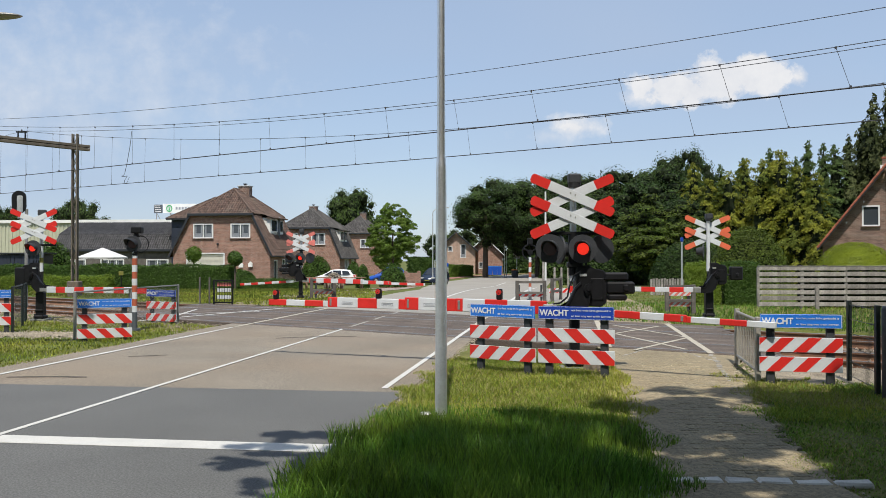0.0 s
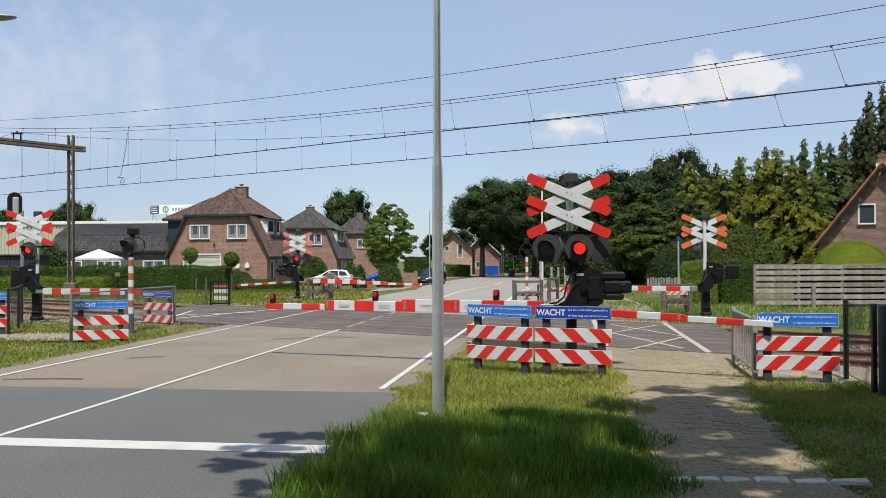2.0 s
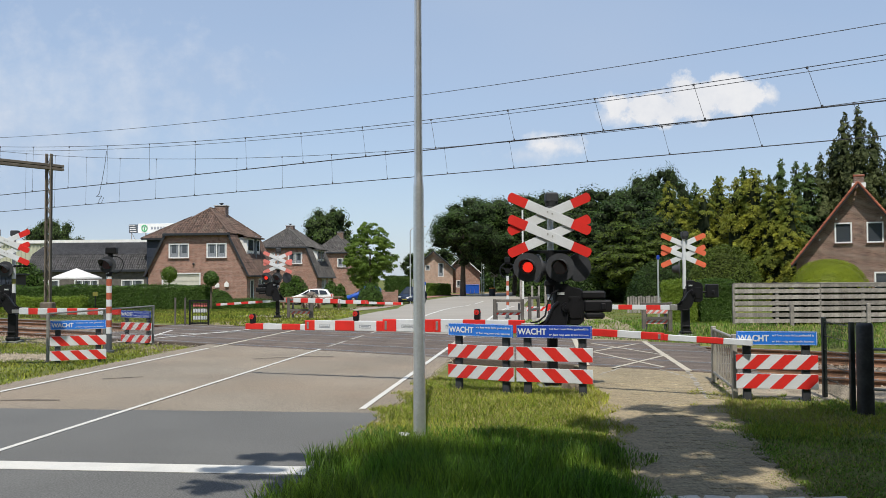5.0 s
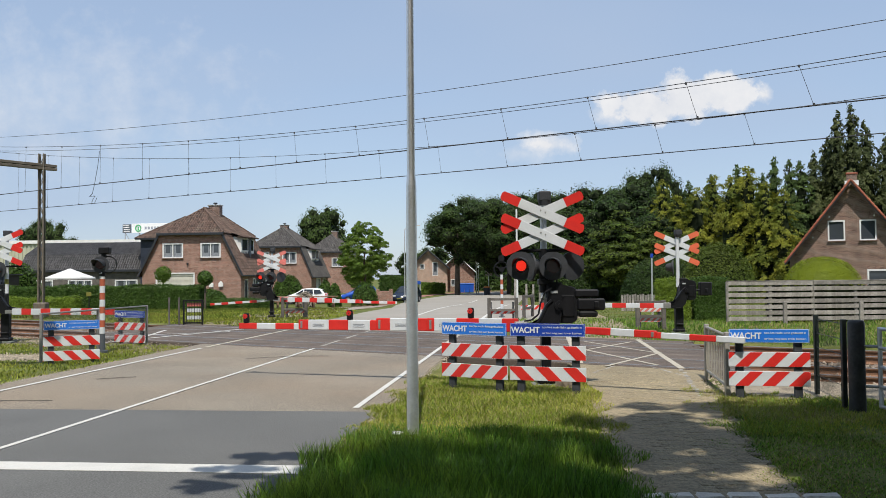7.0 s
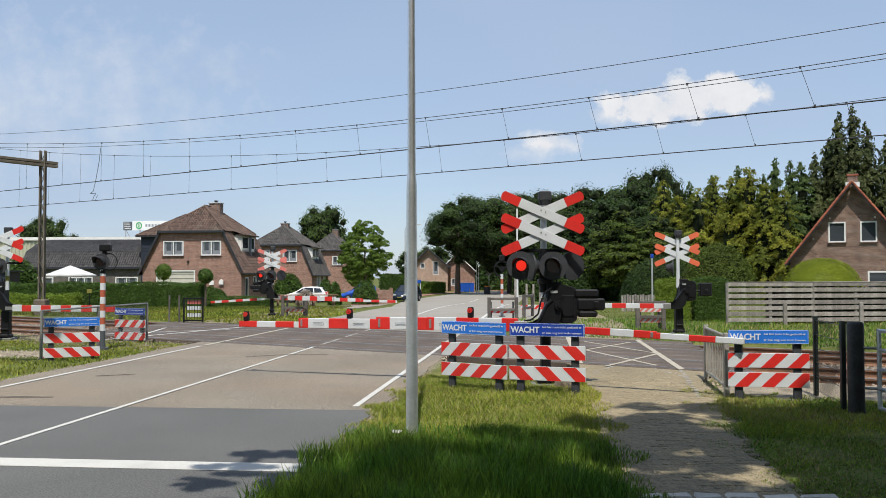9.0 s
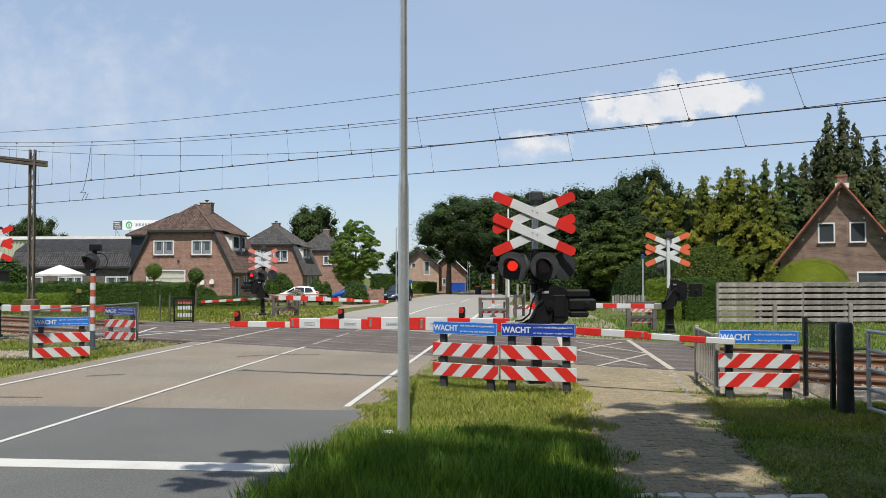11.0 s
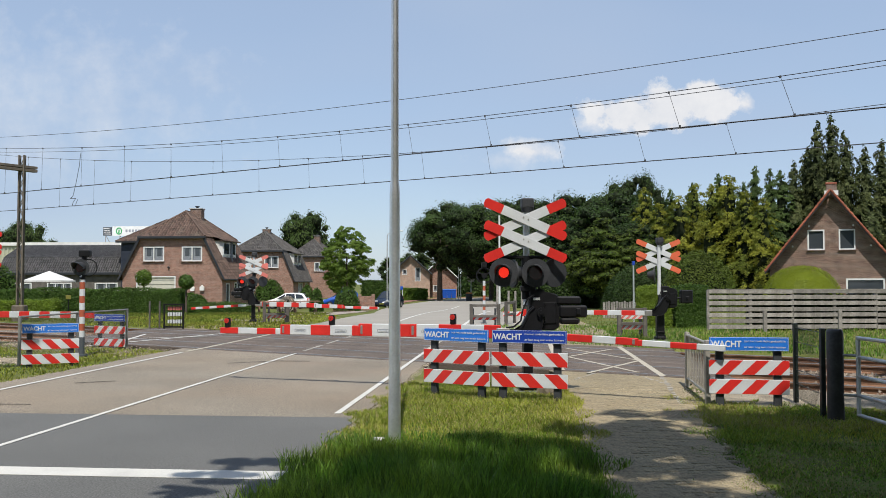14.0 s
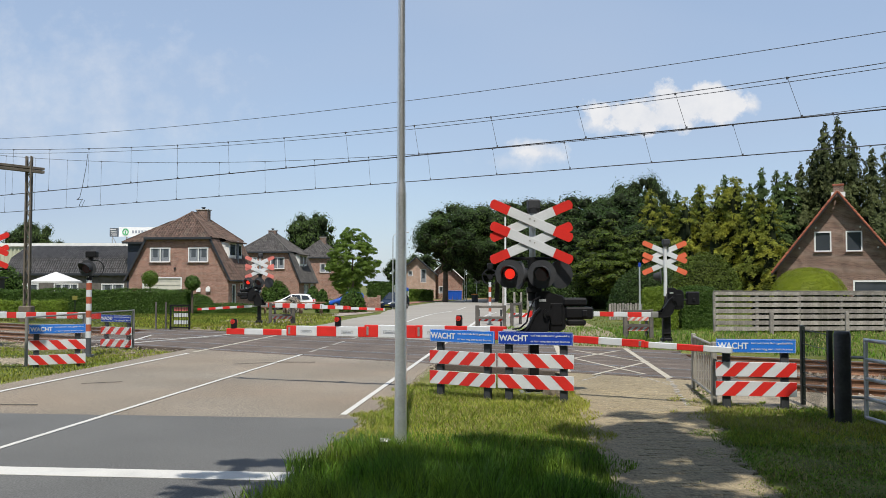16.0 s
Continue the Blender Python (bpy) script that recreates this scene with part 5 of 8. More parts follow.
def window(parent, u0, v0, u1, v1, y, axis="y", lights=2, filling="window_glass", frame_mat="frame_white", sill=True, facing=-1, curtains=True):
    """A framed window in an opening; y is the wall's outer face, facing the sign of its outward normal."""
    def block(bm, ua, va, ub, vb, d, thick):
        c = ((ua + ub) / 2, d, (va + vb) / 2) if axis == "y" else (d, (ua + ub) / 2, (va + vb) / 2)
        s = (ub - ua, thick, vb - va) if axis == "y" else (thick, ub - ua, vb - va)
        box(bm, *c, *s)
    inn = -facing
    f = min(0.11, (u1 - u0) * 0.09)
    bm = bmesh.new()
    d = y + inn * 0.04
    for a in ((u0, v0, u1, v0 + f), (u0, v1 - f, u1, v1), (u0, v0 + f, u0 + f, v1 - f), (u1 - f, v0 + f, u1, v1 - f)):
        block(bm, *a, d, 0.12)
    win = part("window", bm, M[frame_mat], parent, "white painted window")
    for i in range(1, lights):
        c = u0 + (u1 - u0) * i / lights
        bm = bmesh.new()
        block(bm, c - f * 0.45, v0 + f, c + f * 0.45, v1 - f, d, 0.09)
        part("mullion", bm, M[frame_mat], win)
    for i in range(lights):
        a, b = u0 + (u1 - u0) * i / lights, u0 + (u1 - u0) * (i + 1) / lights
        bm = bmesh.new()
        block(bm, a + 0.03, v0 + 0.03, b - 0.03, v1 - 0.03, y + inn * 0.08, 0.02)
        part("pane", bm, M[filling], win)
    if filling == "window_glass" and curtains:
        for k in range(lights):
            a, b = u0 + (u1 - u0) * k / lights + f, u0 + (u1 - u0) * (k + 1) / lights - f
            for ua, ub, va, d2 in ((a, a + (b - a) * 0.24, v1 - f, 0.066), (b - (b - a) * 0.20, b, v1 - f, 0.066), (a, b, v0 + f + (v1 - v0) * 0.26, 0.0695)):
                bm = bmesh.new()
                block(bm, ua, v0 + f, ub, va, y + inn * d2, 0.003)
                part("curtain", bm, M["curtain"], win, "pale net curtain")
    if sill:
        bm = bmesh.new()
        block(bm, u0 - 0.05, v0 - 0.05, u1 + 0.05, v0, y - inn * 0.05, 0.16)
        part("sill", bm, M["sill_brown"], win, "brown tiled sill")
    return win


WAVE = ((0.0, 0.0), (0.25, 0.075), (0.55, 0.062), (0.78, -0.012), (1.0, 0.0))


def tiled(bm, p0, p1, q1, q0, course=0.34, step=0.030, thick=0.06, wide=0.25):
    """Courses of pantiles from the eave p0-p1 up to q0-q1: each tile a waved piece that overlaps the one below."""
    p0, p1, q0, q1 = map(Vector, (p0, p1, q0, q1))
    n = max(1, round(((q0 + q1) / 2 - (p0 + p1) / 2).length / course))
    normal = (p1 - p0).cross(q0 - p0) if (q0 - p0).length > 0.01 else (p1 - p0).cross(q1 - p0)
    normal.normalize()
    if normal.z < 0:
        normal = -normal
    span = (p1 - p0).length
    m = max(1, round(span / wide))
    along = (p1 - p0) / span
    for i in range(n):
        a, b = i / n, (i + 1) / n
        la, ra, lb, rb = p0.lerp(q0, a), p1.lerp(q1, a), p0.lerp(q0, b), p1.lerp(q1, b)
        lo, hi = (lb - p0).dot(along), (rb - p0).dot(along)
        lo_a, hi_a = (la - p0).dot(along), (ra - p0).dot(along)
        for j in range(m):
            u0, u1 = j * span / m, (j + 1) * span / m
            if u1 <= min(lo, lo_a) + 0.01 or u0 >= max(hi, hi_a) - 0.01:
                continue
            lift = step + 0.005 * ((i * 7 + j * 3) % 3)
            low, top = [], []
            for f, h in WAVE:
                u = u0 + (u1 - u0) * f
                low.append(bm.verts.new(la + along * (min(max(u, lo_a), hi_a) - lo_a) + normal * (lift + h)))
                top.append(bm.verts.new(lb + along * (min(max(u, lo), hi) - lo) + normal * (0.004 + h)))
            for f in range(4):
                bm.faces.new((low[f], low[f + 1], top[f + 1], top[f]))
            e = [bm.verts.new(low[0].co - normal * thick), bm.verts.new(low[4].co - normal * thick)]
            bm.faces.new((low[4], low[3], low[2], low[1], low[0], e[0], e[1]))


def mansard_house(x, y, rz, w, depth, eave, brk, ridge, inset, hip, wall, tile, label, front=(), right=(), garage=None, doors=(), dormer=None, chimney=None, floor_z=None):
    """A brick house: gambrel front, tiled lower slopes and a hipped upper roof. The origin is the front left corner on the ground."""
    t = thing("house", label, "house", pose(x, y, floor_z if floor_z is not None else ground_z(x, y), 0, 0, rz), group="brick houses")
    holes = [f[:4] for f in front] + ([garage] if garage else [])
    bm = bmesh.new()
    wall_panel(bm, [(0, -0.3), (w, -0.3), (w, eave), (w - inset, brk), (inset, brk), (0, eave)], holes, 0, 0.28)
    bmesh.ops.remove_doubles(bm, verts=bm.verts[:], dist=0.0005)
    part("front_wall", bm, M[wall], t)
    bm = bmesh.new()
    wall_panel(bm, [(0.28, -0.3), (depth, -0.3), (depth, eave), (0.28, eave)], [r[:4] for r in right] + list(doors), w - 0.28, w, "x")
    part("side_wall", bm, M[wall], t)
    bm = bmesh.new()
    box(bm, 0.14, depth / 2 + 0.14, eave / 2 - 0.15, 0.28, depth - 0.28, eave + 0.3)
    prism(bm, [(0.28, -0.3), (w - 0.28, -0.3), (w - 0.28, eave), (w - inset, brk), (inset, brk), (0.28, eave)], depth - 0.28, depth, "y")
    part("rear_wall", bm, M[wall], t)
    bm = bmesh.new()
    box(bm, w / 2, depth / 2, 0.4, w - 0.7, depth - 0.7, 0.1)
    box(bm, w / 2, depth / 2, eave - 0.1, w - 0.7, depth - 0.7, 0.1)
    box(bm, w / 2, depth * 0.5, brk / 2, w - 1.0, 0.1, brk - 0.2)
    part("floors", bm, M["curtain"], t)
    o, g = 0.28, 0.30
    k = (brk - eave) / inset
    for side in (0, 1):
        def sx(v):
            return w - v if side else v
        bm = bmesh.new()
        tiled(bm, (sx(-o), -g, eave - o * k), (sx(-o), depth + g, eave - o * k), (sx(inset), depth + g, brk), (sx(inset), -g, brk))
        part("lower_roof", bm, M[tile], t)
        bm = bmesh.new()
        tiled(bm, (sx(inset - 0.15), -g, brk), (sx(inset - 0.15), depth + g, brk), (w / 2, depth - hip, ridge), (w / 2, hip, ridge))
        part("upper_roof", bm, M[tile], t)
        bm = bmesh.new()
        prism(bm, [(sx(-o - 0.02), eave - o * k - 0.10), (sx(-o + 0.07), eave - o * k - 0.10), (sx(inset + 0.04), brk - 0.12), (sx(inset - 0.1), brk + 0.06), (sx(-o - 0.02), eave - o * k + 0.05)], -g - 0.03, -g + 0.05, "y")
        part("verge_board", bm, M["trim_dark"], t)
        bm = bmesh.new()
        box(bm, sx(-o - 0.05), depth / 2, eave - o * k - 0.06, 0.14, depth + 2 * g, 0.12, 0.02)
        part("gutter", bm, M["trim_dark"], t)
        bm = bmesh.new()
        rod(bm, (sx(inset - 0.2), -g, brk + 0.06), (w / 2, hip, ridge + 0.05), 0.09, 0.09, 8)
        part("hip_capping", bm, M[tile], t)
        bm = bmesh.new()
        rod(bm, (sx(inset - 0.2), depth + g, brk + 0.06), (w / 2, depth - hip, ridge + 0.05), 0.09, 0.09, 8)
        part("hip_capping", bm, M[tile], t)
    bm = bmesh.new()
    tiled(bm, (inset - 0.2, -g, brk), (w - inset + 0.2, -g, brk), (w / 2, hip, ridge), (w / 2, hip, ridge))
    part("front_hip", bm, M[tile], t)
    bm = bmesh.new()
    tiled(bm, (w - inset + 0.2, depth + g, brk), (inset - 0.2, depth + g, brk), (w / 2, depth - hip, ridge), (w / 2, depth - hip, ridge))
    part("rear_hip", bm, M[tile], t)
    bm = bmesh.new()
    rod(bm, (w / 2, hip - 0.1, ridge + 0.05), (w / 2, depth - hip + 0.1, ridge + 0.05), 0.1, 0.1, 8)
    part("ridge_capping", bm, M[tile], t)
    bm = bmesh.new()
    box(bm, w / 2, -g - 0.06, brk - 0.07, w - 2 * inset + 0.5, 0.16, 0.22, 0.02)
    part("fascia", bm, M["trim_dark"], t)
    for f in front:
        window(t, *f[:4], 0.0, lights=f[4])
    for r in right:
        window(t, *r[:4], w, "x", lights=r[4], facing=1)
    for d in doors:
        bm = bmesh.new()
        box(bm, w - 0.1, (d[0] + d[2]) / 2, (d[1] + d[3]) / 2, 0.08, d[2] - d[0], d[3] - d[1])
        leaf = part("door", bm, M["trim_dark"], t, "dark front door in a white frame")
        bm = bmesh.new()
        for yy in (d[0] + 0.05, d[2] - 0.05):
            box(bm, w - 0.05, yy, (d[1] + d[3]) / 2, 0.12, 0.1, d[3] - d[1])
        box(bm, w - 0.05, (d[0] + d[2]) / 2, d[3] - 0.05, 0.12, d[2] - d[0], 0.1)
        part("door_frame", bm, M["frame_white"], leaf)
    if garage:
        u0, v0, u1, v1 = garage
        win = window(t, u0, v0, u1, v1, 0.0, lights=1, filling="blind", sill=True)
        tagged(win, "wide window behind a lowered beige roller blind")
        for i in range(5):
            bm = bmesh.new()
            zz = v0 + (v1 - v0) * (i + 0.6) / 5.4
            box(bm, (u0 + u1) / 2, 0.045, zz, u1 - u0 - 0.24, 0.03, 0.02)
            part("blind_slat", bm, M["blind"], win)
    if dormer:
        y0, y1, z0, z1, out = dormer
        xo = w - inset - 0.05 + out
        bm = bmesh.new()
        box(bm, xo - out / 2 - 0.25, (y0 + y1) / 2, (z0 + z1) / 2, out + 0.5, y1 - y0, z1 - z0)
        dm = part("dormer", bm, M["plaster_white"], t, "white dormer on the lower roof slope")
        bm = bmesh.new()
        tiled(bm, (xo + 0.4, y0 - 0.3, z1 - 0.05), (xo + 0.4, y1 + 0.3, z1 - 0.05), (xo - out - 0.9, y1 + 0.3, z1 + 0.75), (xo - out - 0.9, y0 - 0.3, z1 + 0.75))
        box(bm, xo + 0.05, (y0 + y1) / 2, z1 - 0.02, 0.7, y1 - y0 + 0.5, 0.1)
        part("dormer_roof", bm, M[tile], dm)
        for i in range(2):
            a = y0 + 0.15 + i * (y1 - y0 - 0.3) / 2
            b = a + (y1 - y0 - 0.3) / 2 - 0.1
            bm = bmesh.new()
            box(bm, xo + 0.02, (a + b) / 2, z1 - 0.72, 0.06, b - a, 1.15)
            part("dormer_frame", bm, M["frame_white"], dm)
            bm = bmesh.new()
            box(bm, xo + 0.045, (a + b) / 2, z1 - 0.72, 0.03, b - a - 0.16, 0.99)
            part("pane", bm, M["window_glass"], dm)
    if chimney:
        cx, cy, top, s = chimney
        bm = bmesh.new()
        box(bm, cx, cy, (top + ridge - 1.5) / 2, s, s * 0.8, top - ridge + 1.5, 0.02)
        ch = part("chimney", bm, M["brick_brown"], t, "brown brick chimney")
        bm = bmesh.new()
        box(bm, cx, cy, top + 0.05, s + 0.14, s * 0.8 + 0.14, 0.1, 0.02)
        part("chimney_cap", bm, M["concrete"], ch)
        bm = bmesh.new()
        rod(bm, (cx, cy, top + 0.1), (cx, cy, top + 0.24), 0.13, 0.12, 10)
        rod(bm, (cx, cy, top + 0.24), (cx, cy, top + 0.32), 0.21, 0.21, 12)
        part("chimney_pot", bm, M["trim_dark"], ch)
    return t


big = mansard_house(-25.0, 83.2, -8, 9.35, 8.6, 3.30, 6.62, 9.15, 1.75, 3.2, "brick_red", "tile_brown",
                    "red-brown brick house with mansard roof of brown pantiles",
                    front=((1.95, 4.38, 3.9, 5.74, 2), (5.55, 4.38, 7.45, 5.74, 2)), garage=(1.3, 0.9, 5.0, 3.05),
                    right=((3.4, 1.2, 5.2, 2.5, 2), (6.2, 1.2, 7.6, 2.5, 1)), doors=((1.0, 0.0, 2.0, 2.4),),
                    dormer=(2.2, 6.0, 4.3, 6.35, 1.05), chimney=(5.1, 5.0, 9.5, 1.1))
for u, z in ((4.35, 3.85), (6.6, 1.9), (7.5, 1.95)):
    bm = bmesh.new()
    if z > 3:
        box(bm, u, -0.08, z, 0.16, 0.16, 0.16, 0.03)
    else:
        prism(bm, [(u - 0.2, z - 0.2), (u + 0.2, z - 0.2), (u + 0.2, z + 0.1), (u, z + 0.3), (u - 0.2, z + 0.1)], -0.18, -0.02, "y")
    part("wall_lantern" if z > 3 else "nest_box", bm, M["trim_dark" if z > 3 else "plaster_white"], big)
mansard_house(-22.6, 117.5, -8, 9.35, 9.0, 3.30, 6.62, 9.25, 1.45, 3.2, "brick_red", "tile_grey",
              "brown brick house with grey tiled mansard roof", front=((5.5, 4.4, 7.4, 5.9, 2), (1.9, 4.4, 3.8, 5.9, 2)),
              right=((2.5, 0.9, 4.8, 2.5, 3), (6, 0.9, 7.6, 2.5, 2)), dormer=(2.4, 6.2, 4.3, 6.35, 0.9), chimney=(4.5, 4.6, 9.6, 1.0))
mansard_house(-19.4, 152, -8, 9.35, 9.0, 3.6, 6.9, 9.9, 1.45, 3.2, "brick_red", "tile_grey",
              "brown brick house with grey tiled roof farther along the street", front=((5.5, 4.4, 7.4, 5.9, 2), (1.9, 4.4, 3.8, 5.9, 2)),
              right=((2.5, 0.9, 4.8, 2.5, 3),), dormer=(2.6, 6.2, 4.2, 6.2, 0.7), chimney=(5.0, 4.6, 10.5, 1.0))


def gable_house(x, y, rz, w, depth, eave, ridge, wall, tile, label, front=(), over=0.45, verge="tile_orange", chimney=None, floor_z=None):
    t = thing("house", label, "house", pose(x, y, ground_z(x, y) if floor_z is None else floor_z, 0, 0, rz), group="brick houses")
    bm = bmesh.new()
    wall_panel(bm, [(-w / 2, -0.3), (w / 2, -0.3), (w / 2, eave), (0, ridge - 0.1), (-w / 2, eave)], [f[:4] for f in front], 0, 0.28)
    bmesh.ops.remove_doubles(bm, verts=bm.verts[:], dist=0.0005)
    part("front_wall", bm, M[wall], t)
    for sgn in (-1, 1):
        bm = bmesh.new()
        box(bm, sgn * (w / 2 - 0.14), depth / 2 + 0.14, eave / 2 - 0.15, 0.28, depth - 0.28, eave + 0.3)
        part("side_wall", bm, M[wall], t)
        k = (ridge - eave) / (w / 2)
        bm = bmesh.new()
        tiled(bm, (sgn * (w / 2 + over), -0.7, eave - over * k), (sgn * (w / 2 + over), depth + 0.4, eave - over * k), (0, depth + 0.4, ridge), (0, -0.7, ridge))
        part("roof", bm, M[tile], t)
        bm = bmesh.new()
        prism(bm, [(sgn * (w / 2 + over), eave - over * k - 0.17), (0, ridge - 0.17), (0, ridge + 0.02), (sgn * (w / 2 + over), eave - over * k + 0.02)], -0.68, -0.60, "y")
        part("bargeboard", bm, M["trim_dark"], t)
        n = 22
        for i in range(n):
            f0, f1 = i / n, (i + 1) / n
            bm = bmesh.new()
            a = Vector((sgn * (w / 2 + over) * (1 - f0), -0.66, eave - over * k + (ridge - eave + over * k) * f0))
            b = Vector((sgn * (w / 2 + over) * (1 - f1), -0.66, eave - over * k + (ridge - eave + over * k) * f1))
            rod(bm, a + Vector((0, 0, 0.07)), b + Vector((0, 0, 0.04)), 0.085, 0.07, 8)
            part("verge_tile", bm, M[verge], t)
    bm = bmesh.new()
    prism(bm, [(-w / 2 + 0.28, -0.3), (w / 2 - 0.28, -0.3), (w / 2 - 0.28, eave), (0, ridge - 0.3), (-w / 2 + 0.28, eave)], depth - 0.28, depth, "y")
    box(bm, 0, depth / 2, eave, w - 0.6, depth - 0.6, 0.1)
    box(bm, 0, depth / 2, eave * 0.8, 0.1, depth - 0.6, eave * 1.5)
    part("rear_wall", bm, M[wall], t)
    for f in front:
        window(t, *f[:4], 0.0, lights=f[4], sill=wall == "brick_brown", curtains=wall != "brick_brown")
    for sgn in (-1, 1):
        for f in (0.35, 0.62):
            bm = bmesh.new()
            rod(bm, (sgn * w / 2 * f, -0.02, eave + (ridge - eave) * (1 - f) - 0.55), (sgn * w / 2 * f, -0.16, eave + (ridge - eave) * (1 - f) - 0.6), 0.045, 0.06, 8)
            part("wall_lamp", bm, M["frame_white"], t)
    if chimney:
        bm = bmesh.new()
        box(bm, chimney[0], chimney[1], ridge + 0.10, 0.68, 0.62, 1.2, 0.02)
        ch = part("chimney", bm, M["brick_brown"], t)
        bm = bmesh.new()
        box(bm, chimney[0], chimney[1], ridge + 0.62, 0.75, 0.69, 0.14, 0.02)
        part("chimney_band", bm, M["tile_orange"], ch)
        bm = bmesh.new()
        box(bm, chimney[0], chimney[1] - 0.32, ridge - 0.05, 0.9, 0.1, 0.34)
        part("lead_flashing", bm, M["plaster_white"], ch)
    return t


gable_house(29.9, 60.5, -27, 8.0, 9.0, 3.1, 8.3, "brick_brown", "tile_grey", "dark brown brick gable house with orange verge tiles",
            front=((-1.52, 4.22, -0.42, 5.64, 1), (0.48, 4.22, 1.52, 5.64, 1), (0.9, 0.95, 3.3, 2.25, 1)), chimney=(0.05, 1.2), over=0.30)
gable_house(2.2, 150, -2, 6.4, 10, 4.2, 7.0, "brick_pale", "tile_grey", "pale brick gable house half hidden by trees", front=((-1.4, 3.8, -0.6, 4.7, 1), (0.7, 2.75, 1.65, 5.0, 1)), verge="trim_dark")
gable_house(7.1, 154, -2, 6.2, 8, 3.4, 6.3, "brick_red", "tile_grey", "low reddish brick outhouse with white verge boards", front=((-1.0, 0.9, 0.6, 2.1, 2),), verge="frame_white", over=0.3)


def low_house(x, y, rz, w, depth, eave, brk, ridge, label):
    """A long low house whose tiled slope faces the tracks."""
    t = thing("bungalow", label, "house", pose(x, y, ground_z(x, y), 0, 0, rz))
    holes = [(1.0, 0.9, 3.4, 2.5, 2), (5.0, 0.9, 7.6, 2.5, 3), (10.0, 0.9, 12.4, 2.5, 2), (15.2, 0.3, 17.8, 2.5, 3), (19.3, 0.9, 21.3, 2.5, 2)]
    holes = [h for h in holes if h[2] < w - 0.3]
    bm = bmesh.new()
    wall_panel(bm, [(0, -0.3), (w, -0.3), (w, eave), (0, eave)], [h[:4] for h in holes], 0, 0.28)
    bmesh.ops.remove_doubles(bm, verts=bm.verts[:], dist=0.0005)
    part("front_wall", bm, M["dark_timber"], t)
    bm = bmesh.new()
    for xx in (0.14, w - 0.14):
        box(bm, xx, depth / 2, eave / 2 - 0.15, 0.28, depth - 0.6, eave + 0.3)
        prism(bm, [(0.3, eave), (depth - 0.3, eave), (depth - 1.2, brk), (depth / 2, ridge - 0.1), (1.2, brk)], xx - 0.12, xx + 0.12, "x")
    box(bm, w / 2, depth * 0.6, eave / 2, w - 0.6, 0.1, eave)
    part("end_wall", bm, M["brick_brown"], t)
    bm = bmesh.new()
    tiled(bm, (-0.2, -0.3, eave - 0.1), (w + 0.2, -0.3, eave - 0.1), (w + 0.2, 1.1, brk), (-0.2, 1.1, brk))
    part("lower_roof", bm, M["tile_slate"], t)
    bm = bmesh.new()
    tiled(bm, (-0.2, 1.05, brk), (w + 0.2, 1.05, brk), (w + 0.2, depth / 2, ridge), (-0.2, depth / 2, ridge))
    part("upper_roof", bm, M["tile_slate"], t)
    bm = bmesh.new()
    tiled(bm, (-0.2, depth + 0.2, eave), (w + 0.2, depth + 0.2, eave), (w + 0.2, depth / 2, ridge), (-0.2, depth / 2, ridge))
    part("rear_roof", bm, M["tile_slate"], t)
    bm = bmesh.new()
    box(bm, w / 2, -0.35, eave - 0.12, w + 0.5, 0.15, 0.26, 0.02)
    part("gutter", bm, M["trim_dark"], t)
    for h in holes:
        window(t, *h[:4], 0.0, lights=h[4])


low_house(-40.8, 94.5, -6, 12.8, 9, 3.55, 5.1, 6.5, "long low dark-walled house with a grey tiled roof")


def dark_wing():
    """A weatherboarded wing beside the brick house."""
    t = thing("house_wing", "dark blue weatherboarded wing with a brown tiled roof", "house wing", pose(-28.1, 93.0, -0.75, 0, 0, -8))
    bm = bmesh.new()
    box(bm, 4.5, 3, 3.3, 9.0, 6, 6.8, 0.02)
    part("wall", bm, M["dark_blue_boards"], t)
    for i in range(20):
        bm = bmesh.new()
        box(bm, 4.5, -0.012, 0.3 + i * 0.33, 9.0, 0.03, 0.29, 0.006)
        part("weatherboard", bm, M["dark_blue_boards"], t)
    bm = bmesh.new()
    tiled(bm, (-0.5, -0.4, 6.7), (9.4, -0.4, 6.7), (7.0, 3, 9.1), (3.6, 3, 9.1))
    tiled(bm, (-0.5, 6.4, 6.7), (-0.5, -0.4, 6.7), (3.6, 3, 9.1), (3.6, 3, 9.1))
    part("roof", bm, M["tile_brown"], t)
    bm = bmesh.new()
    box(bm, 4.5, -0.42, 6.63, 9.8, 0.12, 0.14)
    part("gutter", bm, M["trim_dark"], t)


dark_wing()


def cream_shed():
    t = thing("shed", "cream corrugated sheet-metal warehouse with a flat roof", "warehouse", pose(-62, 118, -0.75, 0, 0, -6))
    bm = bmesh.new()
    box(bm, 13, 6, 3.4, 38, 12, 7.6)
    part("wall", bm, M["sheet_cream"], t)
    for i in range(74):
        bm = bmesh.new()
        box(bm, -5.8 + i * 0.5, -0.05, 4.2, 0.22, 0.12, 5.8, 0.04)
        part("rib", bm, M["sheet_cream"], t)
    bm = bmesh.new()
    box(bm, 13, 6, 7.42, 38.6, 12.6, 0.40)
    part("roof_edge", bm, M["plaster_white"], t)


cream_shed()


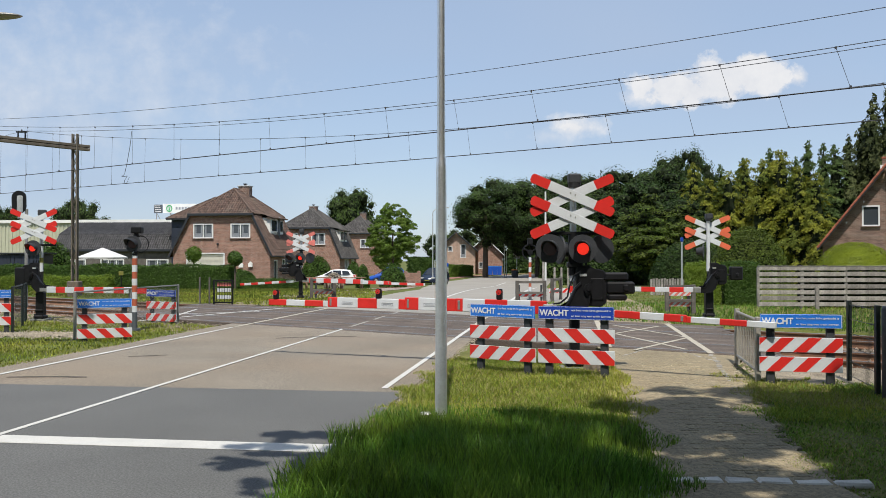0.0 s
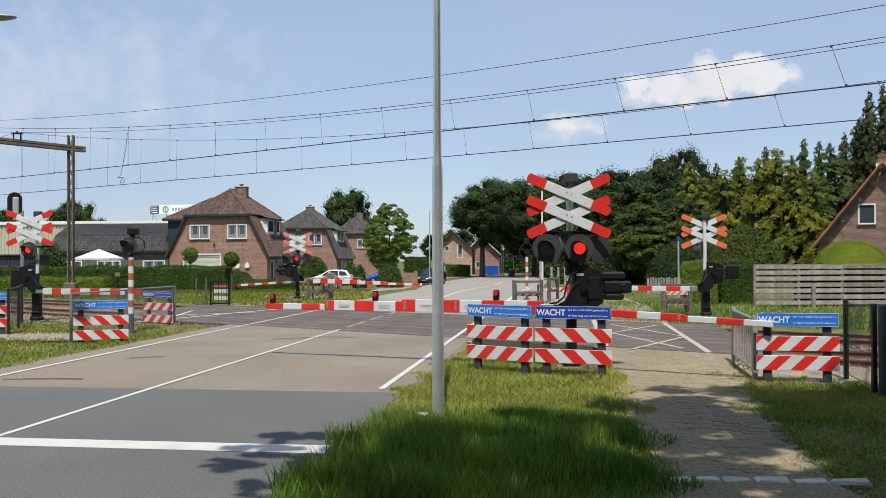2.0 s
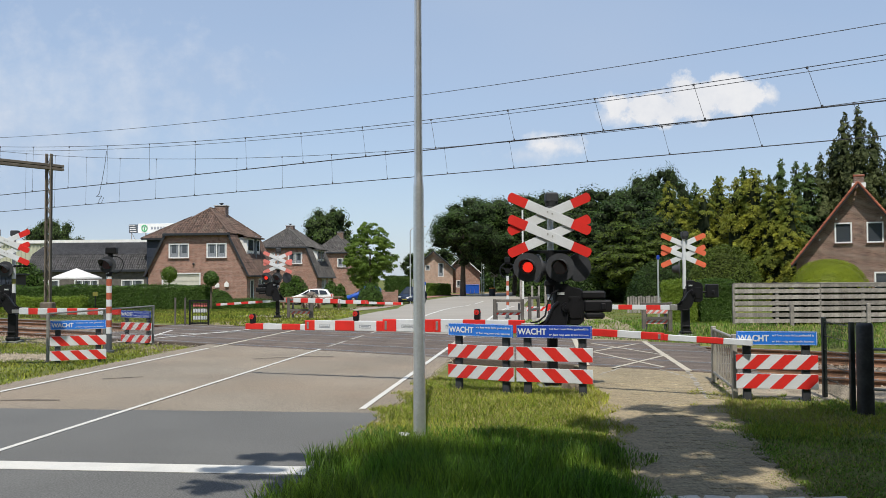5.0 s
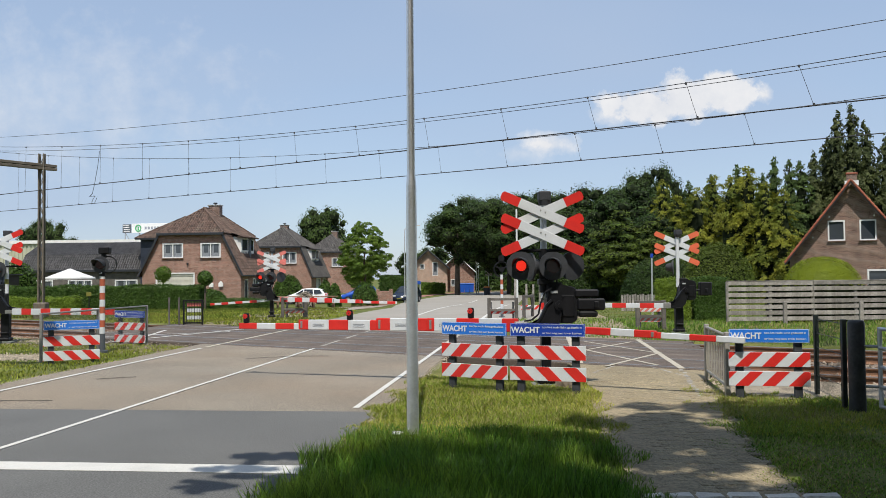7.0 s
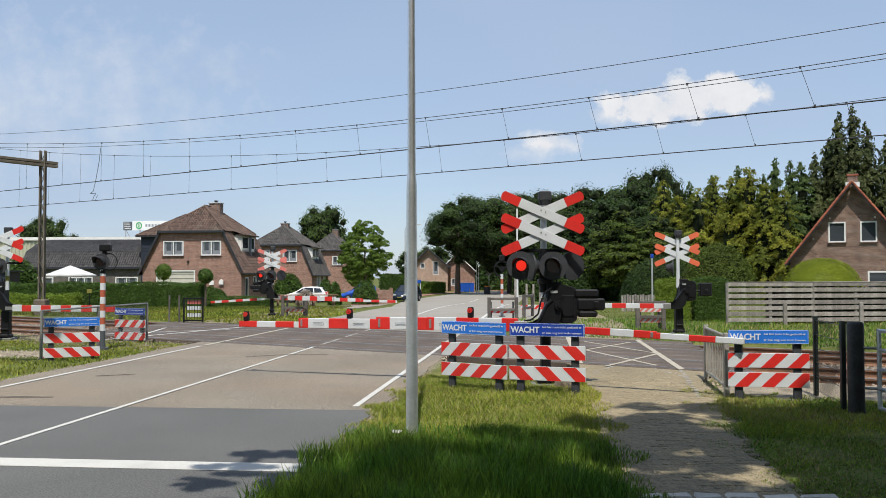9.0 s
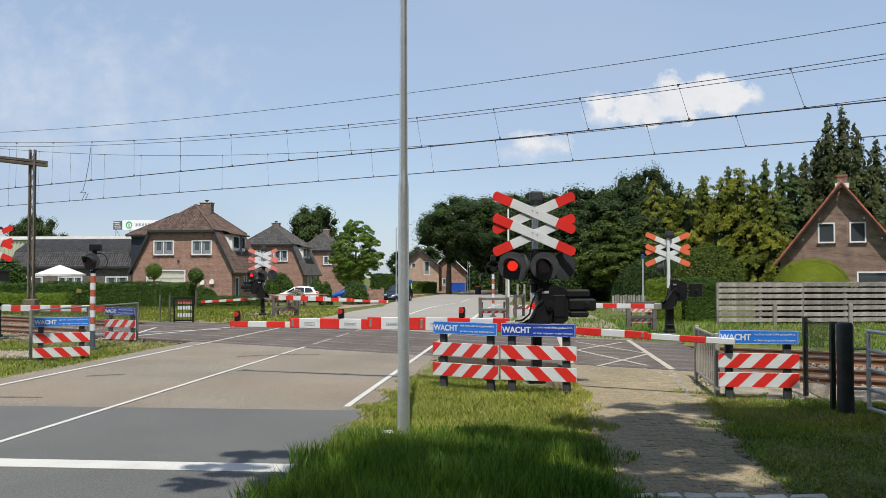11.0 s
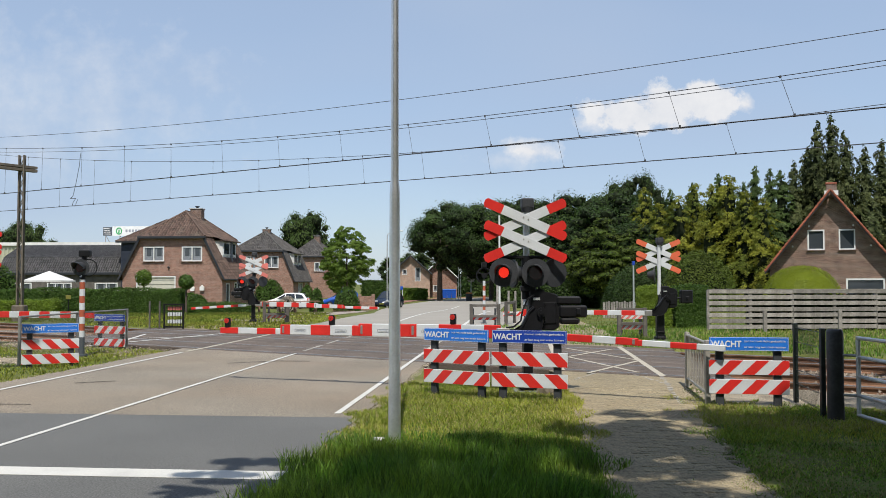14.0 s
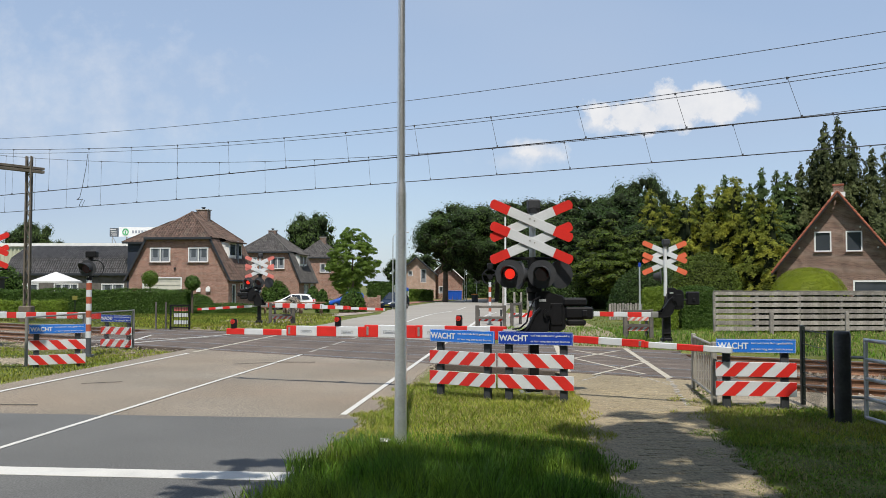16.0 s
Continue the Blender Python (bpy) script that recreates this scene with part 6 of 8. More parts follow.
def billboard():
    t = thing("roof_sign", "white roof sign with a green emblem on a steel frame", "billboard", pose(-38.9, 121, 0, 0, 0, -4))
    bm = bmesh.new()
    box(bm, 4.0, 0, 8.6, 5.6, 0.15, 1.25, 0.02)
    panel = part("panel", bm, M["frame_white"], t)
    bm = bmesh.new()
    box(bm, 0.55, -0.02, 8.55, 1.15, 0.15, 1.15, 0.02)
    part("grey_panel", bm, M["slate_panel"], t)
    for i in range(4):
        bm = bmesh.new()
        box(bm, 0.6 - 0.06 * i, -0.11, 8.2 + i * 0.25, 0.8, 0.03, 0.07)
        part("bar", bm, M["plaster_white"], t)
    bm = bmesh.new()
    for i in range(20):
        a, b = 2 * math.pi * i / 20, 2 * math.pi * (i + 1) / 20
        rod(bm, (2.1 + 0.36 * math.cos(a), -0.1, 8.6 + 0.40 * math.sin(a)), (2.1 + 0.36 * math.cos(b), -0.1, 8.6 + 0.40 * math.sin(b)), 0.07, 0.07, 6)
    box(bm, 2.1, -0.1, 8.55, 0.15, 0.05, 0.42)
    part("emblem", bm, M["green_sign"], panel)
    for i in range(5):
        bm = bmesh.new()
        box(bm, 3.1 + i * 0.42, -0.09, 8.62, 0.26, 0.03, 0.36)
        part("text_bar", bm, M["grey_text"], panel)
    for xx in (0.3, 2.2, 4.3, 6.2):
        bm = bmesh.new()
        rod(bm, (xx, 0, 5.8), (xx, 0, 8.0), 0.05, 0.05, 6)
        rod(bm, (xx, 0.1, 8.0), (xx + 0.7, 1.2, 6.0), 0.04, 0.04, 6)
        part("strut", bm, M["steel_dull"], t)


billboard()


# ---- foliage ----
def mesh_of(name, verts, faces, mat):
    me = bpy.data.meshes.new(name)
    me.from_pydata(verts, [], faces)
    me.materials.append(mat)
    return me


BALL = bmesh.new()
bmesh.ops.create_icosphere(BALL, subdivisions=1, radius=1)
BALL_CO, BALL_FACES = np.array([v.co[:] for v in BALL.verts]), np.array([[v.index for v in f.verts] for f in BALL.faces])
BALL.free()


def crown_mesh(seed, n, clumps, rx, rz, leaf, mat, cone=0.0, droop=0.0, lump=(0.12, 0.26), flat=0.75, core=(0.58, 0.86)):
    """Leaves over many clumps with near-black cores coloured as inner shade; cone > 0 narrows the crown to its top.
    Gives the leaves and the cores.
    """
    rng = np.random.default_rng(seed)
    c = rng.normal(size=(clumps, 3))
    c /= np.linalg.norm(c, axis=1, keepdims=True)
    out = c.copy()
    c *= rng.uniform(0.30, 1.0, (clumps, 1)) ** 0.5
    c[:, 2] = c[:, 2] * rz
    narrow = 1 - cone * (c[:, 2] / rz * 0.5 + 0.5)
    c[:, 0] *= rx * narrow
    c[:, 1] *= rx * narrow
    size = rx * rng.uniform(*lump, clumps) * np.maximum(0.25, narrow)
    weight = size ** 2
    pick = rng.choice(clumps, n, p=weight / weight.sum())
    d = rng.normal(size=(n, 3)) + 0.75 * out[pick]
    d /= np.linalg.norm(d, axis=1, keepdims=True)
    d[:, 2] = np.where(rng.random(n) < 0.5, np.abs(d[:, 2]), d[:, 2])
    rough = 1 + 0.19 * rng.normal(size=n)
    p = c[pick] + d * (size[pick] * rough)[:, None] * np.array([1, 1, flat])
    p[:, 2] -= droop * np.hypot(p[:, 0], p[:, 1])
    nrm = d + np.array([0, 0, 0.15]) + rng.normal(scale=0.35, size=(n, 3))
    ob = quads("crown", p, leaf, nrm, mat, 1.3, None, rng)
    me = ob.data
    bpy.data.objects.remove(ob)
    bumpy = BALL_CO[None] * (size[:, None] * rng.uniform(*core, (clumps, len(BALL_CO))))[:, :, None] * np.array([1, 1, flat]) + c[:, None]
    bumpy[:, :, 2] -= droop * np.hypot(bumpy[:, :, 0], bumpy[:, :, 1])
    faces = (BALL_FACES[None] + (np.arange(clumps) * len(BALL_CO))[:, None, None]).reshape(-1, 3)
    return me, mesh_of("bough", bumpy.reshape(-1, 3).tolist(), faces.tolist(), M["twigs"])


def conifer_mesh(seed, n, height, radius, leaf, mat, ragged=0.3, taper=0.85, hang=0.45):
    """Drooping sprays round a tall stem, longest at the foot, with a ragged outline round an inner cone coloured
    near-black as shade.
    """
    rng = np.random.default_rng(seed)
    arms = int(height * 22)
    f = rng.random(arms) ** 1.05
    az = rng.uniform(0, 6.28, arms)
    shape = (1 - f) ** taper * (1 - 0.35 * np.exp(-f * 14))
    lobe = 1 + 0.20 * np.sin(az * 3 + seed + f * 9) + 0.16 * np.sin(az * 5 - f * 23)
    r = (radius * shape * rng.uniform(1 - ragged, 1 + ragged, arms) + 0.05) * lobe
    weight = r + 0.05
    pick = rng.choice(arms, n, p=weight / weight.sum())
    t = rng.uniform(0.25, 1, n) ** 0.6
    reach = r[pick] * t
    a = az[pick] + rng.normal(scale=0.13, size=n) / np.maximum(0.35, reach)
    z = height * f[pick] + 0.30 * t - hang * t * t * r[pick] - np.abs(rng.normal(scale=0.16, size=n)) + 0.1
    lean = 0.012 * height * np.maximum(0, z / height - 0.85) * 4
    pts = np.stack([reach * np.cos(a) + lean * math.cos(seed), reach * np.sin(a), z], 1)
    nrm = np.stack([np.cos(a), np.sin(a), 0.45 + 0 * a], 1) + rng.normal(scale=0.4, size=(n, 3))
    ob = quads("crown", pts, leaf, nrm, mat, 1.7, None, rng)
    me = ob.data
    bpy.data.objects.remove(ob)
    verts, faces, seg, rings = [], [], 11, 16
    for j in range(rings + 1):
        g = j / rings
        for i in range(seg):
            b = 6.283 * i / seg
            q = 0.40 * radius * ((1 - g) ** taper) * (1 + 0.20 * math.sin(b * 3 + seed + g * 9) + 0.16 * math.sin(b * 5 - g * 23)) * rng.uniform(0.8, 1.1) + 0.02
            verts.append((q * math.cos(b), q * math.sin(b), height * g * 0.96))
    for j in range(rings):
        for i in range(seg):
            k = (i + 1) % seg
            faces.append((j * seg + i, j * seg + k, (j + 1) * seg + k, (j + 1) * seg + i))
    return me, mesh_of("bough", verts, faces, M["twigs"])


def trunk_mesh(height, r, limbs, spread, seed):
    rng = random.Random(seed)
    bm = bmesh.new()
    rod(bm, (0, 0, -0.3), (0.1 * r, 0, height * 0.5), r, r * 0.72, 10)
    rod(bm, (0.1 * r, 0, height * 0.5), (0, 0.1 * r, height), r * 0.72, r * 0.35, 10)
    for i in range(limbs):
        a = 6.28 * i / limbs + rng.uniform(-0.4, 0.4)
        z = height * rng.uniform(0.45, 0.85)
        reach = spread * rng.uniform(0.5, 0.9)
        mid = (reach * 0.45 * math.cos(a), reach * 0.45 * math.sin(a), z + reach * 0.35)
        rod(bm, (0, 0, z), mid, r * 0.35, r * 0.22, 7)
        rod(bm, mid, (reach * math.cos(a), reach * math.sin(a), z + reach * 0.55), r * 0.22, r * 0.08, 6)
    me = bpy.data.meshes.new("trunk")
    bm.to_mesh(me)
    bm.free()
    me.materials.append(M["bark"])
    return me


def tree_kind(name, label, crown, trunk, crown_z, group, crown_x=0.0):
    t = thing(name, label, "tree", group=group)
    share("trunk", trunk, t)
    share("crown", crown[0], t, pose(crown_x, 0, crown_z))
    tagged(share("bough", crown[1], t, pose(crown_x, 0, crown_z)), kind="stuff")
    return t


FIRST = {}                                # where the first tree of each kind goes, once its copies are made


def plant(kind, x, y, size=1.0, turn=0.0, wide=1.0, sink=0.0):
    m = pose(x, y, ground_z(x, y) - sink, 0, 0, turn) @ Matrix.Diagonal((size * wide, size * wide, size, 1))
    if kind not in FIRST:
        FIRST[kind] = m
        return kind
    return copy_thing(kind, m)


OAK = [tree_kind("oak_tree", "broad dark green oak with a dense uneven crown", crown_mesh(11 + i, 16500, 190, 5.5, 4.5, 0.097, M["leaf_oak"]), trunk_mesh(6.5, 0.38, 7, 4.2, i), 7.2, "woodland oaks") for i in range(2)]
FAROAK = tree_kind("oak_tree", "distant dark green tree with a rounded crown", crown_mesh(14, 8000, 120, 5.5, 4.5, 0.128, M["leaf_far"], lump=(0.16, 0.28)), trunk_mesh(6.5, 0.38, 5, 4.2, 3), 7.2, "distant trees")
SKYSCREEN_OAK = tree_kind("oak_tree", "unseen oak added behind the camera to hold back skylight", crown_mesh(15, 2400, 60, 5.5, 4.5, 0.30, M["leaf_oak"], lump=(0.2, 0.34)), trunk_mesh(6.5, 0.38, 5, 4.2, 3), 7.2, "roadside oaks")
STREET = tree_kind("oak_tree", "tall dark roadside oak with a bare trunk below its crown", crown_mesh(17, 28000, 190, 5.7, 4.2, 0.085, M["leaf_oak"]), trunk_mesh(8.0, 0.36, 6, 2.2, 6), 7.9, "woodland oaks", 2.6)
BEECH = tree_kind("beech_tree", "olive green beech with layered drooping branches", crown_mesh(18, 15500, 120, 5.4, 4.3, 0.090, M["leaf_beech"], 0.25, 0.18, (0.14, 0.26), 0.38), trunk_mesh(6.0, 0.34, 6, 4.0, 8), 5.6, "woodland beeches")
LIGHT = tree_kind("ash_tree", "light green feathery young tree", crown_mesh(21, 26000, 300, 2.5, 2.3, 0.056, M["leaf_light"], 0.45, 0.16, (0.07, 0.17), 0.55, (0.15, 0.32)), trunk_mesh(4.2, 0.12, 7, 1.9, 4), 4.35, "street trees")
GOLD = [tree_kind("cypress_tree", "golden green cypress with a ragged pointed crown", conifer_mesh(31 + i, 12800, 11.6, 2.7, 0.064, M["leaf_golden"], 0.40, 0.52), trunk_mesh(5, 0.22, 0, 1.8, 7 + i), 0.2, "golden cypresses") for i in range(2)]
GREEN = tree_kind("cypress_tree", "dark green pointed cypress among golden ones", conifer_mesh(35, 12400, 12.0, 2.3, 0.064, M["leaf_conifer"], 0.32, 0.64), trunk_mesh(5, 0.22, 0, 1.8, 7), 0.2, "golden cypresses")
FIR = [tree_kind("spruce_tree", "tall dark spruce with drooping tiers of branches", conifer_mesh(41 + i, 12500, 14.5, 2.5, 0.080, M["leaf_spruce"], 0.36 + 0.08 * i, 0.72, 0.85), trunk_mesh(12, 0.24, 0, 1, 9), 0.5, "tall spruces") for i in range(2)]


def place(px, dist):
    """A spot in the straight-ahead fan: px is how far to the side for each metre ahead."""
    return px * dist, dist


WOODS = [  # kind, side per metre ahead, distance, size, width
    (STREET, 0.0470, 124, 1.11, 1.05), (OAK[1], 0.105, 128, 1.06, 1.0), (OAK[0], 0.136, 140, 1.30, 1.0), (OAK[0], 0.165, 125, 1.16, 1.0), (OAK[1], 0.205, 120, 1.18, 1.0), (FAROAK, 0.226, 124, 1.22, 0.85),
    (OAK[0], 0.245, 112, 1.15, 1.0), (OAK[1], 0.268, 118, 1.38, 0.62), (BEECH, 0.233, 84, 0.86, 1.0), (BEECH, 0.262, 82, 0.74, 1.0), (OAK[1], 0.272, 84, 0.66, 1.0), (OAK[0], 0.29, 96, 0.85, 1.0),
    (OAK[1], 0.165, 104, 0.80, 1.1), (OAK[0], 0.345, 110, 1.0, 1.1), (OAK[0], 0.40, 112, 1.0, 1.1), (FAROAK, 0.46, 116, 1.0, 1.1), (FAROAK, 0.52, 120, 1.1, 1.1), (FAROAK, 0.60, 120, 1.1, 1.1),
    (GOLD[1], 0.279, 86, 0.98, 0.9), (GOLD[0], 0.296, 84, 0.84, 1.2), (GOLD[1], 0.318, 82, 0.88, 1.2), (GOLD[0], 0.337, 84, 1.0, 0.9), (GOLD[1], 0.357, 79, 0.94, 1.1), (GOLD[0], 0.376, 78, 1.0, 1.1), (GREEN, 0.333, 90, 1.02, 1.0),
    (GOLD[0], 0.396, 76, 0.86, 1.1), (GOLD[1], 0.415, 75, 0.80, 1.1), (GREEN, 0.365, 86, 1.06, 1.0), (GREEN, 0.309, 88, 0.95, 1.0),
    (GREEN, 0.392, 82, 0.95, 1.0), (GREEN, 0.406, 80, 1.05, 0.9), (GREEN, 0.424, 80, 1.03, 0.9), (GREEN, 0.437, 80, 1.02, 1.1), (FIR[1], 0.452, 80, 0.90, 1.0), (FIR[0], 0.466, 82, 1.0, 1.1),
    (FIR[0], 0.479, 80, 1.14, 0.95), (FIR[1], 0.496, 79, 1.17, 0.95), (FIR[0], 0.513, 80, 1.08, 1.0), (FIR[1], 0.535, 80, 1.0, 1.1), (FIR[1], 0.555, 82, 1.05, 1.1), (FIR[0], 0.58, 84, 1.03, 1.1), (FIR[1], 0.61, 84, 1.08, 1.1),
    (FAROAK, -0.103, 175, 1.36, 0.72), (FAROAK, -0.408, 165, 1.14, 0.70), (FAROAK, -0.49, 150, 0.95, 0.6), (FAROAK, -0.385, 170, 0.9, 0.9),
    (FAROAK, -0.005, 210, 0.72, 0.8), (FAROAK, 0.02, 190, 0.75, 1.0), (FAROAK, 0.075, 190, 0.9, 1.2), (FAROAK, 0.15, 170, 0.9, 1.2), (FAROAK, 0.22, 150, 0.95, 1.2),
]
for i, (kind, px, dist, size, wide) in enumerate(WOODS):
    plant(kind, *place(px, dist), size, (i * 67) % 360, wide)
for i, (x, y, s) in enumerate(((-4.15, 74, 1.06), (-6.0, 97, 0.75))):
    plant(LIGHT, x, y, s, i * 80)
# the trees behind the camera whose shade lies over the verge


def shade_tree(x, y, cx, cy, cz, rx, rz, seed):
    t = thing("roadside_oak", "tall oak leaning over the verge behind the camera", "tree", pose(x, y, 0), group="roadside oaks")
    share("trunk", trunk_mesh(cz, 0.3, 6, rx * 0.7, seed), t, pose(0, 0, 0) @ Matrix.Shear("XY", 4, ((cx - x) / cz, (cy - y) / cz)))
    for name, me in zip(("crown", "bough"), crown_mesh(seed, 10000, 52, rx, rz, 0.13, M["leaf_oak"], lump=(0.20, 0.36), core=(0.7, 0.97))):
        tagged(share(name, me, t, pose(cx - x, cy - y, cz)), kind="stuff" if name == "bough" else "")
    return t


verge_oak = thing("roadside_oak", "tall oak with open boughs over the verge behind the camera", "tree", pose(3.6, -3.2, 0), group="roadside oaks")
share("trunk", trunk_mesh(9.5, 0.3, 7, 3.4, 101), verge_oak, pose(0, 0, 0) @ Matrix.Shear("XY", 4, (-0.13, 0.42)))
for i, (x, y, r) in enumerate(((0.65, 2.4, 1.62), (0.3, 0.5, 1.5), (3.35, 4.6, 1.5), (4.75, 2.3, 1.85), (2.5, -0.6, 1.15), (4.35, 0.2, 1.45), (-0.3, -1.2, 1.6), (3.5, 3.3, 0.9), (4.0, 0.5, 1.2), (2.25, 3.3, 0.8), (2.40, 0.72, 0.70), (3.2, 0.85, 0.7))):
    for name, me in zip(("crown", "bough"), crown_mesh(150 + i, 2600, 26, r, r * 0.75, 0.085, M["leaf_oak"], lump=(0.18, 0.34), core=(0.5, 0.85))):
        tagged(share(name, me, verge_oak, pose(x - 3.6, y + 3.2, 9.9 + 0.3 * (i % 3))), kind="stuff")
for i, (x, y, z, r) in enumerate(((-1.15, 3.3, 8.0, 0.50), (-0.55, 2.7, 8.1, 0.42), (-1.75, 3.7, 7.9, 0.22), (-0.15, 2.1, 8.2, 0.40), (-0.85, 2.9, 8.6, 0.40), (-1.70, 4.28, 8.0, 0.13), (-1.36, 4.26, 8.0, 0.12), (-1.90, 3.1, 8.0, 0.16), (-1.42, 2.25, 8.0, 0.18))):
    for name, me in zip(("crown", "bough"), crown_mesh(110 + i, 420, 12, r * 1.5, r * 0.8, 0.06, M["leaf_oak"])):
        tagged(share(name, me, verge_oak, pose(x - 3.6, y + 3.2, z)), kind="stuff")
bm = bmesh.new()
rod(bm, (0.3, 3.2, 7.4), (-2.6, 4.4, 8.3), 0.09, 0.05, 8)
rod(bm, (-2.6, 4.4, 8.3), (-5.1, 6.6, 7.95), 0.05, 0.02, 8)
part("side_limb", bm, M["bark"], verge_oak)
shade_tree(9.6, -2.6, 7.9, 2.6, 10.6, 3.9, 3.0, 102)
shade_tree(15.0, -1.0, 14.8, 3.0, 10.6, 4.2, 3.2, 103)
# added oaks, never in view, that only cut down the light of the sky
for i, (x, y, s) in enumerate(((-9, -9, 1.1), (2, -9, 1.2), (18, -4, 1.2), (14.5, 8.5, 1.0), (-18, -12, 1.45), (-3.5, -14, 1.6), (9.5, -12, 1.5), (20, -13, 1.5), (29, -6, 1.4), (-28, -10, 1.4))):
    plant(SKYSCREEN_OAK, x, y, s, i * 70)
for kind, m in FIRST.items():
    kind.matrix_basis = m


def shell_bush(name, label, x, y, rx, ry, h, mat, n, leaf, seed, category="bush", power=2.0, depth=(0.86, 1.04), body="twigs"):
    """A clipped or loose shrub: leaves over a rounded body, by default near-black for the shade inside."""
    rng = np.random.default_rng(seed)
    t = thing(name, label, category, pose(x, y, ground_z(x, y)))
    d = rng.normal(size=(n, 3))
    d /= np.linalg.norm(d, axis=1, keepdims=True)
    d[:, 2] = np.abs(d[:, 2])
    k = (np.abs(d) ** power).sum(axis=1, keepdims=True) ** (1 / power)
    s = d / k
    p = s * np.array([rx, ry, h]) * rng.uniform(*depth, (n, 1))
    quads("leaves", p, leaf, d + rng.normal(scale=0.5, size=(n, 3)), mat, 1.3, t, rng)
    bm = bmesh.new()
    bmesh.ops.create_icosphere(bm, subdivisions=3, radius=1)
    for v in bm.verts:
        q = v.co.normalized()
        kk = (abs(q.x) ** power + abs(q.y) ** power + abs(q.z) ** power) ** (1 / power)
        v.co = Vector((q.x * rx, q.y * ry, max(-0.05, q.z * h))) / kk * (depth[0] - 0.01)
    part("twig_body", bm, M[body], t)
    return t


def hedge(x0, y0, x1, y1, height, thick, mat, label, seed, n_per=170, leaf=0.075, uneven=0.05):
    """A clipped hedge between two points: leaves over a solid inner block."""
    rng = np.random.default_rng(seed)
    a, b = Vector((x0, y0)), Vector((x1, y1))
    length = (b - a).length
    turn = math.degrees(math.atan2((b - a).y, (b - a).x))
    z0 = min(ground_z(x0, y0), ground_z(x1, y1))
    t = thing("hedge", label, "hedge", pose(x0, y0, z0, 0, 0, turn), group="clipped hedges")
    bm = bmesh.new()
    box(bm, length / 2, 0, height / 2 - 0.1, length - 0.12, thick - 0.16, height + 0.05, 0.08)
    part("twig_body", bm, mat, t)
    n = int(length * n_per)
    u = rng.uniform(0, length, n)
    face = rng.random(n)
    front = face < 0.58
    v = np.where(front, rng.uniform(0, height, n), height + rng.normal(scale=uneven, size=n))
    w = np.where(front, -thick / 2 + rng.normal(scale=0.05, size=n), rng.uniform(-thick / 2, thick / 2, n))
    end = rng.random(n) < 0.10
    u = np.where(end, np.where(rng.random(n) < 0.5, 0, length) + rng.normal(scale=0.04, size=n), u)
    v = np.where(end, rng.uniform(0, height, n), v)
    w = np.where(end, rng.uniform(-thick / 2, thick / 2, n), w)
    v += np.where(front, 0, 0.05 * np.sin(u * 1.3) + 0.03 * np.sin(u * 3.1))
    nrm = np.stack([rng.normal(scale=0.5, size=n), np.where(front, -1.0, 0), np.where(front, 0.3, 1.0)], 1) + rng.normal(scale=0.45, size=(n, 3))
    quads("leaves", np.stack([u, w, v], 1), leaf, nrm, mat, 1.3, t, rng)


hedge(-32.5, 58, -13.5, 57.5, 1.5, 1.2, M["leaf_hedge"], "tall clipped dark green privet hedge", 51, 1500, 0.04)
hedge(-31, 55.5, -20.3, 55, 0.80, 0.9, M["leaf_mid"], "low yellowish clipped hedge before the tall one", 52, 1300, 0.035)
hedge(-13.3, 58.5, -9.5, 59, 0.60, 1.0, M["leaf_hedge"], "low clipped green hedge in the front garden", 53, 1700, 0.032)
# one hedge in two halves: its lit and shaded faces are put in by colour
hedge(9.5, 35.2, 10.75, 34.8, 1.46, 1.3, M["leaf_mid"], "square clipped hedge at the end of the timber fence, coloured as lit", 54, 6500, 0.022)
hedge(10.8, 34.8, 12.1, 34.6, 1.5, 1.3, M["leaf_hedge"], "square clipped hedge behind the timber fence, coloured as shaded", 58, 6500, 0.022)
# added hedge, coloured near-black so that the fence gaps read as shade
hedge(12.9, 32.35, 26.6, 32.35, 1.28, 0.6, M["twigs"], "near-black hedge added behind the fence to darken its gaps", 59, 500, 0.05)
hedge(-3.6, 94, -1.2, 95, 2.6, 1.2, M["leaf_hedge"], "tall green hedge beyond the low garden wall", 55, 2600, 0.06)
hedge(0.6, 131, 4.2, 132, 1.6, 1.5, M["leaf_light"], "light green hedge before the far gable house", 56, 300, 0.11)
shell_bush("box_dome", "large clipped yellow-green dome shrub behind the timber fence", 21.8, 47.5, 2.10, 1.85, 2.62, M["leaf_box"], 30000, 0.022, 61, "shrub", 2.4, (0.95, 1.02), "leaf_box")
shell_bush("bush", "rounded dark green shrub at the foot of the house", -17.8, 78, 1.5, 1.0, 1.5, M["leaf_hedge"], 1800, 0.08, 62)
shell_bush("bush", "rounded dark green clipped shrub at the house wall", -13.35, 61, 0.78, 0.7, 1.17, M["leaf_hedge"], 5000, 0.035, 74)
shell_bush("bush", "dense dark green shrub at the foot of the young tree", -4.0, 72, 1.05, 0.9, 1.9, M["leaf_hedge"], 2400, 0.06, 68)
shell_bush("bush", "loose mid-green shrub beside the driveway", -12.6, 89.5, 1.65, 1.0, 2.8, M["leaf_hedge"], 3600, 0.08, 63)
shell_bush("bush", "tall green shrub beside the dark shed", -33.6, 77, 2.2, 1.5, 3.9, M["leaf_hedge"], 3500, 0.09, 69)
shell_bush("bush", "pale flowering shrub before the parked white car", -8.5, 70, 0.75, 0.6, 1.15, M["leaf_pale"], 1500, 0.06, 72)
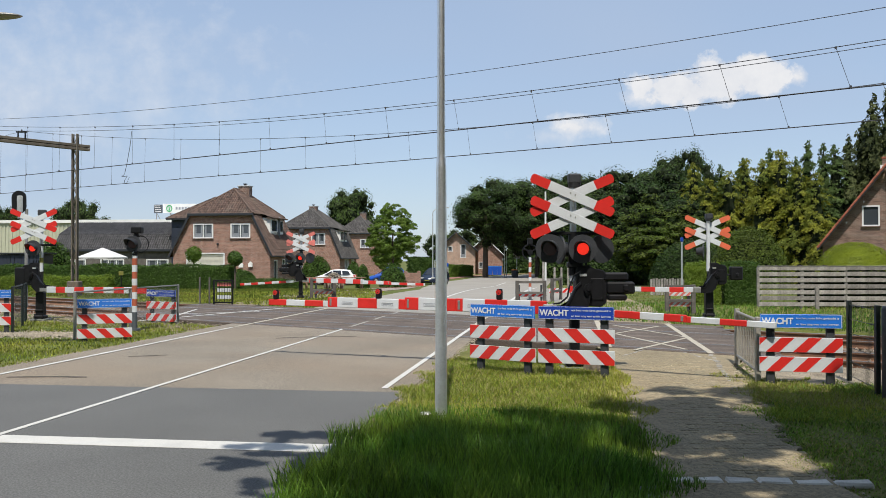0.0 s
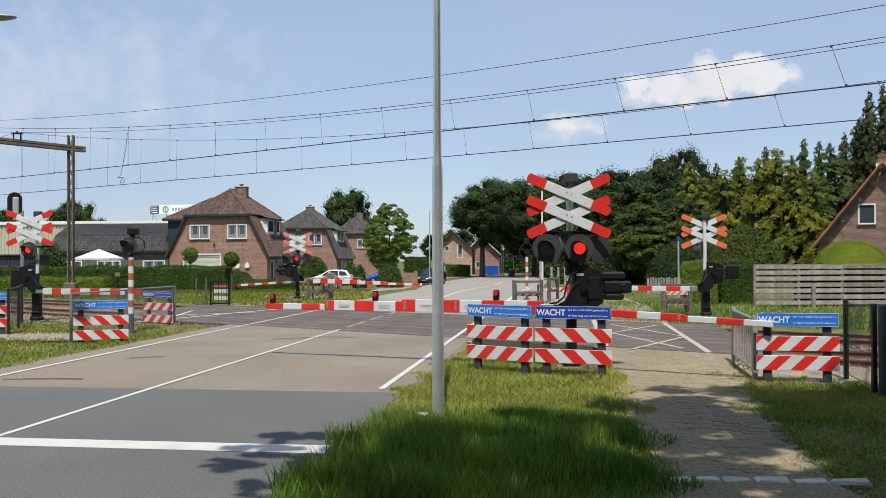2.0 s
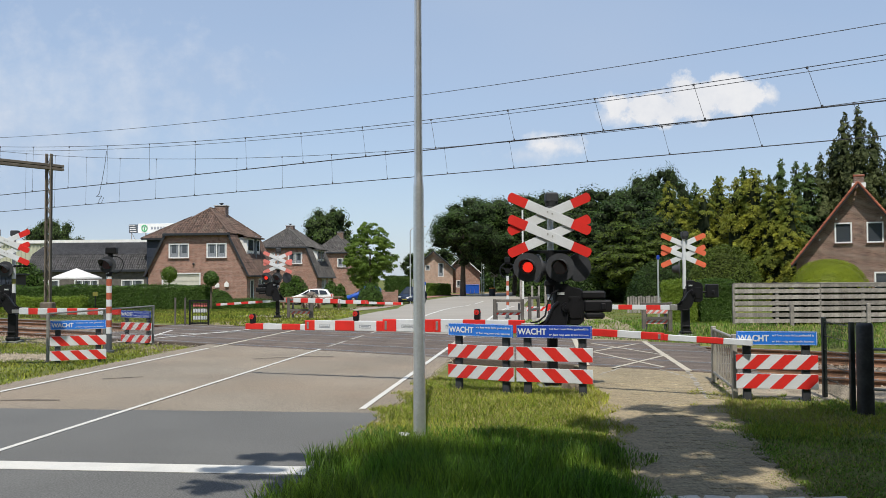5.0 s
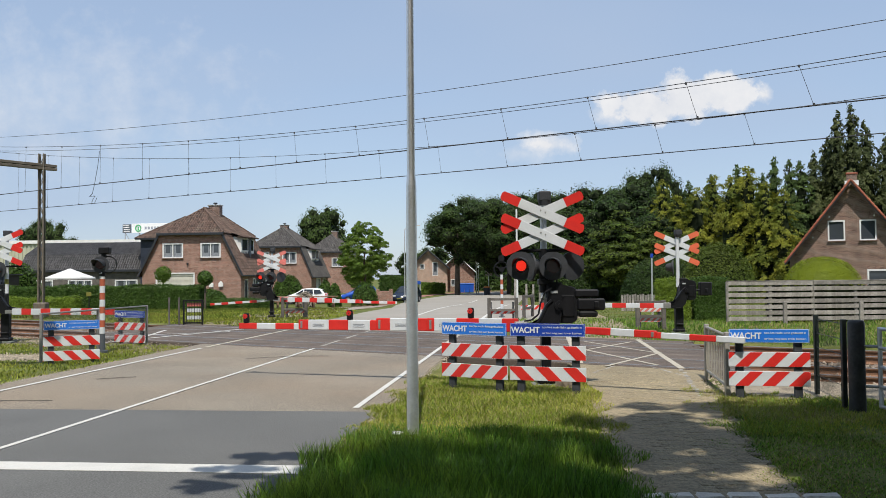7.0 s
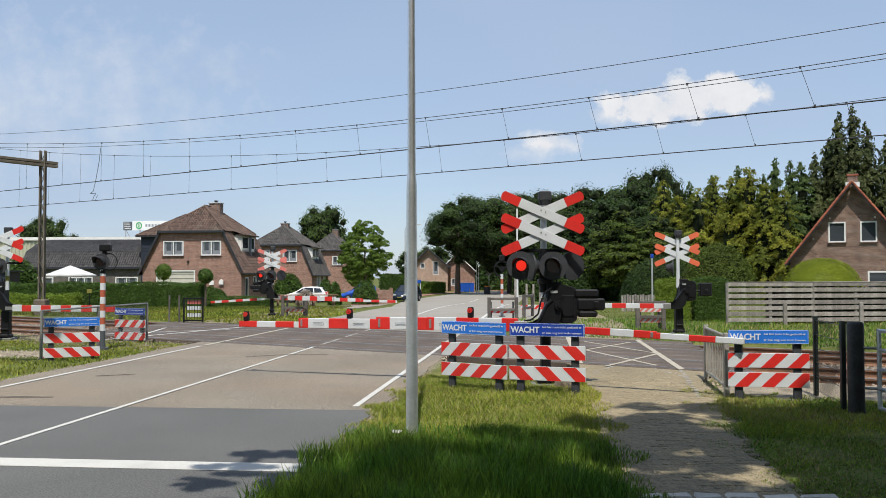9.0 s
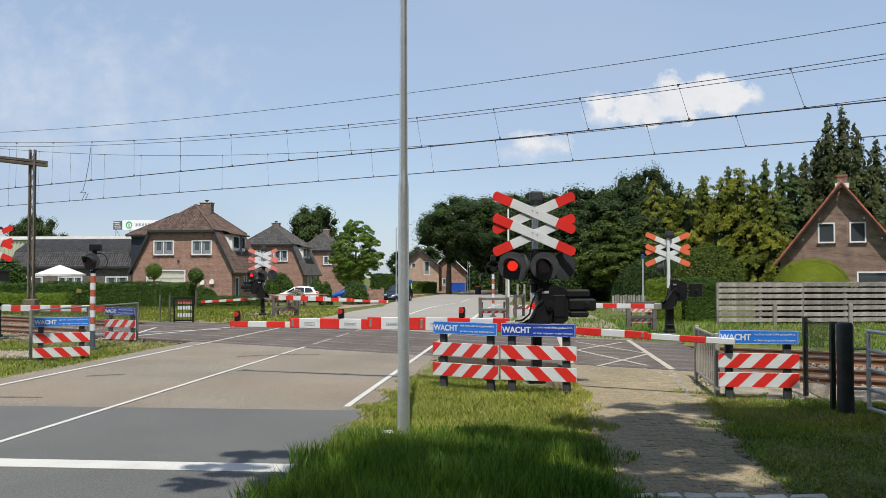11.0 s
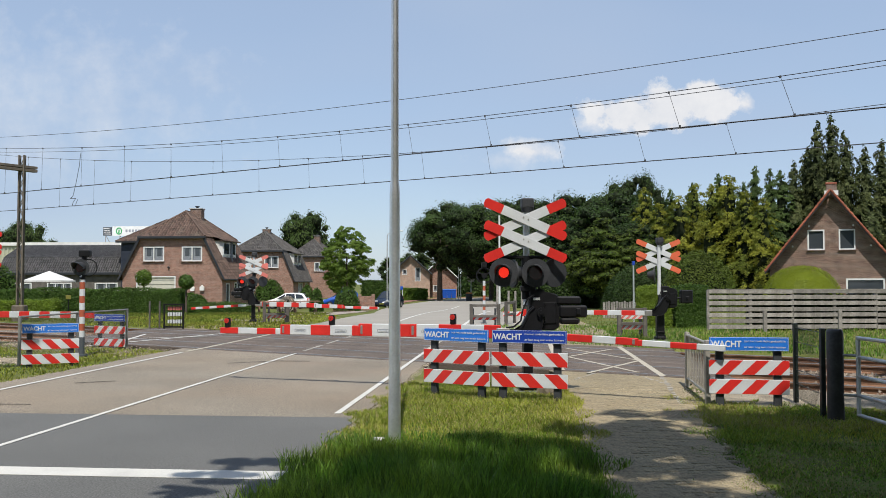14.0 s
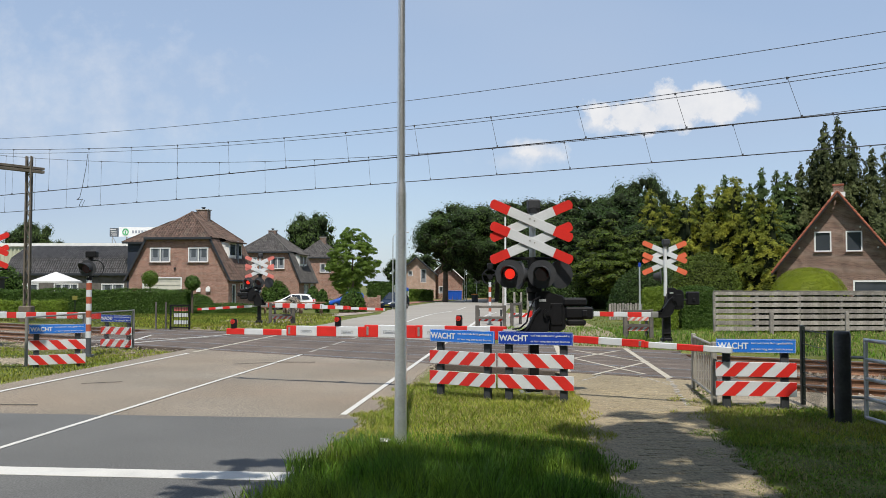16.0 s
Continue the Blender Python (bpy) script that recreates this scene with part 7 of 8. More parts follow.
shell_bush("bush", "grey-green shrub by the parked cars", -6.25, 70, 0.55, 0.5, 1.75, M["leaf_hedge"], 1500, 0.07, 64)
shell_bush("bush", "dark rounded shrub behind the parked white car", -8.95, 90, 0.85, 0.8, 2.2, M["leaf_hedge"], 1800, 0.07, 73)
shell_bush("bush", "dark laurel shrub beside the brick house", 21.5, 63, 2.8, 2.0, 4.2, M["leaf_beech"], 15000, 0.052, 66)
shell_bush("bush", "dark undergrowth under the trees", 19.0, 68, 3.4, 2.0, 3.6, M["leaf_oak"], 15000, 0.052, 67)
for i, (x, y, r, h) in enumerate(((15.5, 166, 5.0, 4.2), (21.0, 172, 6.0, 4.5), (28.0, 178, 6.0, 4.6))):
    shell_bush("bush", "dark green thicket beyond the far street", x, y, r, 2.0, h, M["leaf_oak"], 2600, 0.2, 140 + i)
# added dark bushes that stand in for the deep shade under the trees
for i, x in enumerate((13.2, 15.2, 17.0, 19.2, 21.4)):
    shell_bush("bush", "dark bushes added for the shade at the woodland edge", x, 89 + 1.5 * (i % 2), 1.7, 1.2, 2.4 + 0.5 * (i % 3), M["leaf_oak"], 4200, 0.085, 160 + i)
for i in range(2, 12):
    shell_bush("bush", "dark undergrowth beneath the woodland trees", 9.0 + i * 3.4, 121 - i * 3.0 + 2 * (i % 3), 3.0, 2.0, 3.4 + 0.8 * (i % 4), M["leaf_oak"], 2200, 0.2, 120 + i)
for i, (x, y) in enumerate(((-17.2, 62.0), (-13.05, 56.4))):
    t = shell_bush("ball_tree", "small standard tree clipped to a ball", x, y, 0.62, 0.62, 0.62, M["leaf_light"], 10, 0.06, 70 + i, "tree")
    for o in list(t.children):
        bpy.data.objects.remove(o)
    rng = np.random.default_rng(80 + i)
    d = rng.normal(size=(1500, 3))
    d /= np.linalg.norm(d, axis=1, keepdims=True)
    quads("crown", d * (0.46 if i else 0.54) * rng.uniform(0.72, 1.06, (1500, 1)) + np.array([0, 0, 2.35 if i == 0 else 1.93]), 0.05, d + rng.normal(scale=0.4, size=(1500, 3)), M["leaf_hedge" if i else "leaf_light"], 1.3, t, rng)
    bm = bmesh.new()
    rod(bm, (0, 0, -0.1), (0, 0, 2.0), 0.07, 0.05, 8)
    part("trunk", bm, M["bark"], t)


# ---- grass ----
def free_of_paving(x, y):
    p = np.stack([x, y], 1)
    q = p - np.array(START)
    off = q @ np.array(ACROSS)
    k = q @ np.array(ROAD)
    s = p @ np.array(OVER)
    rag = 0.12 * np.sin(x * 5.1 + y * 3.3) + 0.08 * np.sin(x * 13.0 - y * 9.0)
    ok = (off < -3.45 + rag) | (off > KERB - 0.05 + rag)
    left = np.interp(y, PATH_Y, PATH_LEFT) + 0.8 * rag + 0.07
    right = np.interp(y, PATH_Y, PATH_RIGHT) - 0.14 - 2.0 * rag
    ok &= ~((x > left) & (x < right) & (y < 17) & (s < 23))
    ok &= (s < 15.3 + rag) | (s > 23.0)
    ok &= ~((x > 4.3) & (s > 13.35 + 1.6 * rag) & (s < 16))
    gravel = (y > 19.8) & (y < 21.3) & (x < -8.2) & (x > -14)
    return ok & ~gravel


def grass_patch(name, label, n, xr, yr, height, width, mat, seed, lean=0.45, tall=None):
    rng = np.random.default_rng(seed)
    x, y = rng.uniform(*xr, n), rng.uniform(*yr, n)
    tuft = 0.5 + 0.5 * np.sin(x * 2.3 + 1.7 * np.sin(y * 1.9)) * np.sin(y * 2.7 + 1.3 * np.sin(x * 3.1))
    keep = free_of_paving(x, y) & (rng.random(n) < 0.45 + 0.55 * tuft)
    x, y, tuft = x[keep], y[keep], tuft[keep]
    n = len(x)
    h = height * rng.uniform(0.45, 1.15, n) * (0.6 + 0.6 * tuft)
    if tall:
        h *= tall(x, y)
    w = width * rng.uniform(0.7, 1.3, n)
    a = rng.uniform(0, 6.28, n)
    b = rng.uniform(0, 6.28, n)
    l = lean * rng.uniform(0.2, 1.3, n) * h
    z = np.array([ground_z(0, yy) for yy in y]) - 0.04
    base = np.stack([x, y, z], 1)
    side = np.stack([np.cos(a) * w, np.sin(a) * w, 0 * w], 1)
    bend = np.stack([np.cos(b) * l, np.sin(b) * l, 0 * l], 1)
    up = np.stack([0 * h, 0 * h, h], 1)
    co = np.stack([base - side, base + side, base + side * 0.7 + bend * 0.35 + up * 0.6, base - side * 0.7 + bend * 0.35 + up * 0.6, base + bend + up], 1).reshape(-1, 3)
    me = bpy.data.meshes.new(name)
    me.vertices.add(5 * n)
    me.vertices.foreach_set("co", co.ravel())
    idx = np.arange(n)[:, None] * 5
    me.loops.add(7 * n)
    me.loops.foreach_set("vertex_index", (idx + np.array([0, 1, 2, 3, 3, 2, 4])).ravel())
    me.polygons.add(2 * n)
    me.polygons.foreach_set("loop_start", (np.arange(n)[:, None] * 7 + np.array([0, 4])).ravel())
    me.update()
    me.materials.append(mat)
    return tagged(new(name, me), label, "grass", kind="stuff")


def lush(x, y):
    side = np.interp(y, PATH_Y, PATH_LEFT) - x
    return (0.27 + 0.90 * np.clip((10.6 - y) / 2.5, 0, 1)) * np.clip(0.28 + side / 0.8, 0.28, 1)


def cropped(x, y):
    return np.maximum(0.55, 0.7 + 0.5 * np.sin(x * 1.9 + 0.7) * np.sin(y * 1.4) + 0.35 * (x > 5.2))


grass_patch("verge_grass", "long lush green grass in the verge", 105000, (-2.2, 2.6), (5.0, 15.5), 0.24, 0.0055, M["grass"], 91, tall=lush)
grass_patch("verge_grass", "rough shaded grass round the spot where the camera stands", 22000, (-2.6, 8.0), (-4.5, 5.2), 0.11, 0.011, M["grass"], 106, 0.7)
grass_patch("verge_grass", "short sunlit grass beside the footpath and fence", 112000, (2.9, 7.6), (5.0, 14.2), 0.052, 0.0075, M["grass"], 92, 0.8, tall=cropped)
grass_patch("verge_grass", "short grass on the far side of the road", 30000, (-17, -4.5), (11, 25), 0.06, 0.011, M["lawn"], 93)
grass_patch("verge_grass", "yellow-green grass on the far side of the road, sunlight in its colour", 34000, (-17, -4.5), (11, 25), 0.07, 0.010, M["sun_grass"], 105, 0.7)
grass_patch("dry_grass", "straw-coloured short grass on the far side of the road", 6000, (-17, -4.5), (11, 25), 0.05, 0.006, M["dry_grass"], 100, 0.9)
grass_patch("verge_grass", "short yellow-green grass round the barricades, sunlight in its colour", 60000, (-1.6, 2.7), (9.4, 15.5), 0.09, 0.0055, M["sun_grass"], 101, 0.8)
grass_patch("dry_grass", "straw-coloured dry grass in the verge", 34000, (-2.0, 2.6), (9.3, 15.5), 0.085, 0.004, M["dry_grass"], 94, 0.9)
grass_patch("dry_grass", "straw-coloured dry grass along the path", 20000, (2.9, 7), (6.0, 14.5), 0.05, 0.004, M["dry_grass"], 95, 0.9)
grass_patch("dry_grass", "straw-coloured dry grass under the fence and barricade", 26000, (3.6, 7.4), (10.4, 14.2), 0.06, 0.0045, M["dry_grass"], 103, 0.9)
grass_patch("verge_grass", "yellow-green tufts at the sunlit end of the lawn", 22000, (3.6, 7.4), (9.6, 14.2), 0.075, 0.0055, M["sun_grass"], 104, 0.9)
grass_patch("meadow_grass", "tall rough grass beyond the tracks", 46000, (4, 22), (16, 36), 0.14, 0.011, M["grass"], 96)
grass_patch("meadow_grass", "rough grass before the gardens", 46000, (-36, -4), (32, 58), 0.13, 0.024, M["lawn"], 97)
grass_patch("meadow_grass", "mown grass beside the far barrier mast", 16000, (-14, -3.2), (31, 50), 0.10, 0.026, M["sun_grass"], 102)
grass_patch("meadow_grass", "grass under the woodland edge", 20000, (7, 36), (36, 66), 0.07, 0.02, M["lawn"], 98)
grass_patch("dry_grass", "straw-coloured dry grass before the board fence", 6000, (9, 22), (24, 31.5), 0.15, 0.006, M["dry_grass"], 99, 0.8)


# ---- fences and gates ----
def bar_fence(x0, y0, x1, y1, h=0.88):
    a, b = Vector((x0, y0, 0)), Vector((x1, y1, 0))
    t = thing("bar_fence", "galvanised steel bar railing beside the footpath", "railing")
    for p in (a, b):
        bm = bmesh.new()
        box(bm, p.x, p.y, h / 2 - 0.05, 0.07, 0.07, h + 0.12, 0.008)
        part("post", bm, M["zinc"], t)
    for z in (0.12, h - 0.04):
        bm = bmesh.new()
        rod(bm, a + Vector((0, 0, z)), b + Vector((0, 0, z)), 0.022, 0.022, 8)
        part("rail", bm, M["zinc"], t)
    n = 12
    for i in range(1, n):
        p = a.lerp(b, i / n)
        bm = bmesh.new()
        rod(bm, p + Vector((0, 0, 0.12)), p + Vector((0, 0, h - 0.04)), 0.010, 0.010, 6)
        part("bar", bm, M["zinc"], t)


bar_fence(4.87, 14.9, 4.46, 12.75)


def mesh_fence(points, h, label, mat, pitch=0.05, diagonal=False, post=0.05, top_rail=True):
    t = thing("mesh_fence", label, "fence", group="wire fences")
    for x, y in points:
        bm = bmesh.new()
        box(bm, x, y, h / 2 - 0.05, post, post, h + 0.14, 0.006)
        part("post", bm, mat, t)
    for (x0, y0), (x1, y1) in zip(points, points[1:]):
        a, b = Vector((x0, y0, 0)), Vector((x1, y1, 0))
        length = (b - a).length
        way = (b - a) / length
        bm = bmesh.new()
        if diagonal:
            n = int(length / pitch)
            k = int(h / pitch)
            for i in range(-k, n):
                for sgn in (0, 1):
                    u0, u1 = max(0, i * pitch), min(length, i * pitch + h - 0.1)
                    if u1 - u0 < 0.05:
                        continue
                    z0, z1 = 0.06 + u0 - i * pitch, 0.06 + u1 - i * pitch
                    if sgn:
                        z0, z1 = h - 0.02 - (z0 - 0.06), h - 0.02 - (z1 - 0.06)
                    rod(bm, a + way * u0 + Vector((0, 0, z0)), a + way * u1 + Vector((0, 0, z1)), 0.002, 0.002, 3)
        else:
            n = int(length / pitch)
            for i in range(1, n):
                rod(bm, a + way * (length * i / n) + Vector((0, 0, 0.04)), a + way * (length * i / n) + Vector((0, 0, h - 0.02)), 0.0028, 0.0028, 3)
            for i in range(6):
                z = 0.06 + (h - 0.1) * i / 5
                rod(bm, a + Vector((0, 0, z)), b + Vector((0, 0, z)), 0.005, 0.005, 4)
        part("wire_mesh", bm, mat, t, "thin wire mesh")
        if top_rail:
            bm = bmesh.new()
            rod(bm, a + Vector((0, 0, h)), b + Vector((0, 0, h)), 0.02, 0.02, 8)
            part("top_rail", bm, mat, t)


mesh_fence([(5.78, 12.8), (5.53, 11.45)], 1.10, "dark green welded wire fence beside the tracks", M["green_steel"], 0.05, top_rail=False, post=0.06)
mesh_fence([(-7.92, 19.35), (-7.62, 21.9), (-7.28, 24.7)], 1.0, "galvanised chain-link fence along the footpath", M["steel_dull"], 0.07, True, 0.055)
mesh_fence([(-10.15, 21.2), (-10.9, 23.3), (-11.6, 25.0)], 1.05, "dark chain-link fence beside the mast", M["green_steel"], 0.12, True, 0.055)


def field_gate():
    t = thing("field_gate", "grey tubular steel field gate hung on a timber post", "gate")
    a, b = Vector((5.77, 11.0, 0)), Vector((5.70, 7.9, 0))
    for z in (0.06, 0.30, 0.54, 0.78, 1.02):
        bm = bmesh.new()
        rod(bm, a + Vector((0, 0, z)), b + Vector((0, 0, z)), 0.024, 0.024, 10)
        part("bar", bm, M["galvanised"], t)
    for f in (0.0, 0.33, 0.66, 1.0):
        p = a.lerp(b, f)
        bm = bmesh.new()
        rod(bm, p + Vector((0, 0, 0.05)), p + Vector((0, 0, 1.04)), 0.028 if f in (0.0, 1.0) else 0.016, None, 10)
        part("stile", bm, M["galvanised"], t)
    for z in (0.3, 0.8):
        bm = bmesh.new()
        rod(bm, a + Vector((-0.16, 0.1, z)), a + Vector((0.0, 0, z)), 0.018, None, 8)
        part("hinge", bm, M["steel_dull"], t)


field_gate()


def timber_post():
    t = thing("gate_post", "thick round tarred timber gate post", "post", pose(5.56, 11.17, 0))
    bm = bmesh.new()
    rng = random.Random(9)
    rings = []
    for z in (-0.1, 0.0, 0.35, 0.75, 1.08, 1.12):
        ring = []
        for i in range(22):
            a = 2 * math.pi * i / 22
            r = (0.102 if z < 1.1 else 0.086) * (1 + rng.uniform(-0.02, 0.02)) + 0.004 * math.sin(a * 5 + z)
            ring.append(bm.verts.new((r * math.cos(a), r * math.sin(a), z)))
        rings.append(ring)
    for a, b in zip(rings, rings[1:]):
        for i in range(22):
            bm.faces.new((a[i], a[(i + 1) % 22], b[(i + 1) % 22], b[i]))
    bm.faces.new(rings[-1])
    part("post", bm, M["tarred_wood"], t, smooth=True)


timber_post()


def board_fence(x0, x1, y):
    t = thing("board_fence", "weathered grey horizontal board fence beyond the tracks", "fence")
    rng = random.Random(12)
    span = 1.55
    n = int((x1 - x0) / span)
    for i in range(n + 1):
        bm = bmesh.new()
        box(bm, x0 + i * span, y, 0.7, 0.09, 0.09, 1.5, 0.008)
        part("post", bm, M["weathered_wood"], t)
    bm = bmesh.new()
    box(bm, 0, 0, 0, span * 2 - 0.01, 0.022, 0.145, 0.004)
    me = part("board", bm, M["weathered_wood"], t).data
    bpy.data.objects.remove([o for o in t.children if o.data == me][0])
    for level in range(7):
        z = 0.13 + level * 0.213
        for j in range(n // 2):
            share("board", me, t, pose(x0 + span + j * span * 2, y - 0.06, z + rng.uniform(-0.012, 0.012), 0, rng.uniform(-0.35, 0.35), 0))
    for j in range(n // 2):
        bm = bmesh.new()
        box(bm, x0 + span + j * span * 2, y, 1.475, span * 2, 0.16, 0.03, 0.004)
        part("cap_board", bm, M["weathered_wood"], t)


board_fence(11.15, 26.7, 31.8)
for i, x in enumerate((12.9, 15.6, 18.3, 21.0)):
    t = thing("fence_post", "short weathered wooden post in the rough grass", "post", pose(x, 31.0, 0), group="short posts")
    bm = bmesh.new()
    box(bm, 0, 0, 0.35, 0.13, 0.10, 0.82, 0.015)
    part("post", bm, M["weathered_wood"], t)


def rail_fence(x, y, rz, w, h, label):
    """Two posts with rough rails."""
    t = thing("rail_fence", label, "fence", pose(x, y, ground_z(x, y), 0, 0, rz), group="timber rails")
    for px in (-w / 2, w / 2):
        bm = bmesh.new()
        box(bm, px, 0, h / 2 - 0.05, 0.13, 0.12, h + 0.1, 0.012)
        part("post", bm, M["dark_timber"], t)
    for z in (h * 0.42, h * 0.93):
        bm = bmesh.new()
        box(bm, 0, -0.02, z, w + 0.1, 0.05, 0.10, 0.01)
        part("rail", bm, M["dark_timber"], t)


rail_fence(3.55, 36.3, 3, 1.12, 0.86, "weathered timber rail fence before the striped board")
rail_fence(4.75, 37.6, 72, 1.9, 0.95, "weathered timber rail fence along the footpath")
rail_fence(7.65, 29.0, 0, 0.85, 0.9, "weathered timber rails beside the mast")
rail_fence(-5.2, 39.0, 0, 1.0, 0.9, "dark timber rails beside the barrier drive")


def striped_board(x, y, rz, w, z0, label, red="red"):
    t = thing("striped_board", label, "barrier board", pose(x, y, ground_z(x, y), 0, 0, rz), group="striped boards")
    for zz in z0:
        bm = bmesh.new()
        box(bm, 0, 0, zz, w, 0.025, 0.2, 0.004)
        board = part("board", bm, M["white"], t)
        for i in range(-1, 6):
            bm = bmesh.new()
            base = -w / 2 + i * w / 4
            poly = clip_x([(base, -0.098), (base + w / 8, -0.098), (base + w / 8 + 0.2, 0.098), (base + 0.2, 0.098)], -w / 2 + 0.002, w / 2 - 0.002)
            if len(poly) > 2:
                prism(bm, [(u, zz + v) for u, v in poly], -0.0155, -0.0125, "y")
                part("red_stripe", bm, M[red], board)
            else:
                bm.free()
    for px in (-w * 0.4, w * 0.4):
        bm = bmesh.new()
        box(bm, px, 0.05, 0.3, 0.08, 0.07, 0.75)
        part("post", bm, M["dark_post"], t)


striped_board(3.55, 36.6, 0, 1.15, (0.30,), "red and white striped board behind timber rails")
striped_board(5.2, 39.5, 0, 1.1, (0.35,), "red and white striped board across the footpath")
striped_board(7.7, 29.3, 0, 0.8, (0.28, 0.62), "sun-bleached red and white striped boards", "pink_red")
striped_board(-5.2, 39.3, 0, 0.9, (0.30,), "sun-bleached striped board behind dark timber rails", "pink_red")


def steel_gate():
    t = thing("garden_gate", "black steel gate with thin bars over pale boards", "gate", pose(-8.36, 34.2, -0.03))
    for x in (-0.35, 0.35):
        bm = bmesh.new()
        box(bm, x, 0, 0.47, 0.06, 0.06, 1.0)
        part("stile", bm, M["black"], t)
    bm = bmesh.new()
    box(bm, 0, 0, 0.94, 0.7, 0.05, 0.06)
    part("top_bar", bm, M["black"], t)
    bm = bmesh.new()
    box(bm, 0, 0, 0.10, 0.7, 0.05, 0.06)
    part("bottom_bar", bm, M["black"], t)
    for i in range(6):
        bm = bmesh.new()
        rod(bm, (-0.25 + i * 0.10, 0, 0.10), (-0.25 + i * 0.10, 0, 0.94), 0.009, 0.009, 8)
        part("bar", bm, M["black"], t)
    for z, mat in ((0.79, "pink_red"), (0.57, "white"), (0.30, "white")):
        bm = bmesh.new()
        box(bm, 0.02, 0.06, z, 0.52, 0.025, 0.14, 0.006)
        part("board", bm, M[mat], t, "faded red board" if mat == "pink_red" else "pale white board")
    for x in (-0.55, -0.92):
        bm = bmesh.new()
        box(bm, x, 0.1, 0.5, 0.06, 0.06, 1.12, 0.01)
        part("timber_post", bm, M["dark_timber"], t)


steel_gate()


# ---- poles and signs beyond the tracks ----
def pole(name, x, y, h, r, label, mat="galvanised", category="pole"):
    t = thing(name, label, category, pose(x, y, ground_z(x, y)), group="poles")
    bm = bmesh.new()
    rod(bm, (0, 0, -0.1), (0, 0, h), r, r * 0.8, 10)
    part("shaft", bm, M[mat], t)
    return t


pole("sign_pole", 4.36, 38.2, 4.6, 0.045, "tall thin white pole beside the footpath", "frame_white")
t = pole("sign_pole", 10.1, 38, 2.5, 0.04, "thin grey pole with a small blue cap", "galvanised")
bm = bmesh.new()
box(bm, 0, 0, 2.55, 0.12, 0.10, 0.18, 0.02)
part("cap", bm, M["deep_blue_sign"], t)
for i, (x, y) in enumerate(((7.7, 62), (8.25, 62.6), (8.8, 63.2), (6.7, 60))):
    pole("bollard", x, y, 1.45 if i < 3 else 1.8, 0.09, "pale timber bollard by the footpath", "weathered_wood", "bollard")
for x, y, h in ((6.2, 128, 4.2), (8.6, 126, 5.0), (9.3, 132, 3.6), (-0.9, 96, 2.4)):
    pole("sign_pole", x, y, h, 0.07, "thin grey pole along the far street")
t = pole("far_street_lamp", -1.0, 88, 7.0, 0.06, "tall thin far street lamp with a curved arm", category="street lamp")
bm = bmesh.new()
prev = Vector((0, 0, 7.0))
for i in range(1, 9):
    a = radians(i * 11)
    cur = Vector((1.0 * (1 - math.cos(a)), 0, 7.0 + 0.55 * math.sin(a)))
    rod(bm, prev, cur, 0.035, 0.035, 6)
    prev = cur
box(bm, prev.x + 0.3, 0, prev.z, 0.6, 0.2, 0.1, 0.02)
part("arm", bm, M["galvanised"], t)


def litter_bin():
    t = thing("litter_bin", "grey litter bin with an orange lid on the verge", "bin", pose(9.9, 124, ground_z(0, 126)))
    bm = bmesh.new()
    rod(bm, (0, 0, 0), (0, 0, 1.0), 0.42, 0.48, 14)
    part("body", bm, M["dark_post"], t)
    bm = bmesh.new()
    rod(bm, (0, 0, 1.0), (0, 0, 1.14), 0.50, 0.38, 14)
    part("lid", bm, M["orange"], t)
    s = thing("paddle_sign", "grey paddle-shaped sign seen from behind", "sign", pose(10.5, 128, ground_z(0, 128)))
    bm = bmesh.new()
    rod(bm, (0, 0, 0), (0, 0, 2.8), 0.06, 0.06, 8)
    part("stem", bm, M["white"], s)
    bm = bmesh.new()
    prism(bm, [(-0.42, 2.6), (0.42, 2.6), (0.52, 2.9), (0.46, 4.1), (0.2, 4.5), (-0.2, 4.5), (-0.46, 4.1), (-0.52, 2.9)], 0, 0.06, "y")
    part("panel", bm, M["steel_dull"], s)


litter_bin()


def street_sign():
    t = thing("street_board", "white and blue information board on posts", "sign", pose(0.4, 126, ground_z(0, 126)))
    bm = bmesh.new()
    box(bm, 0, 0, 1.75, 0.75, 0.15, 0.5, 0.03)
    part("panel", bm, M["van_blue"], t, "blue panel")
    for x in (-0.3, 0.3):
        bm = bmesh.new()
        box(bm, x, 0, 0.95, 0.1, 0.1, 2.1)
        part("post", bm, M["white"], t)


street_sign()
for x in (7.3, 8.0, 8.7):
    t = thing("wheelie_bin", "blue plastic wheelie bin standing at the roadside", "bin", pose(x, 139, ground_z(0, 139)) @ Matrix.Scale(1.25, 4), group="wheelie bins")
    bm = bmesh.new()
    prism(bm, [(-0.24, 0.08), (0.24, 0.08), (0.29, 1.08), (-0.29, 1.08)], -0.3, 0.3, "y")
    part("body", bm, M["van_blue"], t)
    bm = bmesh.new()
    box(bm, 0, 0, 1.13, 0.62, 0.68, 0.1, 0.03)
    part("lid", bm, M["blue_sign"], t)
    for sx in (-0.22, 0.22):
        bm = bmesh.new()
        rod(bm, (sx - 0.03, 0.25, 0.1), (sx + 0.03, 0.25, 0.1), 0.1, 0.1, 10)
        part("wheel", bm, M["tyre"], t)
t = pole("yellow_marker", -17.9, 50, 1.15, 0.03, "small yellow plate on a thin post before the hedge", "black", "marker")
bm = bmesh.new()
box(bm, 0, -0.03, 1.0, 0.27, 0.02, 0.22, 0.01)
part("plate", bm, M["yellow"], t)


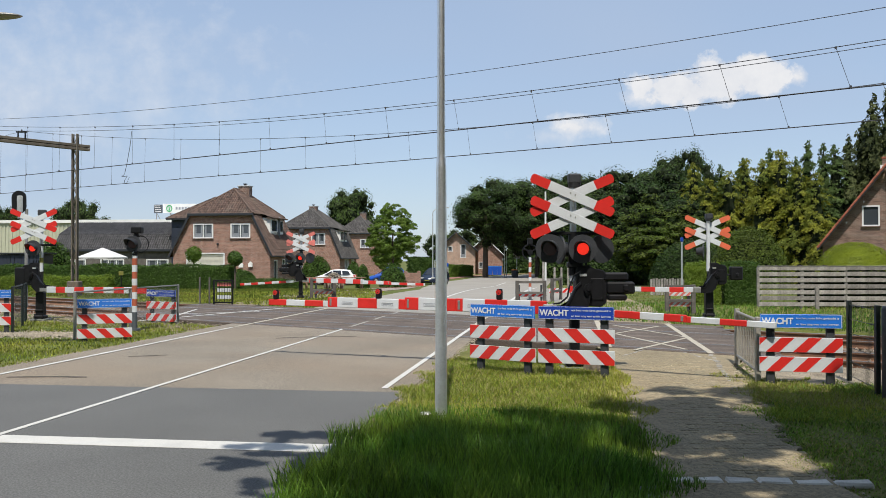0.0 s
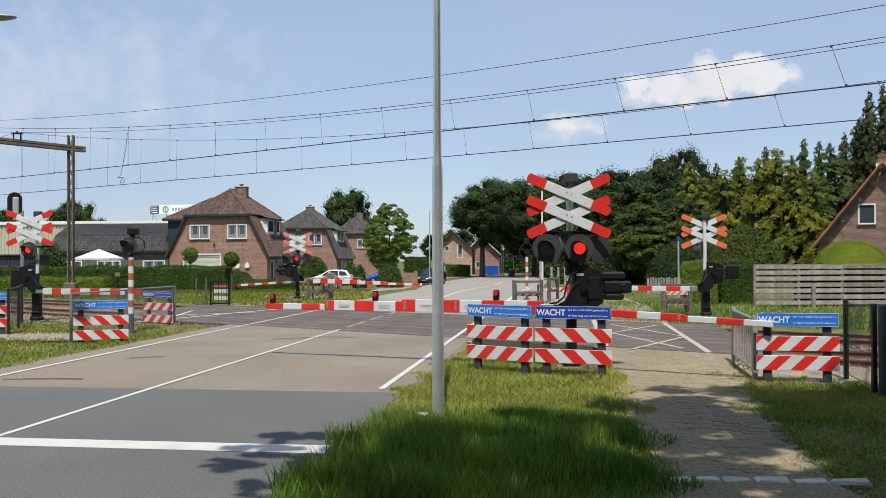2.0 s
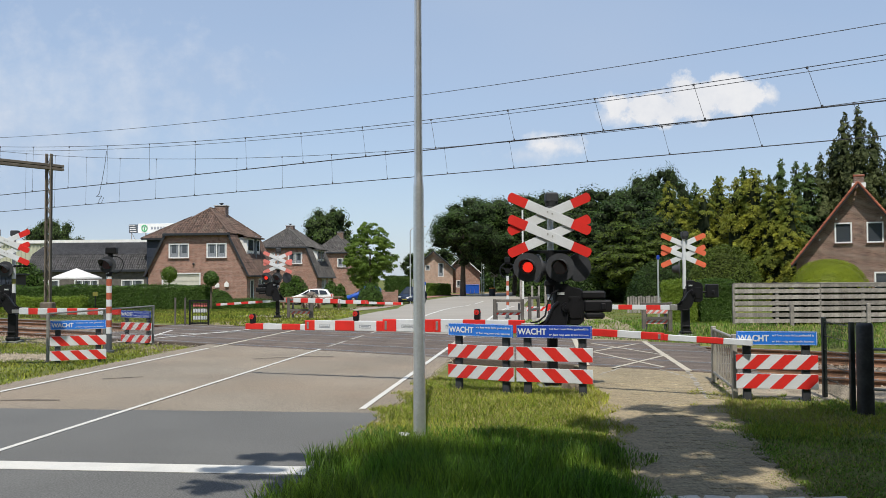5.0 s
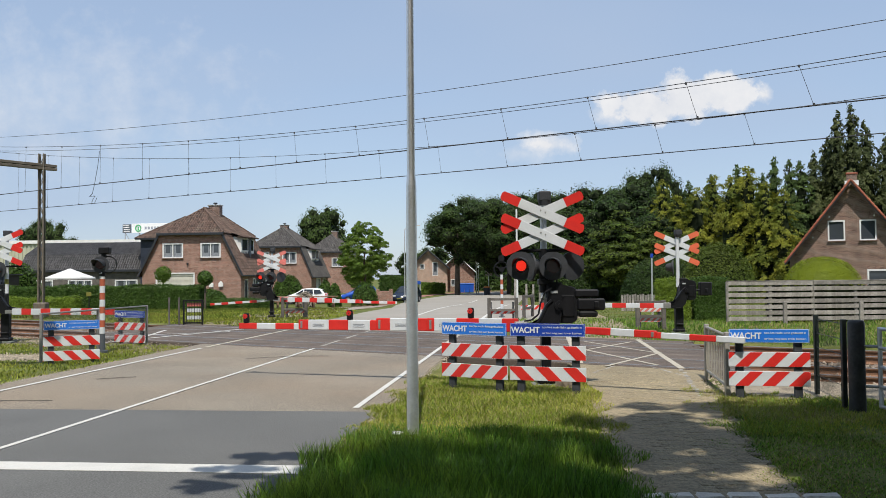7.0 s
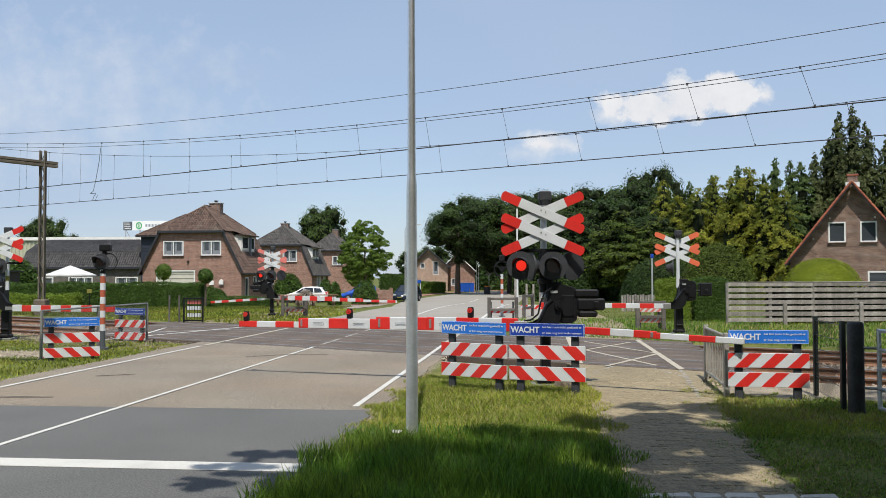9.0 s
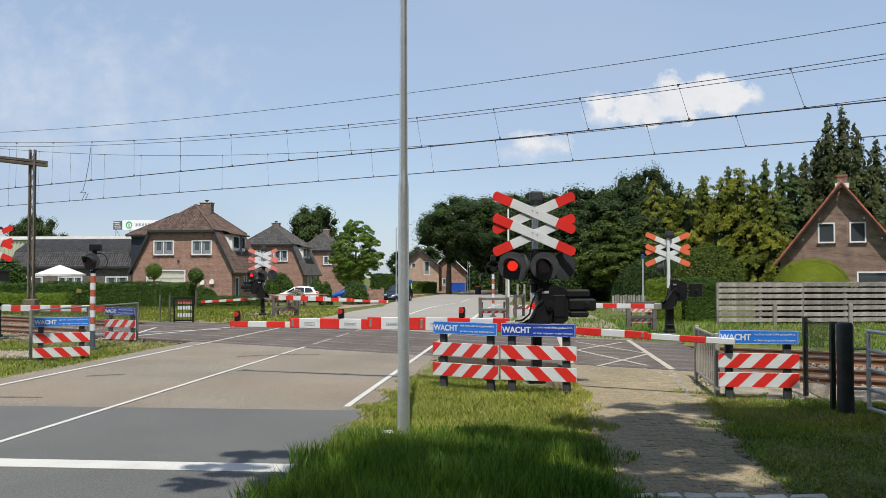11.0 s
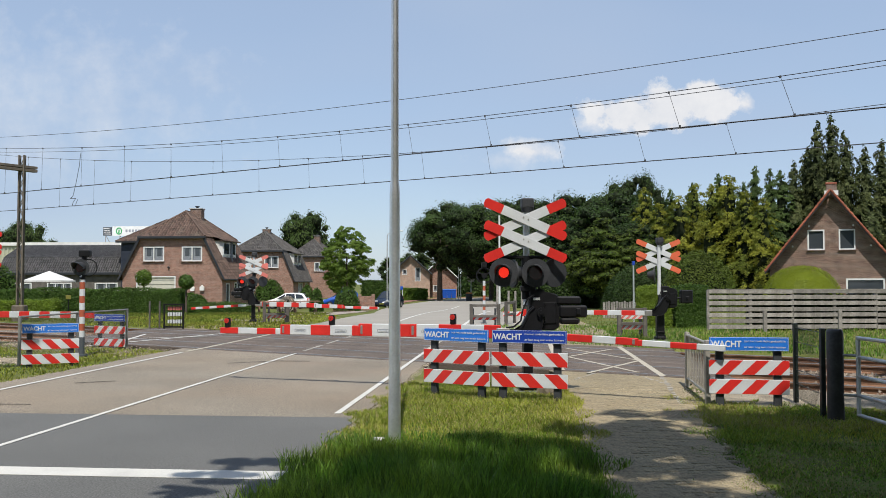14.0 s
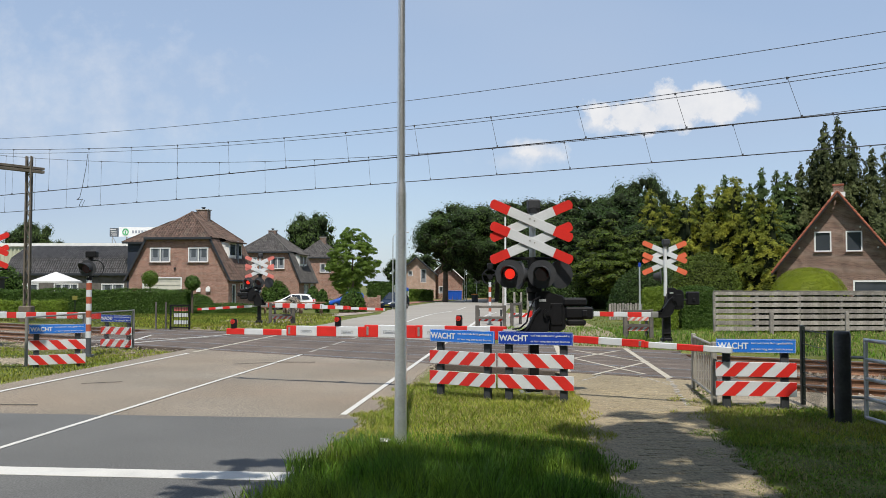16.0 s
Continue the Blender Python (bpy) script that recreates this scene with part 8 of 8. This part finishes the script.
def parasol():
    t = thing("parasol", "large off-white garden parasol standing open", "parasol", pose(-26.9, 71, ground_z(0, 71)))
    bm = bmesh.new()
    rod(bm, (0, 0, 0), (0, 0, 3.0), 0.04, 0.03, 8)
    part("pole", bm, M["weathered_wood"], t)
    for i in range(8):
        a, b = 2 * math.pi * i / 8, 2 * math.pi * (i + 1) / 8
        bm = bmesh.new()
        v = [(0, 0, 3.15), (1.95 * math.cos(a), 1.95 * math.sin(a), 2.42), (1.9 * math.cos((a + b) / 2), 1.9 * math.sin((a + b) / 2), 2.40), (1.95 * math.cos(b), 1.95 * math.sin(b), 2.42)]
        top = [bm.verts.new(p) for p in v]
        low = [bm.verts.new((p[0], p[1], p[2] - 0.12 if j else p[2] - 0.03)) for j, p in enumerate(v)]
        bm.faces.new(top)
        bm.faces.new(low[::-1])
        for j in range(4):
            bm.faces.new((top[j], low[j], low[(j + 1) % 4], top[(j + 1) % 4]))
        part("canopy_panel", bm, M["umbrella"], t)


parasol()


# ---- parked cars ----
def car(x, y, rz, paint, label, length=4.2, height=1.48, width=1.72):
    """A hatchback, nose at local +x."""
    t = thing("car", label, "car", pose(x, y, ground_z(x, y), 0, 0, rz), group="parked cars")
    L2 = length / 2
    shell = [(-L2 + 0.02, 0.34), (-L2 + 0.1, 0.20), (L2 - 0.12, 0.20), (L2, 0.36), (L2 - 0.03, 0.60), (L2 - 0.28, 0.76), (L2 - 1.05, 0.92), (L2 - 1.50, 1.18), (L2 - 1.95, height - 0.06),
             (L2 - 2.5, height), (-L2 + 1.0, height - 0.02), (-L2 + 0.48, height - 0.12), (-L2 + 0.14, 1.02), (-L2 - 0.02, 0.78)]

    def half(z):
        return width / 2 - max(0.0, z - 0.90) * 0.26

    bm = bmesh.new()
    prism(bm, shell, -1, 1, "y")
    for v in bm.verts:
        v.co.y *= half(v.co.z)
    bmesh.ops.bevel(bm, geom=bm.edges[:], offset=0.06, segments=2, affect="EDGES")
    part("body", bm, M[paint], t, smooth=True)
    for side in (-1, 1):
        for outline in ([(L2 - 1.28, 0.98), (L2 - 1.98, height - 0.14), (0.10, height - 0.10), (0.10, 0.97)], [(0.02, 0.97), (0.02, height - 0.10), (-0.80, height - 0.11), (-0.86, 0.98)], [(-0.94, 0.99), (-0.88, height - 0.12), (-L2 + 0.62, height - 0.18), (-L2 + 0.40, 1.03)]):
            bm = bmesh.new()
            prism(bm, outline, -0.008, 0.008, "y")
            for v in bm.verts:
                v.co.y += side * (half(v.co.z) + 0.002)
            part("side_window", bm, M["car_glass"], t)
    for (xa, za), (xb, zb), name in (((L2 - 1.12, 0.97), (L2 - 1.92, height - 0.09), "windscreen"), ((-L2 + 0.17, 1.06), (-L2 + 0.45, height - 0.17), "rear_window")):
        bm = bmesh.new()
        way = Vector((xb - xa, 0, zb - za))
        out = Vector((way.z, 0, -way.x)).normalized() * (0.012 if way.x < 0 else -0.012)
        ring = [Vector((xa, -half(za) + 0.16, za)), Vector((xa, half(za) - 0.16, za)), Vector((xb, half(zb) - 0.14, zb)), Vector((xb, -half(zb) + 0.14, zb))]
        near_side, far_side = [bm.verts.new(p + out) for p in ring], [bm.verts.new(p - out) for p in ring]
        bm.faces.new(near_side)
        bm.faces.new(far_side[::-1])
        for j in range(4):
            bm.faces.new((near_side[j], far_side[j], far_side[(j + 1) % 4], near_side[(j + 1) % 4]))
        part(name, bm, M["car_glass"], t)
    for side in (-1, 1):
        for wx in (-L2 + 0.75, L2 - 0.8):
            bm = bmesh.new()
            rod(bm, (wx, side * (width / 2 - 0.2), 0.31), (wx, side * (width / 2 + 0.01), 0.31), 0.31, 0.31, 20)
            wheel = part("wheel", bm, M["tyre"], t)
            bm = bmesh.new()
            rod(bm, (wx, side * (width / 2 + 0.005), 0.31), (wx, side * (width / 2 + 0.02), 0.31), 0.19, 0.17, 12)
            part("rim", bm, M["steel_dull"], wheel)
        bm = bmesh.new()
        box(bm, L2 - 0.12, side * (width / 2 - 0.28), 0.66, 0.22, 0.36, 0.16, 0.03)
        part("headlight", bm, M["galvanised"], t)
        bm = bmesh.new()
        box(bm, -L2 + 0.06, side * (width / 2 - 0.14), 0.82, 0.14, 0.22, 0.34, 0.03)
        part("tail_light", bm, M["red"], t)
    bm = bmesh.new()
    box(bm, L2 - 0.01, 0, 0.42, 0.03, 0.5, 0.11)
    part("plate", bm, M["yellow"], t)


car(-10.55, 87, 178, "car_white", "white hatchback parked in a driveway", 4.2, 1.52)
car(-0.85, 90, -110, "car_blue", "dark blue car parked at the roadside", 4.2, 1.64)
car(-5.75, 92, 190, "van_blue", "bright blue car behind the garden tree", 4.0, 1.7)


def garden_wall():
    t = thing("garden_wall", "low brown brick garden wall", "wall", pose(-2.74, 80, ground_z(0, 80)))
    bm = bmesh.new()
    box(bm, 0, 0, 0.55, 1.35, 0.3, 1.3, 0.01)
    part("wall", bm, M["brick_red"], t)
    for x in (-0.6, 0.6):
        bm = bmesh.new()
        box(bm, x, 0, 0.62, 0.30, 0.34, 1.5, 0.01)
        part("pier", bm, M["brick_red"], t)


garden_wall()


def trestle(x, y):
    t = thing("picnic_table", "brown timber picnic table on the grass", "table", pose(x, y, ground_z(x, y), 0, 0, 12), group="picnic tables")
    for dy in (-0.25, 0.0, 0.25):
        bm = bmesh.new()
        box(bm, 0, dy, 0.74, 1.8, 0.22, 0.05, 0.006)
        part("top_plank", bm, M["brown_wood"], t)
    for dy in (-0.7, 0.7):
        bm = bmesh.new()
        box(bm, 0, dy, 0.44, 1.8, 0.25, 0.05, 0.006)
        part("bench_plank", bm, M["brown_wood"], t)
    for xx in (-0.65, 0.65):
        for dy in (-1, 1):
            bm = bmesh.new()
            rod(bm, (xx, dy * 0.55, 0), (xx, dy * 0.2, 0.72), 0.05, 0.05, 6)
            part("leg", bm, M["brown_wood"], t)


for x, y in ((-8.0, 57), (-5.9, 58)):
    trestle(x, y)

t = thing("picket_fence", "grey weathered picket fence at the woodland edge", "fence")
for i in range(22):
    bm = bmesh.new()
    box(bm, 10.2 + i * 0.13, 44, 0.36, 0.1, 0.03, 0.78 + 0.05 * (i % 3), 0.006)
    part("picket", bm, M["weathered_wood"], t)


# ---- small paving setts of the footpath, kerb stones and stray stones ----
kerb = thing("kerb", "rows of worn pale kerb stones sunk in the footpath", "kerb", kind="structure")
rng = random.Random(31)
for row in range(1):
    x = 1.75 + rng.uniform(0, 0.2)
    while x < 3.2:
        w = rng.uniform(0.20, 0.31)
        bm = bmesh.new()
        box(bm, 0, 0, 0, w - 0.014, 0.145, 0.1, 0.022)
        for v in bm.verts:
            v.co += Vector((rng.uniform(-0.008, 0.008), rng.uniform(-0.008, 0.008), rng.uniform(-0.006, 0.006)))
        stone = part("kerb_stone", bm, M["kerb_stone"], kerb)
        stone.matrix_basis = pose(x + w / 2, 6.99 - 0.03 * (x - 1.8) - 0.05 * (x - 1.8) ** 2, -0.048 + rng.uniform(-0.006, 0.006), rng.uniform(-2, 2), rng.uniform(-2, 2), -3 - 5 * (x - 1.8) + rng.uniform(-2, 2))
        x += w


x = 1.45
while x < 2.5:
    w = rng.uniform(0.36, 0.46)
    bm = bmesh.new()
    box(bm, 0, 0, 0, w - 0.03, 0.40, 0.1, 0.015)
    for v in bm.verts:
        v.co += Vector((rng.uniform(-0.012, 0.012), rng.uniform(-0.012, 0.012), rng.uniform(-0.005, 0.005)))
    slab_piece = part("kerb_slab", bm, M["kerb_slab"], kerb, "flat grey slab with mossy joints")
    slab_piece.matrix_basis = pose(x + w / 2, 6.66 - 0.03 * (x - 1.8) - 0.05 * (x - 1.8) ** 2, -0.066 + rng.uniform(-0.004, 0.004), rng.uniform(-1, 1), rng.uniform(-1, 1), -3 - 5 * (x - 1.8) + rng.uniform(-1, 1))
    x += w


def lay_deck():
    """Rubber-edged panels between and beside the rails, butted along the tracks."""
    deck = bpy.data.objects["crossing_deck"]
    rng = random.Random(21)
    for s0, s1 in ((15.97, 16.17), (16.32, 17.0), (17.0, 17.68), (17.83, 18.6), (18.6, 19.4), (19.4, 20.17), (20.32, 21.0), (21.0, 21.68), (21.83, 22.68)):
        mid = (s0 + s1) / 2
        first, last = Vector(meet(-8.5, mid)).dot(RAIL), Vector(meet(9.2, mid)).dot(RAIL)
        n = round((last - first) / 1.5)
        length = (last - first) / n
        bm = bmesh.new()
        box(bm, 0, 0, 0, length - 0.012, s1 - s0 - 0.012, 0.06, 0.006)
        one = part("deck_panel", bm, M["deck"], deck)
        for j in range(n):
            x, y = by_rail(first + (j + 0.5) * length, mid)
            m = pose(x, y, -0.028 + rng.uniform(-0.002, 0.002), rng.uniform(-0.15, 0.15), 0, math.degrees(math.atan2(RAIL.y, RAIL.x)))
            if j:
                share("deck_panel", one.data, deck, m)
            else:
                one.matrix_basis = m


lay_deck()


def lay_setts():
    """Rows of worn setts across the path: the nearest singly, the rest as one surface."""
    paving = thing("sett_paving", "worn tan paving setts with sandy grassy joints", "paving", kind="structure")
    rng = random.Random(77)
    bm = bmesh.new()
    box(bm, 0, 0, 0, 0.196, 0.098, 0.05, 0.012)
    one = part("sett", bm, M["sett"], paving)
    me = one.data
    bpy.data.objects.remove(one)
    base = np.array([v.co for v in me.vertices])
    faces = [tuple(p.vertices) for p in me.polygons]
    rest, rest_faces, singles = [], [], 0
    y, odd = 7.16, 0
    while y < 16.2:
        l, r = np.interp(y, PATH_Y, PATH_LEFT), np.interp(y, PATH_Y, PATH_RIGHT)
        x = l + 0.05 + 0.10 * odd
        while x < r - 0.05:
            edge = min(x - l, r - x)
            if rng.random() < 0.25 + edge * 3.5:
                m = pose(x + 0.1, y + 0.02 * math.sin(x * 2.1), -0.034 + rng.uniform(-0.006, 0.003) - 0.02 * max(0.0, 0.25 - edge), rng.uniform(-2.2, 2.2), rng.uniform(-1.8, 1.8), rng.uniform(-3, 3))
                if singles < 290:
                    share("sett", me, paving, m)
                    singles += 1
                else:
                    k = len(rest) * len(base)
                    rest.append(base @ np.array(m.to_3x3()).T + np.array(m.translation))
                    rest_faces += [tuple(i + k for i in f) for f in faces]
            x += 0.204
        y += 0.106
        odd = 1 - odd
    far = bpy.data.meshes.new("far_setts")
    far.from_pydata(np.concatenate(rest).tolist(), [], rest_faces)
    far.materials.append(M["sett_far"])
    ob = new("far_setts", far)
    ob.parent = paving
    tagged(ob, "worn tan setts towards the crossing", kind="stuff")


M["sett"] = material("sett", (0.268, 0.221, 0.134), 0.9, 0.15, 9, 1.0, 45, grain_vary=0.5, per_object=0.2, stains=0.45, stain_scale=3, stain_colour=(0.15, 0.14, 0.085))
M["sett_far"] = material("sett_far", (0.262, 0.216, 0.134), 0.9, 0.15, 9, 1.0, 45, grain_vary=0.5, per_island=0.2, stains=0.45, stain_scale=2, stain_colour=(0.15, 0.14, 0.085))
lay_setts()


def path_place(rng):
    y = rng.uniform(6.2, 16.5)
    l = np.interp(y, PATH_Y, PATH_LEFT)
    r = np.interp(y, PATH_Y, PATH_RIGHT)
    return rng.uniform(l - 0.1, r + 0.1), y, -0.014


M["path_chips"] = material("path_chips", (0.34, 0.295, 0.225), 0.95, 0.2, 5, per_island=0.4)
stones("path_gravel", "small tan gravel chips lying on the footpath", 15000, path_place, 0.011, M["path_chips"], 7)


def edge_place(rng):
    k, side = rng.uniform(-8, 14), rng.random()
    x, y = on_road(k, KERB + rng.normal(0.0, 0.07)) if side < 0.7 else on_road(k, -3.45 + rng.normal(0, 0.07))
    return x, y, -0.01


def patch_place(rng):
    x = rng.uniform(-15, -8)
    return x, 21.0 - 0.13 * (x + 11) + rng.normal(0, 0.4), -0.018


stones("patch_gravel", "pale loose gravel in the grass beside the road", 5000, patch_place, 0.03, M["path_chips"], 9)
stones("road_grit", "loose grit and crumbs along the asphalt edge", 4000, edge_place, 0.016, M["path_chips"], 8)


def wrapper():
    """A crumpled scrap of paper lying in the grass by the lamp post."""
    t = thing("paper_scrap", "crumpled white paper scrap lying in the grass", "litter", pose(-0.19, 9.66, 0.05))
    rng = random.Random(5)
    bm = bmesh.new()
    bmesh.ops.create_icosphere(bm, subdivisions=2, radius=0.038)
    for v in bm.verts:
        v.co = Vector((v.co.x * 1.6, v.co.y * 1.1, v.co.z * 0.55)) * rng.uniform(0.65, 1.2)
    part("paper", bm, M["plaster_white"], t)


wrapper()


def garden_shed():
    t = thing("garden_shed", "dark boarded garden shed with a flat roof behind the hedge", "shed", pose(-35.6, 72, ground_z(0, 72)))
    bm = bmesh.new()
    box(bm, 1.7, 1.2, 1.3, 3.3, 2.3, 2.7, 0.02)
    part("wall", bm, M["trim_dark"], t)
    for i in range(11):
        bm = bmesh.new()
        box(bm, 0.2 + i * 0.3, 0.03, 1.3, 0.27, 0.04, 2.6, 0.006)
        part("board", bm, M["dark_blue_boards"], t)
    bm = bmesh.new()
    box(bm, 1.7, 1.2, 2.72, 3.7, 2.8, 0.12, 0.02)
    part("roof", bm, M["trim_dark"], t)


garden_shed()


# ---- what moves: the red lenses light up in turn ----
# the long boom has just come down and still swings: seconds, lift of its tip in metres
SWING = [(0.0, 0.062), (0.15, 0.012), (0.3, -0.033), (0.45, -0.024), (0.6, -0.010), (0.75, 0.014), (0.9, 0.033), (1.0, 0.035), (1.2, 0.018), (1.5, -0.004),
         (1.8, 0.004), (2.0, 0.010), (2.5, -0.003), (3.0, 0.004), (3.5, 0.0), (16.0, 0.0)]


def motions():
    walk(long_boom, [(t, boom_base @ pose(0, 0, 0, 0, -math.degrees(lift / 5.1), 0) @ boom_base.inverted()) for t, lift in SWING])
    period, start, lit = 0.661, 0.48, 0.275
    for glow, phase, spot in GLOW:
        shown = Matrix.Translation(spot + Vector((0, -0.022, 0)))
        tucked = Matrix.Translation(spot + Vector((0, 0.06, 0)))
        switches = []
        for i in range(-1, 25):
            on, off = start + i * period, start + i * period + lit
            if phase == "side":
                switches += [(i * period - 0.03, shown), (i * period + 0.30, tucked)]
            elif phase == 0:
                switches += [(on, tucked), (off - 0.035, shown)]
            else:
                switches += [(on - 0.02, shown), (off, tucked)]
        switches = [(t, m) for t, m in switches if t < 15.98]
        now = max((s for s in switches if s[0] <= 0), key=lambda s: s[0])[1]
        rows = [(0.0, now)]
        for t, m in switches:
            if t <= 0.04:
                continue
            rows += [(t - 0.034, now), (t, m)]
            now = m
        rows.append((16.0, now))
        walk(glow, rows)


motions()
